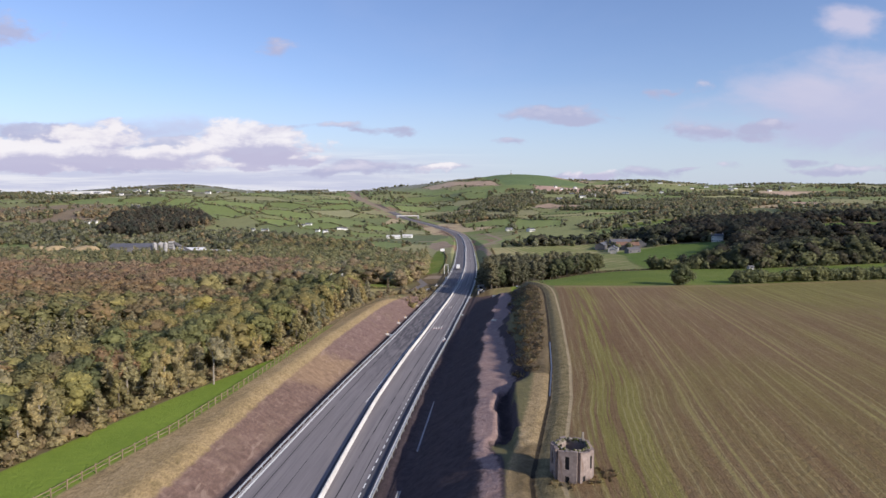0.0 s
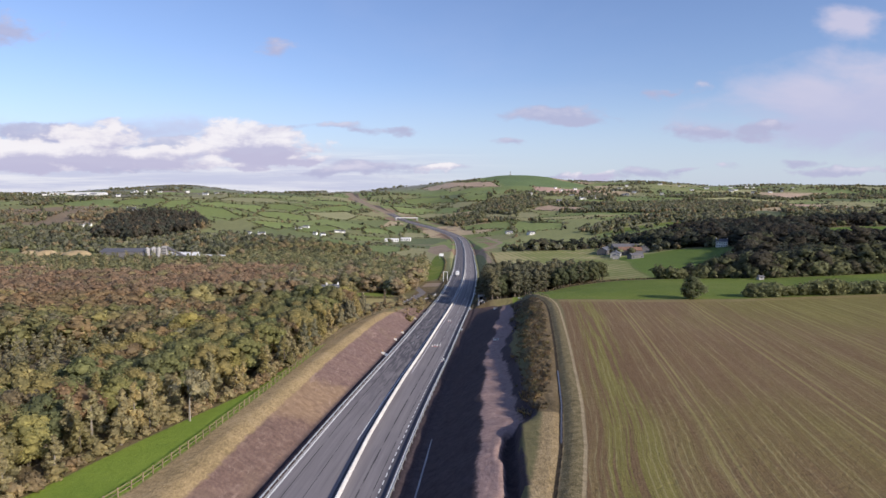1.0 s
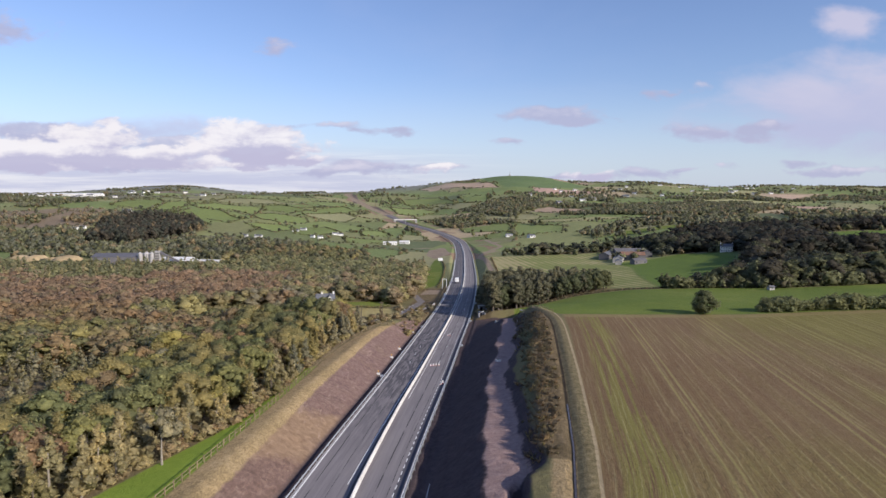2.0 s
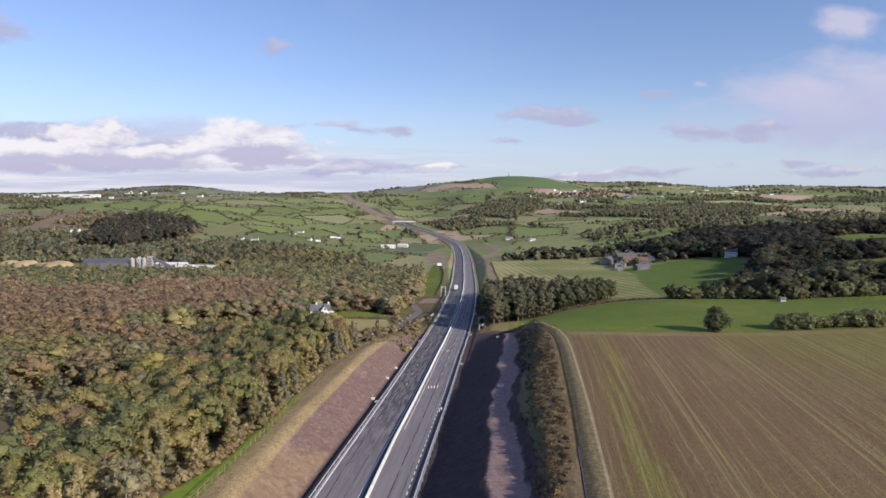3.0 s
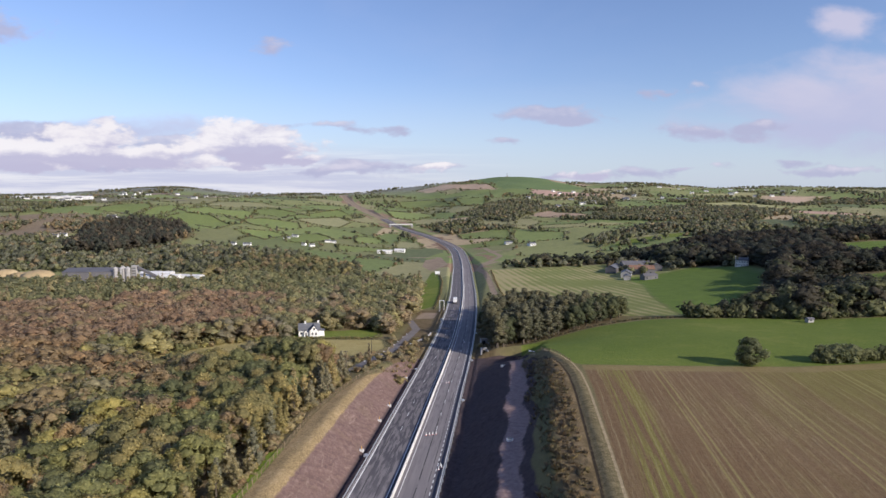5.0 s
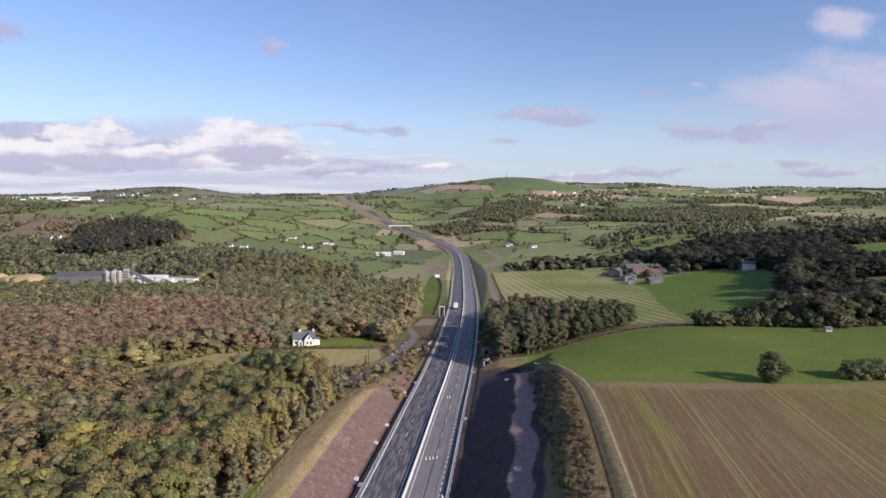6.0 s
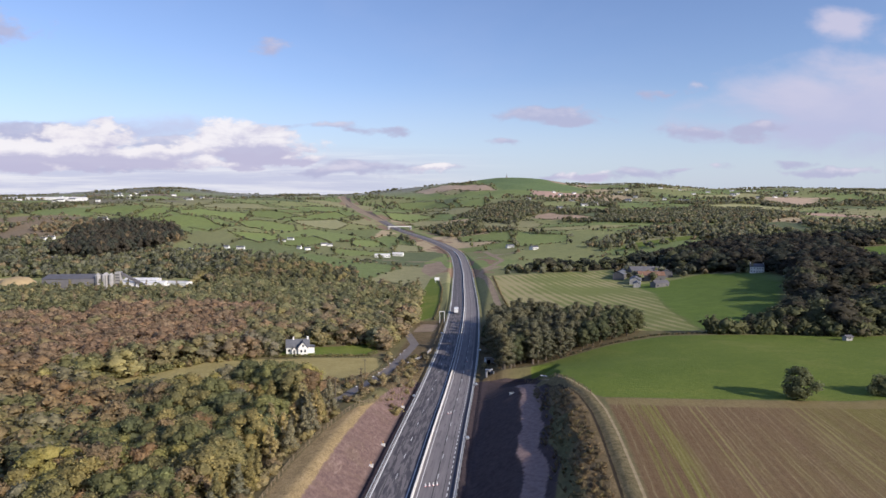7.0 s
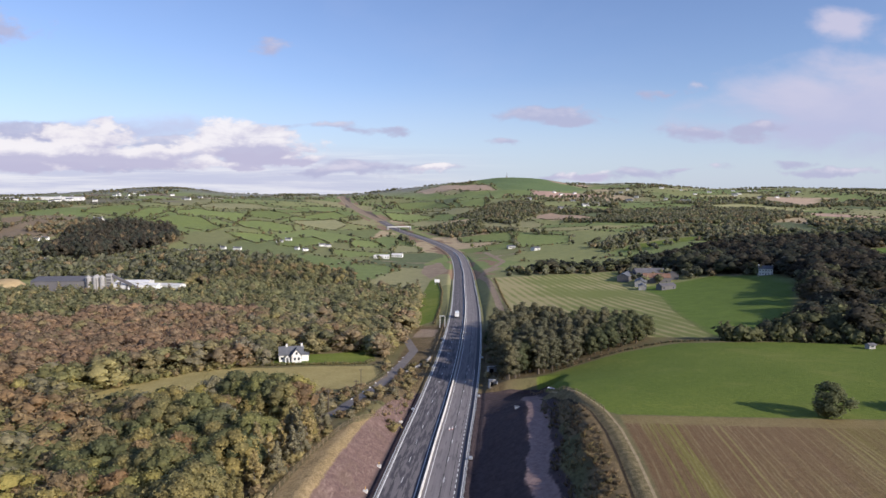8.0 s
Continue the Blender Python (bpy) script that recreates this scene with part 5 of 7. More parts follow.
def leaf_mix(rng, n, names, weights):
    pick = rng.choice(len(names), n, p=np.array(weights) / sum(weights))
    base = np.array([LEAF[k] for k in names])[pick]
    base = 0.68 * base + 0.32 * base.mean(axis=0)
    return base * rng.uniform(0.88, 1.14, (n, 1))


def tuft(rng, blades, lean=0.5):
    """A clump of upright grass blades, one unit high."""
    a, h = rng.uniform(0, 2 * math.pi, blades), rng.uniform(0.55, 1.0, blades)
    r = rng.uniform(0.0, 0.3, blades)
    foot = np.stack([r * np.cos(a), r * np.sin(a), np.zeros(blades)], 1)
    side = np.stack([-np.sin(a), np.cos(a), np.zeros(blades)], 1) * 0.16
    tip = foot + np.stack([np.cos(a) * lean * h, np.sin(a) * lean * h, h], 1)
    v = np.stack([foot - side, foot + side, tip], 1).reshape(-1, 3)
    f = np.arange(3 * blades).reshape(-1, 3)[:, ::-1]
    n = np.repeat(np.stack([0.5 * np.cos(a), 0.5 * np.sin(a), np.full(blades, 0.85)], 1), 3, 0)
    return v, f, np.tile([0.75, 0.75, 1.15], blades), n


rng0 = np.random.RandomState(11)
MID = [crown(rng0, "round", 310, 0.037, 13, 0.86, OCTA) for _ in range(7)]
MID_TALL = [crown(rng0, "tall", 120, 0.034, 9, 0.85, OCTA) for _ in range(4)]
FAR = [crown(rng0, "round", 120, 0.058, 8, 0.90, OCTA) for _ in range(6)]
DOT = [crown(rng0, "bush", 18, 0.20, 2, 0.95, OCTA) for _ in range(6)]
LOW = [crown(rng0, "bush", 8, 0.30, 1, 1.1, OCTA) for _ in range(6)]
WEEDS = [tuft(rng0, 12, 0.7) for _ in range(4)]
BUSH = [crown(rng0, "bush", 72, 0.11, 5, 0.85, OCTA) for _ in range(4)]


def plant_near_wood():
    rng = np.random.RandomState(5)
    kinds = [("round", 10.5, 1.25, "olive", "broad oak in olive autumn leaf"), ("round", 9.5, 1.3, "green", "round green broadleaf tree in the wood"), ("round", 10.0, 1.2, "brown", "broadleaf tree turning autumn brown"),
             ("round", 9.0, 1.3, "lime", "yellow-green broadleaf tree in full leaf"), ("round", 10.5, 1.2, "deep", "dark green broadleaf tree with dense crown"), ("tall", 9.5, 1.5, "larch", "slim larch in straw-yellow needles"),
             ("tall", 8.5, 1.6, "larch", "young larch with pale yellow needles"), ("tall", 9.0, 1.5, "olive", "slim olive-green birch at the wood's edge"), ("round", 9.0, 1.25, "rust", "rust-brown oak tree in autumn leaf"), ("round", 9.5, 1.25, "grey", "grey-green willow tree in the wood"), ("tall", 8.5, 1.35, "grey", "slim grey-brown sapling behind the fence")]
    models = []
    for i, (kind, high, wide, leaf, label) in enumerate(kinds):
        models.append(tree("tree", rng, kind, high, wide, 1900 if kind == "round" else 1400, 0.20 if kind == "round" else 0.17, 30 if kind == "round" else 26, leaf, label, "pale_bark" if leaf == "larch" else "bark", group="trees of the roadside wood"))
    x, y, r = scatter(-80, -24, 78, 282, 5.2, 7)
    deep = wooded(x, y)
    keep = (deep > 0.8)
    x, y, deep = x[keep], y[keep], deep[keep]
    used = set()
    for px, py, d in zip(x, y, deep):
        if d < 8.5 and py < 262:
            i = r.choice([5, 6, 5, 6, 7, 7] if py < 150 else [7, 7, 10, 10, 6])
        else:
            i = r.choice(10, p=[0.22, 0.20, 0.08, 0.12, 0.14, 0.04, 0.03, 0.06, 0.06, 0.05])
        big = r.uniform(0.82, 1.18) * (0.85 if d < 4 and py < 230 else 1.12 if py > 248 else 1.0)
        m = pose(px, py, gz(px, py) - 0.2, r.uniform(-3, 3), r.uniform(-3, 3), r.uniform(0, 360)) @ Matrix.Diagonal((big, big, big * r.uniform(0.9, 1.12), 1))
        if i in used:
            ob = copy_thing(models[i], m)
            ob.scale = (big, big, big * r.uniform(0.9, 1.12))
        else:
            models[i].matrix_world = m
            used.add(i)
    for i, mdl in enumerate(models):
        if i not in used:
            for c in list(mdl.children):
                bpy.data.objects.remove(c)
            bpy.data.objects.remove(mdl)
    return len(x)


plant_near_wood()


def plant_left_wood():
    x, y, r = scatter(-640, -3, 60, 700, 6.6, 17)
    d = wooded(x, y)
    near = (x > -80) & (x < -24) & (y < 282)
    keep = (d > 0.5) & ~near & (np.abs(x) < 0.78 * y + 40) & (y < 565)
    x, y, d = x[keep], y[keep], d[keep]
    n = len(x)
    belt = hills(x, y, 130, 14, 2)
    band = 0.5 + 0.3 * belt
    young = (x < -68) & (y < 215 + 12 * belt) & (y > 120) & (x > -150)
    fir = (y > 430 + 30 * belt)
    rusty = (y > 250 + 25 * belt) & ~fir & (x < -85 + 22 * belt) & (inside(MEADOW, x, y) < -14 - 6 * belt)
    leaf = leaf_mix(r, n, ["olive", "green", "brown", "lime", "deep", "rust", "grey"], [5, 4, 2.4, 1.6, 2.4, 1.6, 1.6])
    leaf = np.where(rusty[:, None], leaf_mix(r, n, ["rust", "brown", "olive", "green"], [6, 5, 1.6, 0.5]), leaf)
    leaf = np.where(fir[:, None], leaf_mix(r, n, ["deep", "olive", "green", "brown"], [4, 3, 5, 1]), leaf)
    leaf = np.where(young[:, None], leaf_mix(r, n, ["grey", "olive", "deep"], [4, 2, 1]), leaf)
    high = r.uniform(10.0, 12.8, n) * np.where(young, 0.60, 1.0)
    wide = r.uniform(1.2, 1.55, n)
    # further back, distance haze is put into the leaf colour: paler and bluer
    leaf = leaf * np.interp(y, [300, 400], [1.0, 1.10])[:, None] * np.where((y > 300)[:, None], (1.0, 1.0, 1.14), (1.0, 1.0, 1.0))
    tall = young | (fir & (r.uniform(size=n) < 0.5))
    a, b = ~tall & (y < 420) & (y > 76), ~tall & (y >= 420)
    grove("broadleaf_wood", x[a], y[a], high[a], wide[a], leaf[a], MID, 1, "dense mixed autumn woodland in olive, rust and brown", sink=0.17)
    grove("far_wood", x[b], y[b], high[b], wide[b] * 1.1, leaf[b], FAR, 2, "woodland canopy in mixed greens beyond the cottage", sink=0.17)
    grove("young_plantation", x[tall], y[tall], high[tall] * 1.1, wide[tall], leaf[tall], MID_TALL, 3, "young conifers and slim trees within the wood")


plant_left_wood()


def plant_behind():
    x, y, r = scatter(-170, -50, -120, 78, 9.0, 19)
    keep = wooded(x, y) > 1.0
    x, y = x[keep], y[keep]
    n = len(x)
    grove("near_wood", x, y, r.uniform(8, 11, n), r.uniform(1.2, 1.5, n), leaf_mix(r, n, ["olive", "green", "brown", "deep"], [4, 3, 2, 2]), DOT, 14, "mixed autumn woodland beside the green strip")


plant_behind()


def plant_other_woods():
    # right-hand woods and the pine clump by the road
    x, y, r = scatter(24, 1000, 290, 1150, 8.8, 23)
    d = wooded(x, y)
    clump = (x < 95) & (y < 440)
    keep = (d > 0.5) & (np.abs(x) < 0.78 * y) & ~clump & ((y < 640) | (r.uniform(size=x.shape) < 0.62))
    x, y = x[keep], y[keep]
    n = len(x)
    # leaf colours darkened and bluer: cloud shade and haze put into the foliage
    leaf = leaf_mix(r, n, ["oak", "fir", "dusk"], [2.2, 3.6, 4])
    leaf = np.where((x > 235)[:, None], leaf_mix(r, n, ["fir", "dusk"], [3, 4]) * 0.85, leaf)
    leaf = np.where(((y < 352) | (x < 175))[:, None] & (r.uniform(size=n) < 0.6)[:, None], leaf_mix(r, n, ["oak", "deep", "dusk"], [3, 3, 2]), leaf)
    high = r.uniform(12.5, 17.5, n) * np.where(y > 640, 0.72, 1.0) * np.where(d[keep] < 6, 0.62, 1.0)
    high *= np.where(y < 372, 0.90, 1.0) * np.where(inside([(270, 450), (500, 430), (540, 590), (330, 600)], x, y) > 0, 0.42, 1.0)
    wide = r.uniform(1.25, 1.65, n)
    a = y < 520
    grove("hedgerow_wood", x[a], y[a], high[a], wide[a], leaf[a], MID, 4, "tall broadleaf trees and hedgerow round the pasture, darkened as under cloud", sink=0.14)
    grove("hill_wood", x[~a], y[~a], high[~a], wide[~a] * 1.1, leaf[~a], FAR, 5, "broadleaf wood covering the hillside, cloud shade in its leaf colour", sink=0.14)
    # dark conifers and mixed trees on the left behind the quarry works
    x, y, r = scatter(-520, -60, 556, 1030, 9.4, 29)
    d = wooded(x, y)
    keep = (d > 0.5) & ((y > 640) | (x > -190))
    x, y = x[keep], y[keep]
    n = len(x)
    fir = (x < -300) & (y > 730)
    # the conifers' dark leaf colour stands in for cloud shade on this wood
    leaf = np.where(fir[:, None], leaf_mix(r, n, ["dusk", "fir", "brown"], [5, 4, 0.8]) * 1.15, leaf_mix(r, n, ["deep", "olive", "brown", "fir"], [4, 3, 2, 2]))
    grove("conifer_plantation", x[fir], y[fir], r.uniform(12, 17, fir.sum()), np.full(fir.sum(), 0.9), leaf[fir], FAR, 6, "conifer plantation on a hillside, cloud shade in its dark leaf colour")
    grove("valley_wood", x[~fir], y[~fir], r.uniform(8, 12, (~fir).sum()), np.full((~fir).sum(), 1.15), leaf[~fir], FAR, 7, "mixed trees along the valley bottom")


plant_other_woods()


def plant_far():
    """Hedges and copses over the patchwork of fields."""
    named = FAR_GREEN + FAR_DULL + FAR_PALE + FAR_TAN + HILL_GREEN + HILL_PALE
    hedge_x, hedge_y = [], []
    for p in named:
        for (ax, ay), (bx, by) in zip(p, p[1:] + p[:1]):
            stops = walk_line([(ax, ay), (bx, by)], 2.6 if ay < 1500 else 5.0)
            hedge_x += [q[0] for q in stops]
            hedge_y += [q[1] for q in stops]
    r = np.random.RandomState(71)
    x, y = np.array(hedge_x), np.array(hedge_y)
    x, y = x + r.uniform(-1.0, 1.0, len(x)), y + r.uniform(-1.2, 1.2, len(x))
    keep = (np.abs(x - road_x(y)) > 30) & (r.uniform(size=len(x)) < 0.93) & (hills(x, y, 70, 51, 2) > -0.75)
    x, y = x[keep], y[keep]
    n = len(x)
    tall = r.uniform(size=n) < 0.08
    high = np.where(tall, r.uniform(4.5, 8, n), r.uniform(1.7, 3.0, n)) * np.where(y > 1500, 1.3, 1.0)
    # mist tints the hedges with distance haze
    leaf = leaf_mix(r, n, ["deep", "mist", "brown", "green"], [5, 3, 1, 2])
    grove("field_hedges", x, y, high, np.where(tall, 0.95, 1.4), leaf, LOW, 21, "dense dark hedges dividing the hillside fields", "hedgerow")
    for name, y0, y1, gap, size, seed, wide in (("hedgerows", 470, 1700, 6.5, 95.0, 3, 2.6), ("far_hedgerows", 1700, 3650, 17.0, 170.0, 8, 6.0)):
        x, y, r = scatter(-0.75 * y1, 0.75 * y1, y0, y1, gap, seed + 40)
        keep = np.abs(x) < 0.74 * y
        x, y = x[keep], y[keep]
        tag, edge = field_cells(x, y, size, seed)
        on_road = np.abs(x - road_x(y)) < 34
        spare = np.maximum.reduce([inside(p, x, y) for p in (HAY, PASTURE_2, GREEN_LEFT, WORKS, WORKS_2, GREEN_FAR, GREEN_HILL, LAWN)] + [inside([(-317, 520), (-157, 520), (-157, 600), (-317, 600)], x, y)])
        bare = (np.exp(-(((x - 370) / 330) ** 2 + ((y - 3450) / 420) ** 2)) > 0.40) | (np.hypot((x + 10) / 250, (y - 3330) / 170) < 1)
        copse = (tag > 0.30) & (tag < 0.355) | (hills(x, y, 500, 77, 2) + 0.45 * (x > 0.1 * y) * (y < 2300) > 0.55)
        copse &= ~((x < -60) & (y < 1900) & (x > -0.5 * y))
        copse |= (np.abs(x + 470 - 0.45 * (y - 760)) < 95 + 40 * hills(x, y, 90, 41, 2)) & (y > 640) & (y < 860) & (x < -130)
        scrub = (inside([(-700, 880), (-690, 1010), (-590, 1075), (-470, 1050), (-440, 1010), (-500, 840)], x, y) > 0) & (r.uniform(size=x.shape) < 0.35)
        trees = np.maximum.reduce([inside(p, x, y) for p in FAR_WOODS])
        copse |= (trees > 0) & (r.uniform(size=x.shape) < 0.9)
        rough = hills(x, y, 60, 5, 2)
        line = (edge < wide * (0.8 + 0.5 * rough)) & (r.uniform(size=x.shape) < 0.9)
        keep = (line | scrub | copse & (r.uniform(size=x.shape) < np.where(trees > 0, 0.60, 0.34))) & (far_field(x, y) < -4) & ~on_road & (spare < -2) & ~bare & (wooded(x, y) < 0)
        x, y, copse, scrub = x[keep], y[keep], copse[keep], scrub[keep]
        n = len(x)
        high = np.where(copse, r.uniform(6, 10, n), np.where(r.uniform(size=n) < 0.14, r.uniform(4.5, 7.5, n), r.uniform(2.0, 3.6, n))) * (1.0 if y0 < 1000 else 1.3)
        # far copses get haze through the mist leaf colour
        leaf = np.where(scrub[:, None], leaf_mix(r, n, ["brown", "grey", "mist"], [4, 2, 2]), leaf_mix(r, n, ["deep", "mist", "brown", "fir"], [4, 4, 1.4, 1.0]))
        for kind, some, shapes in (("copses", high > 4.4, DOT), ("low_hedges", high <= 4.4, LOW)):
            grove(("far_" if y0 > 1000 else "") + kind, x[some], y[some], high[some], np.where(high[some] > 5, 1.0, 1.6), leaf[some], shapes, seed, "dark hedges and copses between the fields", "hedgerow")


plant_far()


def plant_singles():
    r = np.random.RandomState(77)
    oak = tree("field_tree", r, "round", 10.2, 1.16, 3600, 0.22, 34, "deep", "lone round oak at the edge of the pasture", core=0.72)
    oak.matrix_world = pose(88.5, 232.5, gz(88.5, 232.5) - 1.4, 0, 0, 40)
    birch = tree("pale_tree", r, "umbrella", 11.0, 0.9, 1100, 0.20, 12, "grey", "tall pale-stemmed tree at the wood's edge", "pale_bark")
    birch.matrix_world = pose(-45.0, 121.5, gz(-45.0, 121.5) - 0.3, 0, 0, 10)
    for tx, ty in ((-44.5, 262), (-48, 265), (-41.5, 259), (-52, 270)):
        ash = tree("ash_tree", r, "round", 12.4, 1.05, 1900, 0.22, 30, "olive", "tall olive ash tree before the cottage", group="ash trees")
        ash.matrix_world = pose(tx, ty, gz(tx, ty) - 0.3, 0, 0, tx * 7)
    for lx, ly, big in ((-77, 202, 1.25), (-70.5, 193, 1.0), (-83, 190, 0.9)):
        lime = tree("sycamore", r, "round", 10.5, 1.45, 2000, 0.22, 32, "lime", "broad yellow-green sycamore standing out in the wood", group="sycamores")
        lime.matrix_world = pose(lx, ly, gz(lx, ly) - 0.3, 0, 0, lx * 9)
        lime.scale = (big, big, big)
    willow = tree("willow_tree", r, "round", 11.0, 1.0, 1900, 0.2, 28, "willow", "pale grey-green willow tree beside the cottage lane")
    willow.matrix_world = pose(-27.0, 361.0, gz(-27.0, 361.0) - 0.3, 0, 0, 70)
    # pines beside the road
    x, y, q = scatter(20, 96, 292, 440, 4.5, 61)
    keep = inside([(21, 298), (24, 400), (44, 430), (78, 385), (92, 362), (84, 345), (64, 326), (44, 313)], x, y) > 0.5
    models = [tree("pine_tree", r, "pine", 13.6, 1.25, 1000, 0.22, 24, "pine", "tall grey-green pine with a bare trunk", "bark", 0.80, "roadside pines"),
              tree("broadleaf_tree", r, "round", 10.5, 1.0, 1000, 0.24, 20, "oak", "dark green broadleaf tree at the clump's edge", group="roadside pines"),
              tree("pine_tree", r, "pine", 12.6, 1.35, 900, 0.22, 22, "pine", "pine with a thin ragged crown", "bark", 0.80, "roadside pines")]
    used = set()
    for px, py in zip(x[keep], y[keep]):
        i = int(q.choice([0, 2, 1], p=[0.45, 0.3, 0.25])) if px < 58 else int(q.choice([0, 2, 1], p=[0.15, 0.15, 0.7]))
        big = q.uniform(0.78, 1.1) * (1.22 if px < 36 and py < 372 else 1.0)
        m = pose(px, py, gz(px, py) - 0.2, 0, 0, q.uniform(0, 360))
        if i in used:
            copy_thing(models[i], m).scale = (big, big, big)
        else:
            models[i].matrix_world = m
            used.add(i)
    # hedge bushes between sown field and pasture
    bush = holder("bush", Matrix(), "rounded dark hawthorn bush in the field hedge", "bush", "field hedge bushes")
    v, t, c, nn = crown(r, "bush", 520, 0.075, 9)
    me = mesh_from("foliage", v * 3.0, t, "leaves")
    colours(me, "leaf", c[:, None] * np.array(LEAF["deep"]))
    ob = new("foliage", me)
    ob.parent = bush
    first = True
    for px in np.arange(108, 215, 2.3):
        big = q.uniform(1.2, 2.0)
        py = 234.0 + 0.02 * (px - 113) + q.uniform(-0.7, 0.7)
        m = pose(px, py, gz(px, py) - 0.25, 0, 0, q.uniform(0, 360))
        if first:
            bush.matrix_world, first = m, False
        else:
            copy_thing(bush, m).scale = (big, big, big * q.uniform(0.85, 1.15))


plant_singles()


def plant_scrub():
    """Rank weeds on the upper slope and tufts of dry grass along the fences."""
    x, y, r = scatter(0, 60, 64, 292, 1.1, 91)
    s = x - road_x(y)
    up = (s > np.interp(y, [76, 82, 111, 115, 200], [27.5, 44.0, 44.0, 28.5, 28.5]) + 1.2 * hills(x, y, 12, 3, 2)) & (x < ditch_x(y) - 1.2) & (y < 284)
    foot = np.hypot(x - 17.4, y - 69.8) < 2.6
    foot |= np.hypot(x - 13.2, y - 68.0) < 1.8
    top = np.exp(-((ditch_x(y) - 5.0 - x) / 2.4) ** 2)
    keep = (up & (r.uniform(size=x.shape) < 0.42 + 0.30 * top)) | foot
    x, y, foot = x[keep], y[keep], foot[keep]
    n = len(x)
    leaf = leaf_mix(r, n, ["olive", "brown", "rust", "larch"], [2, 5, 1.5, 2]) * 0.85
    grove("weeds", x, y, np.where(foot, r.uniform(0.35, 0.6, n), r.uniform(0.3, 1.0, n)), r.uniform(1.1, 1.9, n), leaf, WEEDS, 8, "rank weeds and brambles on the cutting's upper slope", "weeds", 0.1)
    # tufts on the waste ground by the lane
    x, y, r = scatter(-50, 45, 255, 345, 0.8, 93)
    s = x - road_x(y)
    keep = (s < -11) & (x > -46) & (y > 262) & (-along_line(LANE, x, y, 2.4) > 0) & (inside(MEADOW, x, y) < -0.5) & (r.uniform(size=x.shape) < 0.36)
    x, y = x[keep], y[keep]
    n = len(x)
    leaf = leaf_mix(r, n, ["straw", "larch", "olive"], [6, 3, 0.8])
    blades = [tuft(np.random.RandomState(i), 8) for i in range(4)]
    grove("dry_grass", x, y, r.uniform(0.2, 0.55, n), r.uniform(0.9, 1.5, n), leaf, blades, 9, "tufts of bleached dry grass beside the lane", "grass", 0.15)
    # bracken and young growth along the edge of the wood
    stops = walk_line(WOOD_EDGE + [(-36.0, 165), (-34.5, 190), (-33.2, 212), (-30.0, 232), (-26.5, 246)], 0.9)
    x = np.array([q[0] for q in stops]) + r.uniform(-2.2, 0.4, len(stops)) - 0.6
    y = np.array([q[1] for q in stops]) + r.uniform(-0.6, 0.6, len(stops))
    n = len(x)
    grove("bracken", x, y, r.uniform(0.9, 2.8, n), r.uniform(0.9, 1.5, n), leaf_mix(r, n, ["larch", "brown", "olive", "rust"], [4, 3, 3, 1]), BUSH, 12, "brown bracken and saplings along the wood's edge", "undergrowth", 0.08)
    stops = walk_line([(-140, 284), (-118, 297), (-104, 309), (-91, 324), (-76, 331)], 1.3)
    x = np.array([q[0] for q in stops]) + r.uniform(-1.6, 1.2, len(stops))
    y = np.array([q[1] for q in stops]) + r.uniform(-1.0, 2.5, len(stops))
    n = len(x)
    grove("meadow_bushes", x, y, r.uniform(1.0, 4.0, n), r.uniform(0.9, 1.4, n), leaf_mix(r, n, ["lime", "olive", "green", "brown"], [2, 4, 4, 1]), BUSH, 13, "bushes and young trees fringing the stubble meadow", "bushes", 0.08)
    # scrub between road embankment and lane
    x, y, r = scatter(-60, 30, 258, 440, 3.0, 95)
    s = x - road_x(y)
    lane = -along_line(LANE, x, y, 3.0)
    left = (s < -12) & (s > -42) & (lane > 0) & (inside(MEADOW, x, y) < -1) & (inside(LAWN, x, y) < -2) & (y < 345) & (r.uniform(size=x.shape) < 0.6)
    right = (s > 12) & (s < 20) & (y > 305) & (y < 420) & (r.uniform(size=x.shape) < 0.25)
    keep = left | right
    x, y = x[keep], y[keep]
    n = len(x)
    grove("scrub", x, y, r.uniform(0.9, 3.0, n), r.uniform(1.0, 1.5, n), leaf_mix(r, n, ["olive", "brown", "larch", "grey", "rust"], [3, 3, 2, 2, 1]), BUSH, 10, "brown scrub beside the lane and embankment", "scrub", 0.08)


plant_scrub()

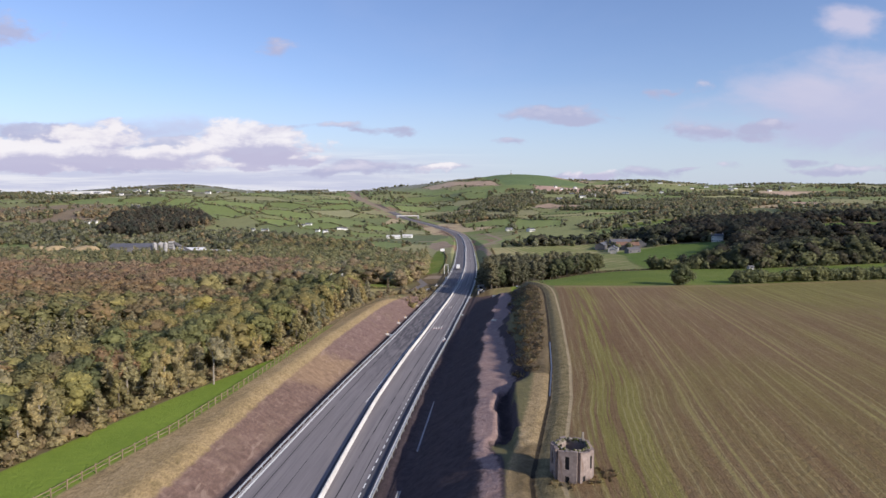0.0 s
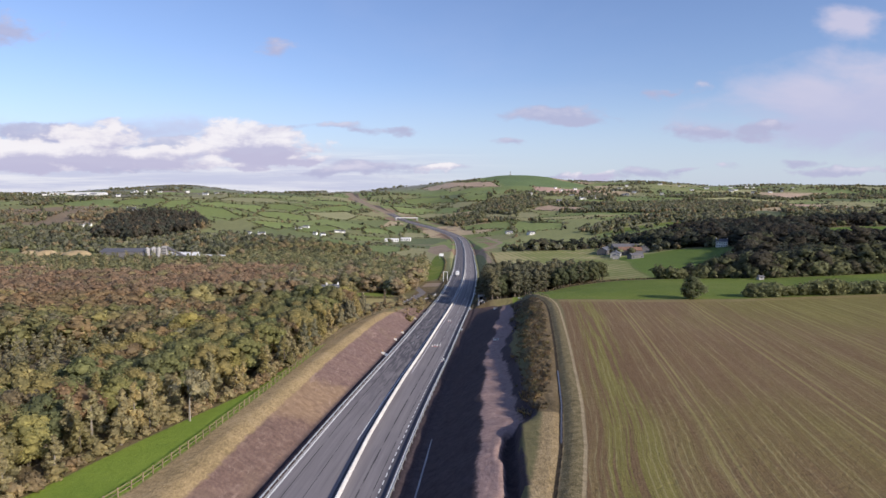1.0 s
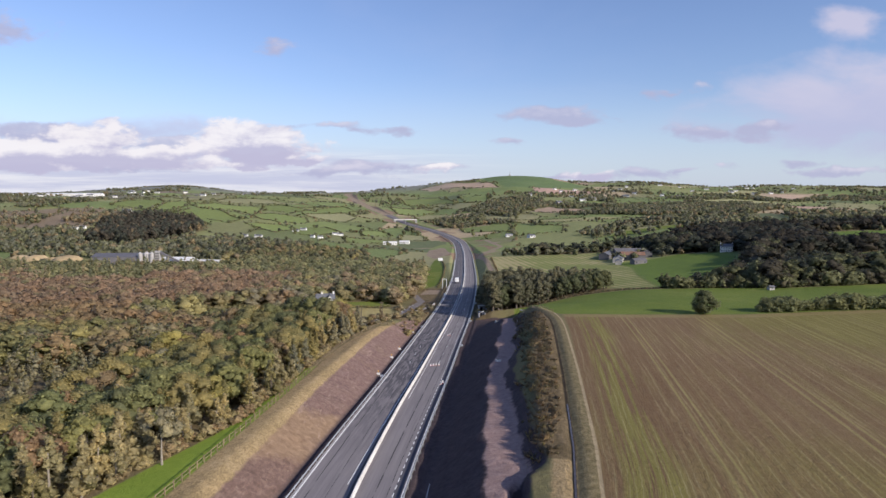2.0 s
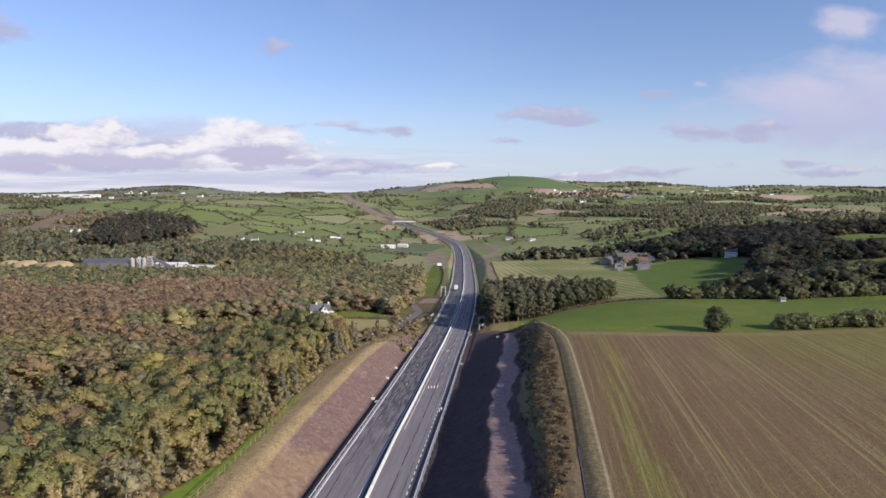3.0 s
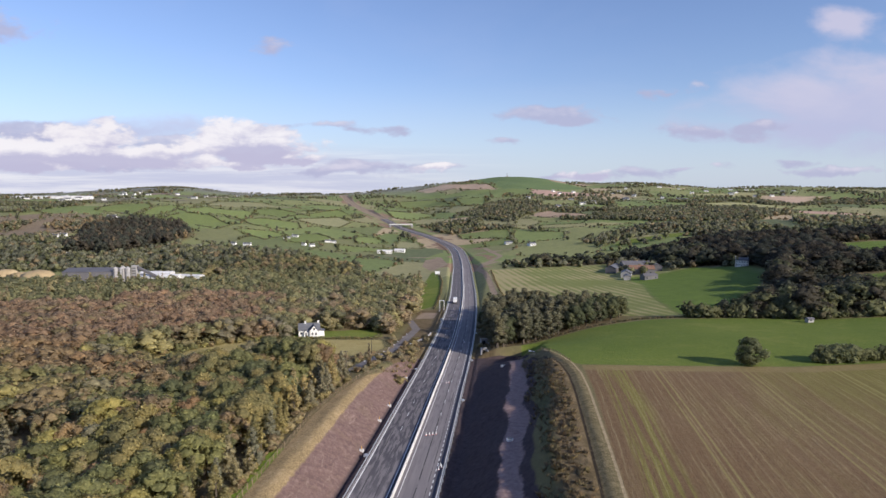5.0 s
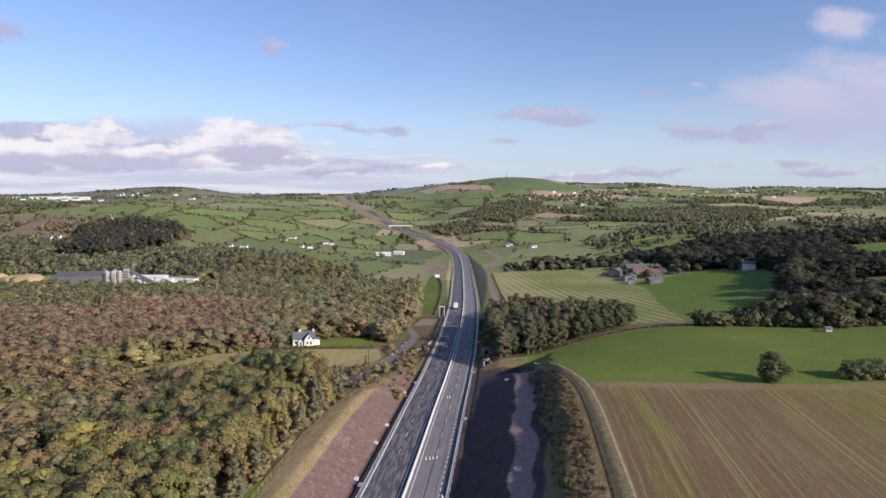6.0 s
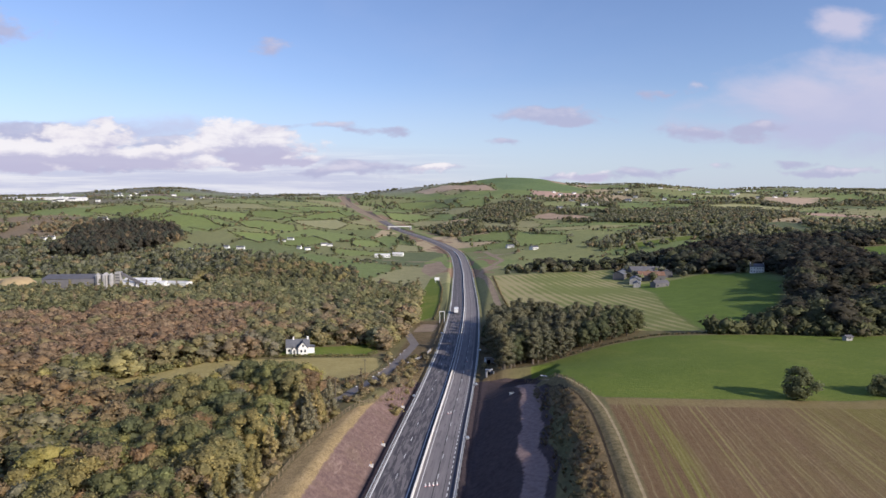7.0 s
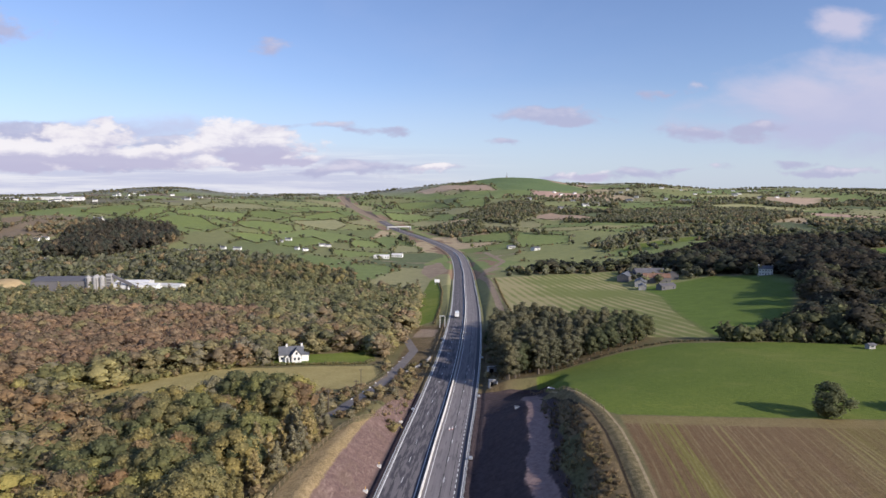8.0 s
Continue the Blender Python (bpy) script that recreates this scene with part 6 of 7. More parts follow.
# ---- fences, drains and small road things ----


def rail_fence(name, line, gap, high, rails, label, group=""):
    """Posts with rails between them; each post and each rail length is a part."""
    r = random.Random(len(line) * 7 + int(gap * 10))
    fence = holder(name, Matrix(), label, "fence", group)
    stops = walk_line(line, gap)
    spots = [Vector((x, y, gz(x, y))) for x, y, _ in stops]
    post = None
    for (x, y, a), p in zip(stops, spots):
        if post is None:
            post = part("post", boxes((-0.07, -0.07, -0.5, 0.07, 0.07, high), bevel=0.02), "fence_wood", fence)
            ob = post
        else:
            ob = new("post", post.data)
            ob.parent = fence
        ob.matrix_basis = pose(p.x, p.y, p.z, r.uniform(-3, 3), r.uniform(-3, 3), a)
    bar = None
    for p, q in zip(spots, spots[1:]):
        for h in rails:
            if bar is None:
                bar = part("rail", boxes((0, -0.02, -0.045, 1.0, 0.02, 0.045)), "fence_wood", fence)
                ob = bar
            else:
                ob = new("rail", bar.data)
                ob.parent = fence
            way = q - p
            a = math.degrees(math.atan2(way.y, way.x))
            lift = math.degrees(math.atan2(way.z, math.hypot(way.x, way.y)))
            ob.matrix_basis = pose(p.x, p.y, p.z + h + r.uniform(-0.02, 0.02), 0, 0, a) @ pose(0, 0.09, 0, 0, -lift, 0) @ Matrix.Diagonal((way.length, 1, 1, 1))
    return fence


rail_fence("rail_fence", FENCE[1:], 2.4, 1.3, (0.5, 1.05), "weathered timber post-and-rail fence along the top of the cutting")
rail_fence("field_fence", [(-22, 342), (-19, 322), (-25, 300), (-33, 285), (-44, 272)], 2.4, 1.2, (0.5, 1.0), "grey timber fence between meadow and lane")
rail_fence("field_fence", [(x, y) for x, y in ((30, 296), (33.5, 273), (37.0, 254), (39, 239))], 3.0, 1.1, (0.6, 1.0), "thin timber fence at the pasture's corner")
rail_fence("roadside_fence", [(30, 330), (36, 400), (41, 455), (43, 520), (45, 610)], 4.0, 1.2, (0.6, 1.1), "thin timber fence beside the hay field")


def ditch_water():
    ys = np.arange(100, 138, 1.5)
    xs = ditch_x(ys)
    z = ground_z(xs, ys) + 0.22
    left, right = np.stack([xs - 0.15, ys, z], 1), np.stack([xs + 0.15, ys, z], 1)
    n = len(ys)
    k = np.arange(n - 1)
    me = mesh_from("ditch_water", np.concatenate([left, right]), np.stack([k, k + n, k + n + 1, k + 1], 1), "water")
    tagged(new("ditch_water", me), "shallow muddy water lying in the field ditch", "water", kind="structure")


ditch_water()


def drain_channel(y0, y1, s0, s1):
    ys = np.linspace(y0, y1, 24)
    ss = np.linspace(s0, s1, 24)
    bm = bmesh.new()
    rings = []
    for y, s in zip(ys, ss):
        x = float(road_x(y)) + s
        z = gz(x, y)
        rings.append([bm.verts.new((x + dx, y, z + dz)) for dx, dz in ((-0.24, -0.05), (-0.24, 0.07), (-0.13, 0.07), (0.0, 0.01), (0.13, 0.07), (0.24, 0.07), (0.24, -0.05))])
    for a, b in zip(rings, rings[1:]):
        for i in range(6):
            bm.faces.new((a[i], b[i], b[i + 1], a[i + 1]))
    bmesh.ops.recalc_face_normals(bm, faces=bm.faces)
    tagged(link("drain_channel", bm, "concrete_grey"), "grey concrete drainage channel at the slope's foot", "drain", "drain channels")


drain_channel(96, 124, 12.9, 12.7)
drain_channel(64, 82, 12.2, 12.2)


def cone(x, y):
    c = holder("traffic_cone", pose(x, y, gz(x, y) + 0.15), "white reflective road-works cone with a red foot on the asphalt", "cone", "traffic cones")
    part("base", boxes((-0.22, -0.22, 0, 0.22, 0.22, 0.05), bevel=0.015), "red_plastic", c)
    part("body", tube(tube(bmesh.new(), (0, 0, 0.05), (0, 0, 0.35), 0.17, 0.11, 12), (0, 0, 0.56), (0, 0, 0.8), 0.075, 0.03, 12), "white_paint", c)
    part("sleeve", tube(bmesh.new(), (0, 0, 0.35), (0, 0, 0.56), 0.112, 0.076, 12), "white_paint", c, "white reflective sleeve")
    return c


first_cone = None
for s, y in ((2.2, 211), (3.0, 211.3), (3.8, 211.6), (4.6, 211.9), (7.6, 189), (8.1, 190), (7.8, 191), (2.8, 262), (3.6, 262.5), (5.0, 330)):
    x = float(road_x(y)) + s
    if first_cone is None:
        first_cone = cone(x, y)
    else:
        copy_thing(first_cone, pose(x, y, float(road_z(y)) + 0.02))
first_cone.matrix_world = pose(float(road_x(211)) + 2.2, 211, float(road_z(211)) + 0.02)


def marker(x, y):
    p = holder("marker_post", pose(x, y, gz(x, y)), "pale chamber cover and marker at the slope's foot", "marker", "verge markers")
    part("plinth", boxes((-0.5, -0.5, -0.2, 0.5, 0.5, 0.35), bevel=0.05), "concrete_white", p)
    part("stake", boxes((-0.05, -0.05, 0.3, 0.05, 0.05, 1.1)), "yellow_post", p, "orange marker stake")
    return p


first = None
for s, y in ((-11.6, 222), (-11.4, 236), (-11.5, 200), (-11.5, 268)):
    x = float(road_x(y)) + s
    if first is None:
        first = marker(x, y)
    else:
        copy_thing(first, pose(x, y, gz(x, y)))


def terminal(side, y):
    """The flared end of a barrier length."""
    x = float(road_x(y)) + side * 9.3
    b = holder("barrier_end", pose(x, y, float(road_z(y))), "flared galvanised end of a crash barrier length", "barrier", "barrier ends")
    bm = bmesh.new()
    prism(bm, [(0, 0.42), (side * 0.7, 0.40), (side * 0.9, 0.6), (side * 0.7, 0.8), (0, 0.78)], -0.6, 0.6)
    part("end_plate", bm, "galvanised", b)
    part("post", boxes((side * 0.2 - 0.06, -0.06, -0.3, side * 0.2 + 0.06, 0.06, 0.42)), "galvanised", b)


for side, y in ((-1, 196), (-1, 279), (1, 240), (1, 293), (1, 350), (-1, 390)):
    terminal(side, y)


def truck():
    y, s = 452, -4.6
    t = holder("box_truck", pose(float(road_x(y)) + s, y, float(road_z(y)) + 0.03, 0, 0, -3), "white box truck standing on the carriageway", "truck")
    part("cargo_box", boxes((-1.2, -1.5, 0.95, 1.2, 3.6, 3.35), bevel=0.06), "white_paint", t)
    cab = part("cab", prism(bmesh.new(), [(-1.1, 0.6), (1.1, 0.6), (1.1, 1.7), (0.95, 2.5), (-0.95, 2.5), (-1.1, 1.7)], 3.7, 5.2), "white_paint", t)
    part("windscreen", boxes((-0.9, 5.2, 1.6, 0.9, 5.23, 2.3)), "window_glass", cab, "dark windscreen")
    part("chassis", boxes((-0.45, -1.4, 0.55, 0.45, 5.0, 0.95)), "dark_steel", t)
    part("bumper", boxes((-1.15, -1.55, 0.5, 1.15, -1.4, 0.75), bevel=0.03), "dark_steel", t)
    for x in (-0.95, 0.95):
        for wy in (0.0, 4.3):
            w = part("wheel", tube(bmesh.new(), (x - 0.15, wy, 0.45), (x + 0.15, wy, 0.45), 0.45, 0.45, 14), "tyre", t)
            part("rim", tube(bmesh.new(), (x - 0.17, wy, 0.45), (x + 0.17, wy, 0.45), 0.22, 0.22, 10), "galvanised", w)


truck()


def gantry(x, y, wide, high, label):
    g = holder("road_gantry", pose(x, y, gz(x, y)), label, "gantry", "gantries")
    for px in (-wide / 2, wide / 2):
        part("post", tube(bmesh.new(), (px, 0, -0.6), (px, 0, high), 0.14, 0.14, 10), "white_paint", g)
    part("crossbar", boxes((-wide / 2 - 0.14, -0.14, high, wide / 2 + 0.14, 0.14, high + 0.28)), "white_paint", g)
    return g


gantry(float(road_x(424)) - 11.5, 424, 2.6, 5.8, "white steel sign frame beside the carriageway")
board = holder("sign_board", pose(-0.5, 604, gz(-0.5, 604)), "large blank white road sign seen from behind", "sign")
part("panel", boxes((-2.0, -0.06, 2.2, 2.0, 0.06, 4.8), bevel=0.02), "white_paint", board)
for px in (-1.3, 1.3):
    part("post", tube(bmesh.new(), (px, 0.12, -0.5), (px, 0.12, 4.6), 0.09, 0.09, 8), "galvanised", board)


def headwall(x, y, turn, wide, high, label):
    h = holder("culvert_headwall", pose(x, y, gz(x, y), 0, 0, turn), label, "headwall", "culvert headwalls")
    part("face", boxes((-wide / 2, -0.2, -1.0, -wide * 0.22, 0.2, high), (wide * 0.22, -0.2, -1.0, wide / 2, 0.2, high), (-wide * 0.22, -0.2, high * 0.62, wide * 0.22, 0.2, high)), "concrete_grey", h)
    # a near-black panel replaces the shaded depth of the culvert
    part("barrel", boxes((-wide * 0.22, 0.15, -1.0, wide * 0.22, 0.2, high * 0.62)), "dark_opening", h, "near-black panel for the shade inside the culvert mouth")
    part("coping", boxes((-wide / 2 - 0.1, -0.3, high + 0.004, wide / 2 + 0.1, 0.3, high + 0.18), bevel=0.03), "concrete_white", h)
    for k in (-1, 1):
        part("wing_wall", prism(bmesh.new(), [(k * wide / 2, -1.0), (k * (wide / 2 + 0.25), -1.0), (k * (wide / 2 + 0.25), high * 0.7), (k * wide / 2, high)], -2.2, -0.24), "concrete_grey", h)


headwall(19.5, 322, 15, 3.4, 2.2, "grey concrete culvert headwall below the road")
headwall(18.0, 303, 10, 2.4, 1.9, "small concrete headwall at the bench's end")


def parapet():
    """The underbridge's long wing wall by the lane."""
    p = holder("wing_wall", Matrix(), "grey concrete wing wall where the lane passes beneath the road", "wall")
    for (ax, ay), (bx, by) in (((-12.5, 330), (-6.2, 343)), ((-6.2, 343), (-3.4, 352))):
        bm = bmesh.new()
        n = Vector((by - ay, ax - bx, 0)).normalized() * 0.22
        za, zb = gz(ax, ay), gz(bx, by)
        lo = [bm.verts.new((ax + k * n.x, ay + k * n.y, za - 1.5)) for k in (-1, 1)] + [bm.verts.new((bx + k * n.x, by + k * n.y, zb - 1.5)) for k in (1, -1)]
        hi = [bm.verts.new((ax + k * n.x, ay + k * n.y, za + 0.5)) for k in (-1, 1)] + [bm.verts.new((bx + k * n.x, by + k * n.y, zb + 1.0)) for k in (1, -1)]
        bm.faces.new(lo[::-1]), bm.faces.new(hi)
        for i in range(4):
            bm.faces.new((lo[i], lo[(i + 1) % 4], hi[(i + 1) % 4], hi[i]))
        bmesh.ops.recalc_face_normals(bm, faces=bm.faces)
        part("wall_length", bm, "concrete_grey", p)


parapet()


def pole(x, y, high, ivy):
    p = holder("utility_pole", pose(x, y, gz(x, y)), "timber utility pole wrapped in ivy beside the lane" if ivy else "bare timber utility pole beside the lane", "pole", "lane poles")
    part("shaft", tube(bmesh.new(), (0, 0, -0.8), (0, 0, high), 0.15, 0.10, 9), "bark", p)
    part("crossarm", boxes((-0.7, -0.06, high - 0.5, 0.7, 0.06, high - 0.36)), "bark", p)
    if ivy:
        r = np.random.RandomState(3)
        v, t, c, nn = crown(r, "tall", 260, 0.03, 12)
        me = mesh_from("ivy", v * np.array((high * 0.75, high * 0.75, high * 1.02)), t, "leaves")
        colours(me, "leaf", c[:, None] * np.array(LEAF["brown"]) * 0.8)
        ob = new("ivy", me)
        ob.parent = p


pole(-23.5, 268, 8.0, True)
pole(-31, 266, 6.5, False)
pole(-26, 300, 7.0, False)


def bollard_stone(x, y):
    b = holder("verge_stone", pose(x, y, gz(x, y)), "white-painted boulder edging the lane", "stone", "lane stones")
    v = bmesh.new()
    bmesh.ops.create_icosphere(v, subdivisions=2, radius=0.34)
    for p in v.verts:
        p.co = p.co * (1 + 0.18 * noise.noise(p.co * 2.1 + Vector((x, y, 0)))) * 1.0
        p.co.z *= 0.75
    part("boulder", v, "white_paint", b)
    return b


stone = bollard_stone(-26.6, 281)
for x, y in ((-25.6, 287), (-24.6, 294), (-23.4, 303), (-22.2, 311), (-21.0, 320), (-19.4, 330), (-18.2, 338), (-16.4, 350), (-15.2, 358)):
    copy_thing(stone, pose(x, y, gz(x, y), 0, 0, x * 50))

def pipe(x, y, turn):
    b = holder("drain_pipe", pose(x, y, gz(x, y) + 0.2, 0, 0, turn), "white plastic drain pipe lying by the field track", "pipe")
    part("tube", tube(bmesh.new(), (-1.6, 0, 0), (1.6, 0, 0), 0.2, 0.2, 14), "white_paint", b)
    part("collar", tube(bmesh.new(), (1.45, 0, 0), (1.75, 0, 0), 0.25, 0.25, 14), "white_paint", b)


pipe(33.5, 276, -35)


def chamber(x, y):
    c = holder("drain_chamber", pose(x, y, gz(x, y)), "pale concrete drain chamber on the spoil bench", "chamber", "drain chambers")
    part("ring", tube(bmesh.new(), (0, 0, -0.3), (0, 0, 0.5), 0.75, 0.75, 20), "concrete_white", c)
    part("cover", tube(bmesh.new(), (0, 0, 0.504), (0, 0, 0.58), 0.55, 0.55, 20), "dark_steel", c)


chamber(15.5, 190)
chamber(22.0, 268)

# ---- the ruin ----


def ruin():
    cx, cy, R, high = 14.85, 70.6, 2.14, 4.15
    z = gz(cx, cy) - 0.6
    t = holder("ruined_tower", pose(cx, cy, z, 0, 0, 6), "roofless six-sided rendered folly with blind windows and mossy broken rim", "ruin")
    r = random.Random(4)
    corners = [Vector((R * math.sin(i * math.pi / 3 + math.pi), R * math.cos(i * math.pi / 3 + math.pi), 0)) for i in range(6)]
    for i in range(6):
        a, b = corners[i], corners[(i + 1) % 6]
        long = (b - a).length
        ang = math.degrees(math.atan2(b.y - a.y, b.x - a.x))
        holes = [(long * 0.40, long * 0.64, 2.05, 3.55), (long * 0.38, long * 0.62, 0.45, 1.30)] if i not in (3, 5) else [(long * 0.60, long * 0.82, 0.40, 1.35), (long * 0.13, long * 0.27, 1.95, 3.45)] if i == 5 else [(long * 0.35, long * 0.7, 0.3, 2.2)]
        us = sorted({-0.0, long, *[h[0] for h in holes], *[h[1] for h in holes]})
        zs = sorted({0.0, high, *[h[2] for h in holes], *[h[3] for h in holes]})
        bm = bmesh.new()
        top = [high + r.uniform(-0.55, 0.1) for _ in us]
        for u0, u1 in zip(us, us[1:]):
            for z0, z1 in zip(zs, zs[1:]):
                if any(h[0] - 0.01 <= u0 and u1 <= h[1] + 0.01 and h[2] - 0.01 <= z0 and z1 <= h[3] + 0.01 for h in holes):
                    continue
                end = z1 + (r.uniform(-0.30, 0.12) if z1 == high else 0)
                box(bm, u0, 0.0, z0 - (0.5 if z0 == 0 else 0), u1, 0.42, end)
        bmesh.ops.remove_doubles(bm, verts=bm.verts, dist=0.002)
        w = part("wall", bm, "old_render", t)
        w.matrix_basis = pose(a.x, a.y, 0, 0, 0, ang)
        part("string_course", boxes((-0.06, -0.07, 1.62, long + 0.06, 0.0, 1.76)), "old_render", w)
        part("cornice", boxes((-0.08, -0.10, high - 0.42, long + 0.08, 0.0, high - 0.26)), "rubble_stone", w, "weathered stone cornice")
        for h in holes:
            # a near-black panel paints the shade inside each opening
            part("opening", boxes((h[0] + 0.01, 0.24, h[2], h[1] - 0.01, 0.30, h[3])), "dark_opening", w, "near-black panel for the shade inside a window opening")
            part("sill", boxes((h[0] - 0.08, -0.08, h[2] - 0.11, h[1] + 0.08, 0.2, h[2] - 0.005)), "rubble_stone", w)
    # rubble and moss on the broken rim
    for i in range(70):
        f = i / 70 * 6
        k = int(f)
        p = corners[k].lerp(corners[(k + 1) % 6], f - k) * r.uniform(0.86, 0.98)
        bm = bmesh.new()
        bmesh.ops.create_icosphere(bm, subdivisions=1, radius=1.0)
        for v in bm.verts:
            v.co = Vector((v.co.x * r.uniform(0.8, 1.1), v.co.y * r.uniform(0.8, 1.1), v.co.z * r.uniform(0.7, 1.0)))
        q = r.uniform(0.12, 0.26)
        ob = part("rim_stone", bm, "moss" if (i * 7) % 10 < 6 else "rubble_stone", t)
        ob.matrix_basis = pose(p.x, p.y, high - 0.05 + r.uniform(-0.1, 0.14), r.uniform(0, 90), r.uniform(0, 90), r.uniform(0, 360)) @ Matrix.Diagonal((q, q, q * 0.7, 1))
    # near-black disc added in place of the tower's shaded inside
    bm = bmesh.new()
    bmesh.ops.create_cone(bm, cap_ends=True, segments=6, radius1=R * 0.84, radius2=R * 0.84, depth=0.2, matrix=Matrix.Translation((0, 0, high - 1.5)) @ Matrix.Rotation(math.pi / 6, 4, "Z"))
    part("fallen_floor", bm, "dark_opening", t, "near-black disc standing in for the unlit interior")
    part("stub", boxes((1.5, 1.0, high - 0.2, 1.75, 1.2, high + 1.0), bevel=0.04), "rubble_stone", t, "standing stub of a broken chimney")


ruin()

# ---- buildings ----


def house(name, m, long, deep, eave, ridge, wall, roof, label, category="house", group="", chimneys=(0.0, 1.0), bays=4, floors=1, door=True, far=False):
    """A gabled house along x: walls, two roof slopes, chimneys, windows with sills, a door."""
    h = holder(name, m, label, category, group)
    a, d = long / 2, deep / 2
    outline = [(-d, -1.0), (d, -1.0), (d, eave), (0, ridge), (-d, eave)]
    bm = prism(bmesh.new(), outline, -a, a)
    bmesh.ops.rotate(bm, verts=bm.verts, matrix=Matrix.Rotation(math.pi / 2, 3, "Z"))
    body = part("wall", bm, wall, h)
    over, rise = 0.35, (ridge - eave) / d
    for k in (-1, 1):
        bm = prism(bmesh.new(), [(k * (d + over), eave - over * rise + 0.02), (k * (d + over), eave - over * rise + 0.2), (0, ridge + 0.2), (0, ridge + 0.02)], -a - 0.25, a + 0.25)
        bmesh.ops.rotate(bm, verts=bm.verts, matrix=Matrix.Rotation(math.pi / 2, 3, "Z"))
        part("roof_slope", bm, roof, h)
    for c in chimneys:
        x = -a + 0.45 + c * (long - 0.9)
        ch = part("chimney", boxes((x - 0.4, -0.35, ridge - 0.6, x + 0.4, 0.35, ridge + 1.1), (x - 0.47, -0.42, ridge + 1.1, x + 0.47, 0.42, ridge + 1.25)), wall, h)
        if not far:
            part("pot", tube(bmesh.new(), (x, 0, ridge + 1.25), (x, 0, ridge + 1.6), 0.13, 0.11, 8), "rusty_roof", ch, "clay chimney pot")
    storey = eave / floors
    for f in range(floors):
        for i in range(bays):
            x = -a + (i + 0.5) * long / bays
            isdoor = door and f == 0 and i == bays // 2
            z0, z1 = (0.02, 2.05) if isdoor else (storey * f + 0.85, storey * f + min(2.05, storey * 0.85))
            for k in (-1, 1):
                if isdoor and k > 0:
                    continue
                y = k * d
                if isdoor:
                    part("door", boxes((x - 0.5, y - 0.06, z0, x + 0.5, y + 0.04, z1)), "dark_steel", h, "dark painted door")
                else:
                    w = part("window", boxes((x - 0.52, y - 0.05, z0, x + 0.52, y + 0.05, z1)), "window_glass", h)
                    if not far:
                        part("sill", boxes((x - 0.62, y + k * 0.05 - 0.08, z0 - 0.1, x + 0.62, y + k * 0.05 + 0.08, z0 - 0.01)), "white_paint", w)
                        part("frame", boxes((x - 0.03, y - 0.07, z0, x + 0.03, y + 0.07, z1)), "white_paint", w)
    return h


def cottage():
    x, y = -59.5, 345.0
    z = gz(x, y) + 0.3
    c = house("cottage", pose(x, y, z, 0, 0, 12), 10.5, 6.2, 3.0, 5.9, "white_render", "roof_slate", "white rendered cottage with steep slate roofs and white chimneys", "house", chimneys=(0.3, 0.98), bays=4)
    c.scale = (0.9, 0.9, 0.9)
    # cross wing with its gable to the meadow, a small porch and a lean-to
    wing = prism(bmesh.new(), [(0.2, -1), (4.4, -1), (4.4, 3.0), (2.3, 5.6), (0.2, 3.0)], -5.6, 0)
    part("wing_wall", wing, "white_render", c)
    for k in (-1, 1):
        bm = prism(bmesh.new(), [(2.3 + k * 2.45, 2.58), (2.3 + k * 2.45, 2.78), (2.3, 5.83), (2.3, 5.62)], -5.85, 0.5)
        part("wing_roof_slope", bm, "roof_slate", c)
    for x0, z0, z1 in ((1.2, 0.9, 2.1), (2.9, 0.9, 2.1), (2.0, 3.4, 4.5)):
        w = part("window", boxes((x0, -5.66, z0, x0 + 0.8, -5.56, z1)), "window_glass", c)
        part("sill", boxes((x0 - 0.08, -5.75, z0 - 0.1, x0 + 0.88, -5.6, z0 - 0.01)), "white_paint", w)
    porch = prism(bmesh.new(), [(-2.6, -1), (-0.6, -1), (-0.6, 2.1), (-1.6, 3.1), (-2.6, 2.1)], -4.6, -3.1)
    part("porch", porch, "white_render", c)
    for k in (-1, 1):
        part("porch_roof", prism(bmesh.new(), [(-1.6 + k * 1.2, 1.92), (-1.6 + k * 1.2, 2.05), (-1.6, 3.26), (-1.6, 3.12)], -4.75, -3.1), "roof_slate", c)
    part("porch_door", boxes((-2.05, -4.66, 0.05, -1.15, -4.58, 1.95)), "dark_steel", c)
    part("lean_to", boxes((5.25, -2.4, -1, 7.6, 2.2, 2.2)), "white_render", c)
    part("lean_to_roof", prism(bmesh.new(), [(5.25, 2.75), (5.25, 2.9), (7.85, 2.3), (7.85, 2.15)], -2.6, 2.4), "roof_slate", c)


cottage()
shed = house("garden_shed", pose(-72.5, 343, gz(-72.5, 343), 0, 0, 30), 2.6, 2.2, 1.7, 2.4, "white_render", "roof_slate", "small white garden shed at the edge of the wood", "shed", chimneys=(), bays=1)


def hedge_row(name, line, high, leaf, label, gap=0.9, seed=1):
    stops = walk_line(line, gap)
    r = np.random.RandomState(seed)
    x, y = np.array([p[0] for p in stops]), np.array([p[1] for p in stops])
    n = len(x)
    x, y = x + r.uniform(-0.2, 0.2, n), y + r.uniform(-0.2, 0.2, n)
    grove(name, x, y, high * (r.uniform(0.85, 1.15, n) if high < 4 else r.uniform(0.45, 1.3, n)), np.full(n, 0.95), leaf_mix(r, n, leaf, [1] * len(leaf)), BUSH, seed, label, "hedge", 0.1)


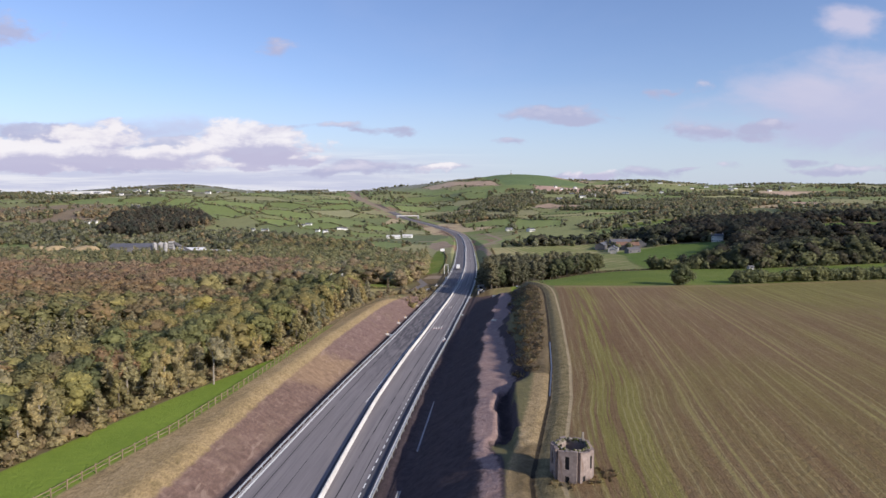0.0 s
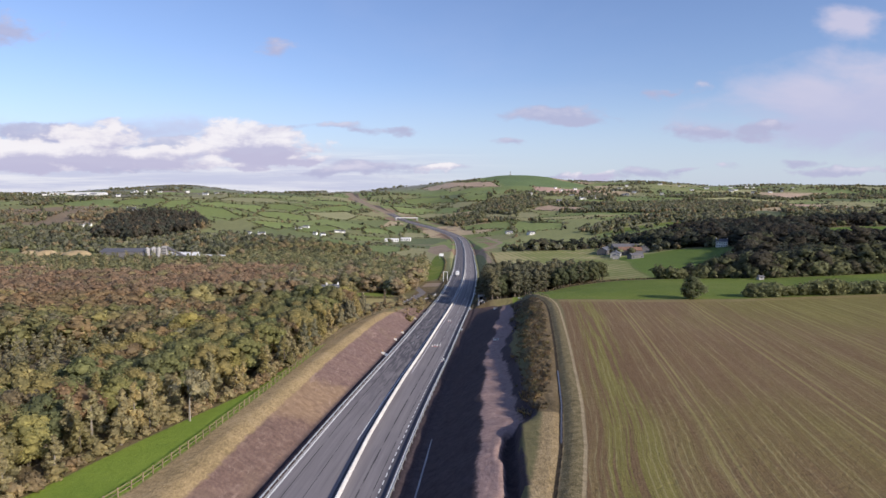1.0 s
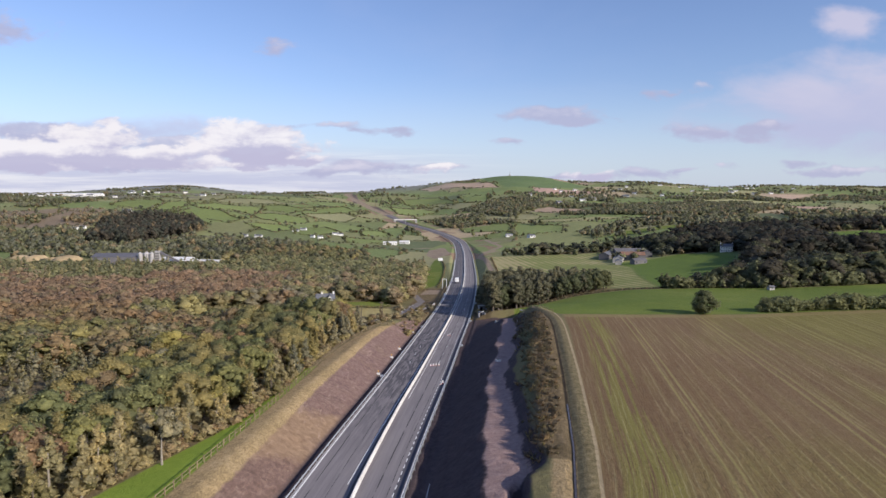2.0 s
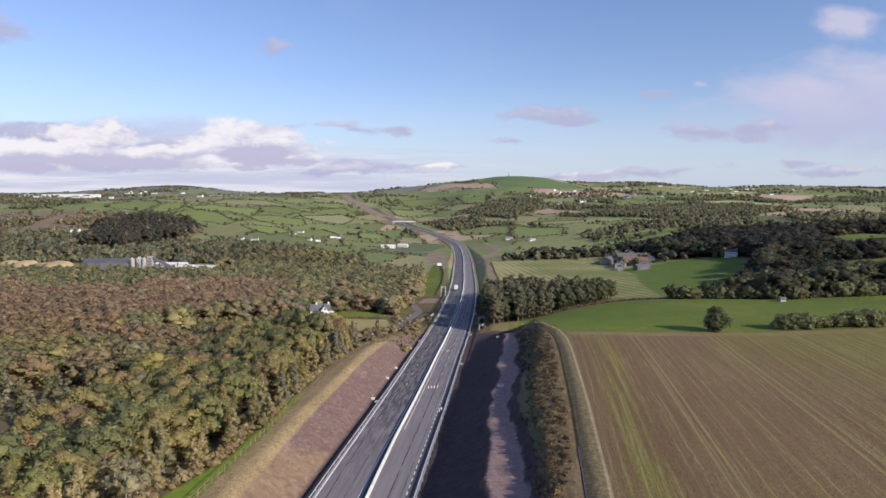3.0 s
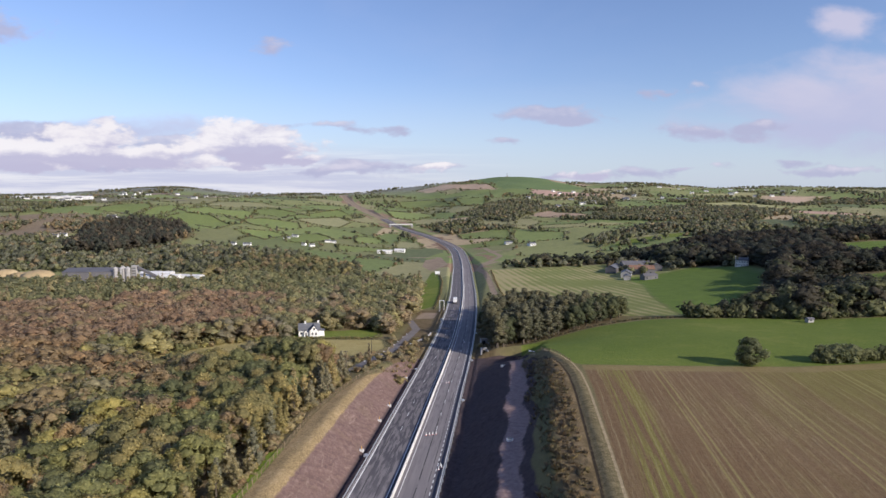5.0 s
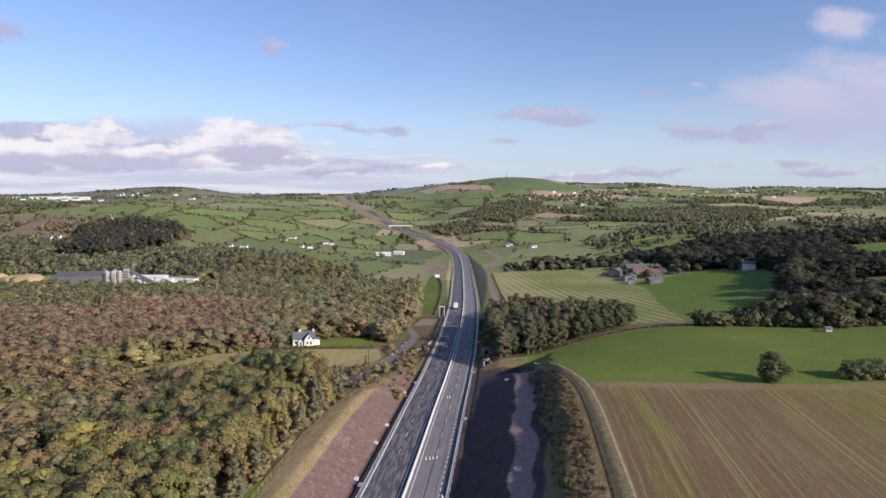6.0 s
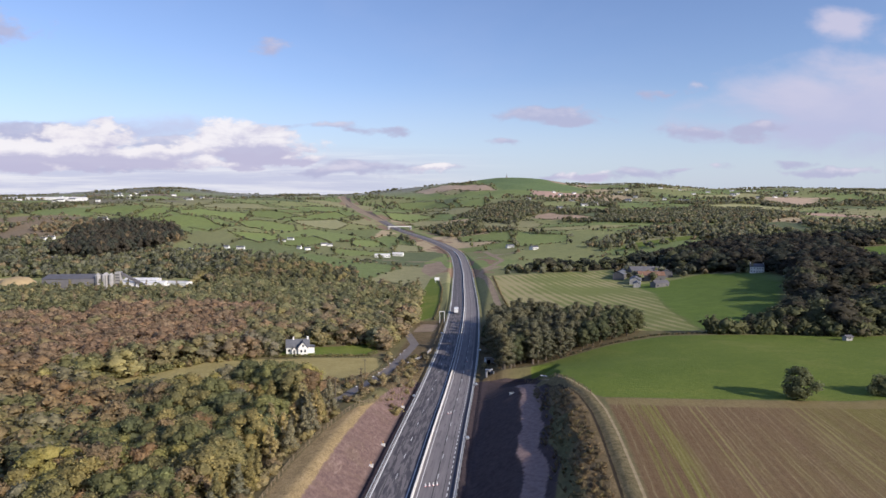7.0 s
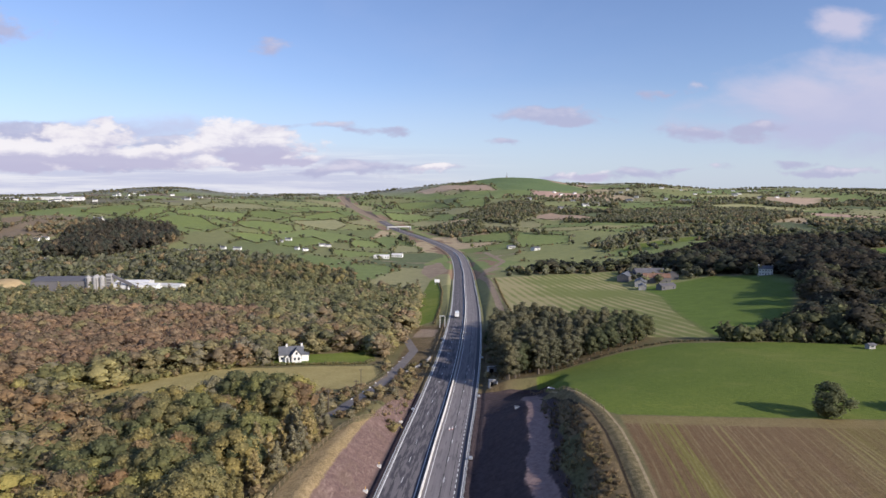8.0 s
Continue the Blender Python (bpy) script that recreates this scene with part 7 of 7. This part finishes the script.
hedge_row("garden_hedge", [(-78, 336), (-66, 334.5), (-50, 337), (-30, 345), (-27, 352)], 1.5, ["deep", "olive"], "clipped dark hedge between cottage garden and meadow", 0.8, 5)
hedge_row("lane_hedge", [(-2, 440), (2, 506), (3.5, 565), (0, 640)], 1.3, ["deep", "brown"], "low dark hedge beside the small green field", 1.2, 6)
hedge_row("pasture_hedge", [(40, 310), (60, 322), (90, 339), (112, 338)], 1.1, ["oak", "dusk", "brown"], "low bramble hedge along the far side of the pasture", 1.1, 7)
hedge_row("pasture_hedge", [(112, 338), (134, 332), (160, 320), (240, 322), (360, 332)], 7.0, ["oak", "deep", "dusk"], "tall dark hedge with bushes behind the pasture", 1.9, 8)
hedge_row("track_hedge", [(43, 455), (44, 520), (47, 615)], 1.2, ["brown", "olive"], "low hedge between works track and hay field", 1.1, 9)

big_house = house("country_house", pose(238, 548, gz(238, 548), 0, 0, -20), 14, 9, 6.4, 9.2, "white_render", "roof_slate", "pale two-storey country house among trees", "house", bays=5, floors=2)
big_house.scale = (0.66, 0.66, 0.72)
for i, (x, y, long, deep, eave, turn, wall, roof, label) in enumerate([
        (152, 600, 22, 9, 4.2, 62, "shed_grey", "roof_slate", "long grey farm barn with a slate roof"), (172, 604, 24, 12, 4.6, 0, "shed_grey", "shed_grey", "wide grey farm shed with sheet roof"),
        (152, 562, 16, 8, 3.6, 70, "concrete_grey", "roof_slate", "stone farm outbuilding beside the yard"), (168, 575, 20, 10, 4.4, -8, "shed_grey", "rusty_roof", "farm shed with a rusty sheet roof"),
        (183, 585, 14, 9, 4.0, 80, "shed_grey", "shed_grey", "grey open-sided cattle shed"), (160, 532, 12, 6, 3.0, 20, "shed_grey", "shed_grey", "low pale farm store by the field"), (146, 540, 9, 5, 2.8, 75, "concrete_grey", "roof_slate", "small stone outbuilding in the farmyard")]):
    house("farm_building", pose(x, y, gz(x, y), 0, 0, turn), long, deep, eave, eave + deep * 0.24, wall, roof, label, "barn", "farmyard buildings", chimneys=(), bays=3, far=True)
house("field_shelter", pose(152.5, 312, gz(152.5, 312), 0, 0, 10), 2.6, 2.0, 1.5, 1.9, "concrete_grey", "shed_grey", "pale field shelter under the trees", "shed", chimneys=(), bays=1, door=False, far=True)


def works():
    """The quarry works: sheds, silos, conveyor and heaps."""
    for x, y, long, deep, eave, turn, wall, roof, label in ((-267, 547, 37, 22, 8.4, 6, "shed_grey", "shed_grey", "large grey steel works shed with shallow roof"), (-218, 549, 32, 9, 4.6, 3, "shed_light", "shed_light", "long pale store building at the works"),
                                                             (-196, 554, 21, 8, 4.2, -10, "shed_light", "shed_light", "white shed at the end of the works yard"), (-225, 562, 24, 11, 5.0, 2, "shed_light", "shed_light", "pale works building behind the yard")):
        house("works_shed", pose(x, y, gz(x, y), 0, 0, turn), long, deep, eave, eave + deep * 0.10, wall, roof, label, "shed", "works buildings", chimneys=(), bays=5, door=False, far=True)
    first = None
    for i, (x, y) in enumerate(((-246, 538), (-241.7, 539), (-237.4, 540), (-243, 544))):
        if first is None:
            first = holder("silo", pose(x, y, gz(x, y)), "pale cylindrical steel silo with conical cap", "silo", "works silos")
            part("shell", tube(bmesh.new(), (0, 0, 0), (0, 0, 11), 2.0, 2.0, 16), "concrete_grey", first)
            part("cap", tube(bmesh.new(), (0, 0, 11.004), (0, 0, 12.6), 2.05, 0.3, 16), "concrete_grey", first)
            part("ladder", boxes((-0.25, -2.15, 0, 0.25, -2.02, 11)), "dark_steel", first)
        else:
            copy_thing(first, pose(x, y, gz(x, y), 0, 0, i * 40))
    tower = holder("mixer_tower", pose(-234, 544, gz(-234, 544)), "tall grey batching tower with sloping conveyor", "tower")
    part("frame", boxes((-2, -2, 0, 2, 2, 13), bevel=0.1), "concrete_grey", tower)
    for k in range(5):
        part("louvre", boxes((-1.6, -2.08, 2 + k * 2.1, 1.6, -2.0, 3.0 + k * 2.1)), "dark_steel", tower)
    bm = bmesh.new()
    prism(bm, [(2, 10.6), (2, 12.6), (20, 3.4), (20, 1.6)], -1.0, 1.0)
    part("conveyor", bm, "shed_grey", tower, "sloping covered conveyor")
    for x in (7, 12, 17):
        part("trestle", boxes((x - 0.2, -0.8, -1, x + 0.2, 0.8, 11 - (x - 2) * 0.5 - 1.0)), "dark_steel", tower)
    r = np.random.RandomState(8)
    for x, y, w, h in ((-309, 546, 15, 9), (-327, 552, 12, 7), (-345, 560, 13, 8), (-366, 572, 12, 7), (-290, 566, 9, 5), (-222, 538, 6, 3)):
        v, f = ICO2
        p = v.copy()
        p[:, 2] = np.maximum(p[:, 2], -0.1)
        p = p * (1 + 0.12 * r.uniform(-1, 1, (len(p), 1))) * np.array((w, w * 0.7, h)) + (x, y, gz(x, y))
        tagged(new("gravel_mound", mesh_from("gravel_mound", p, f, "sand_heap", True)), "ochre mound of quarried sand", "mound", "sand mounds")


works()


def overbridge():
    x, y = float(road_x(1240)), 1240.0
    z = float(road_z(1240))
    b = holder("overbridge", pose(x, y, z, 0, 0, 12), "new white concrete bridge carrying a lane over the carriageway", "bridge")
    part("deck", boxes((-20, -4, 5.9, 20, 4, 6.5), bevel=0.1), "concrete_white", b)
    for k in (-1, 1):
        part("parapet", boxes((-22, k * 3.9 - 0.2, 6.504, 22, k * 3.9 + 0.2, 7.3)), "concrete_white", b)
    for px in (0,):
        part("pier", boxes((px - 0.4, -3, -2, px + 0.4, 3, 5.9), bevel=0.15), "concrete_grey", b)
    for px in (-22, 19):
        part("abutment", boxes((px, -4.2, -4, px + 3, 4.2, 5.9)), "concrete_grey", b)


overbridge()
for x, y, long, turn, label in ((-65, 828, 18, 4, "long low white building beside the junction"), (-48, 850, 13, -8, "white works cabins by the junction"), (93, 888, 9, 10, "pale house beside the junction works"), (118, 850, 9, 30, "white bungalow beyond the junction")):
    house("roadside_building", pose(x, y, gz(x, y), 0, 0, turn), long, 7, 2.9, 4.2, "white_render", "shed_light" if long > 12 else "roof_slate", label, "building", "junction buildings", chimneys=(), bays=6, far=True)


def far_houses():
    r = random.Random(31)
    model = house("far_house", pose(-499, 1030, gz(-499, 1030)), 13, 7, 4.4, 7.2, "white_render", "roof_slate", "white gabled house scattered among hedges", "house", "distant houses", bays=3, far=True)
    spots = [(-508, 1045), (-496, 1037), (-410, 1005), (-402, 1005), (-373, 870), (-363, 879), (-397, 864), (-486, 864), (-483, 876), (-512, 858), (-277, 825), (-290, 825), (-257, 852), (-238, 846), (-209, 933), (-205, 965), (-173, 873), (-161, 864), (-150, 917), (-142, 917), (-387, 723), (330, 1500), (360, 1520), (260, 1420), (700, 1900), (740, 1960), (520, 1800), (640, 2300), (700, 2420), (900, 2300), (1150, 2500), (1250, 2350), (1320, 2400)]
    for _ in range(44):
        spots.append((r.uniform(-1500, -620), r.uniform(1500, 2500)))
    for _ in range(26):
        u, y = r.uniform(0.12, 0.6), r.uniform(1700, 2900)
        if inside(FAR_HILL[0], np.array([u * y]), np.array([y]))[0] < -5:
            spots.append((u * y, y))
    for x, y in spots:
        big = 0.52 if y < 1400 else 0.9
        copy_thing(model, pose(x, y, gz(x, y), 0, 0, r.uniform(-40, 40))).scale = (big * r.uniform(0.8, 1.5), big, big * r.uniform(0.85, 1.1))
    for x, y, long in ((-1090, 1780, 60), (-1010, 1760, 80), (-1180, 1830, 70), (-940, 1750, 40)):
        house("industrial_shed", pose(x, y, gz(x, y), 0, 0, r.uniform(-8, 8)), long, 25, 7, 9, "shed_light", "shed_light", "long pale industrial shed on the far plain", "warehouse", "far warehouses", chimneys=(), bays=6, door=False, far=True)


far_houses()
mast = holder("hill_mast", pose(372, 3480, gz(372, 3480)), "slim steel mast on the summit of the green hill", "mast")
part("shaft", tube(bmesh.new(), (0, 0, -1), (0, 0, 22), 1.2, 0.7, 8), "dark_steel", mast)
part("cabin", boxes((-5, -4, -1, 5, 4, 5), bevel=0.2), "concrete_grey", mast)
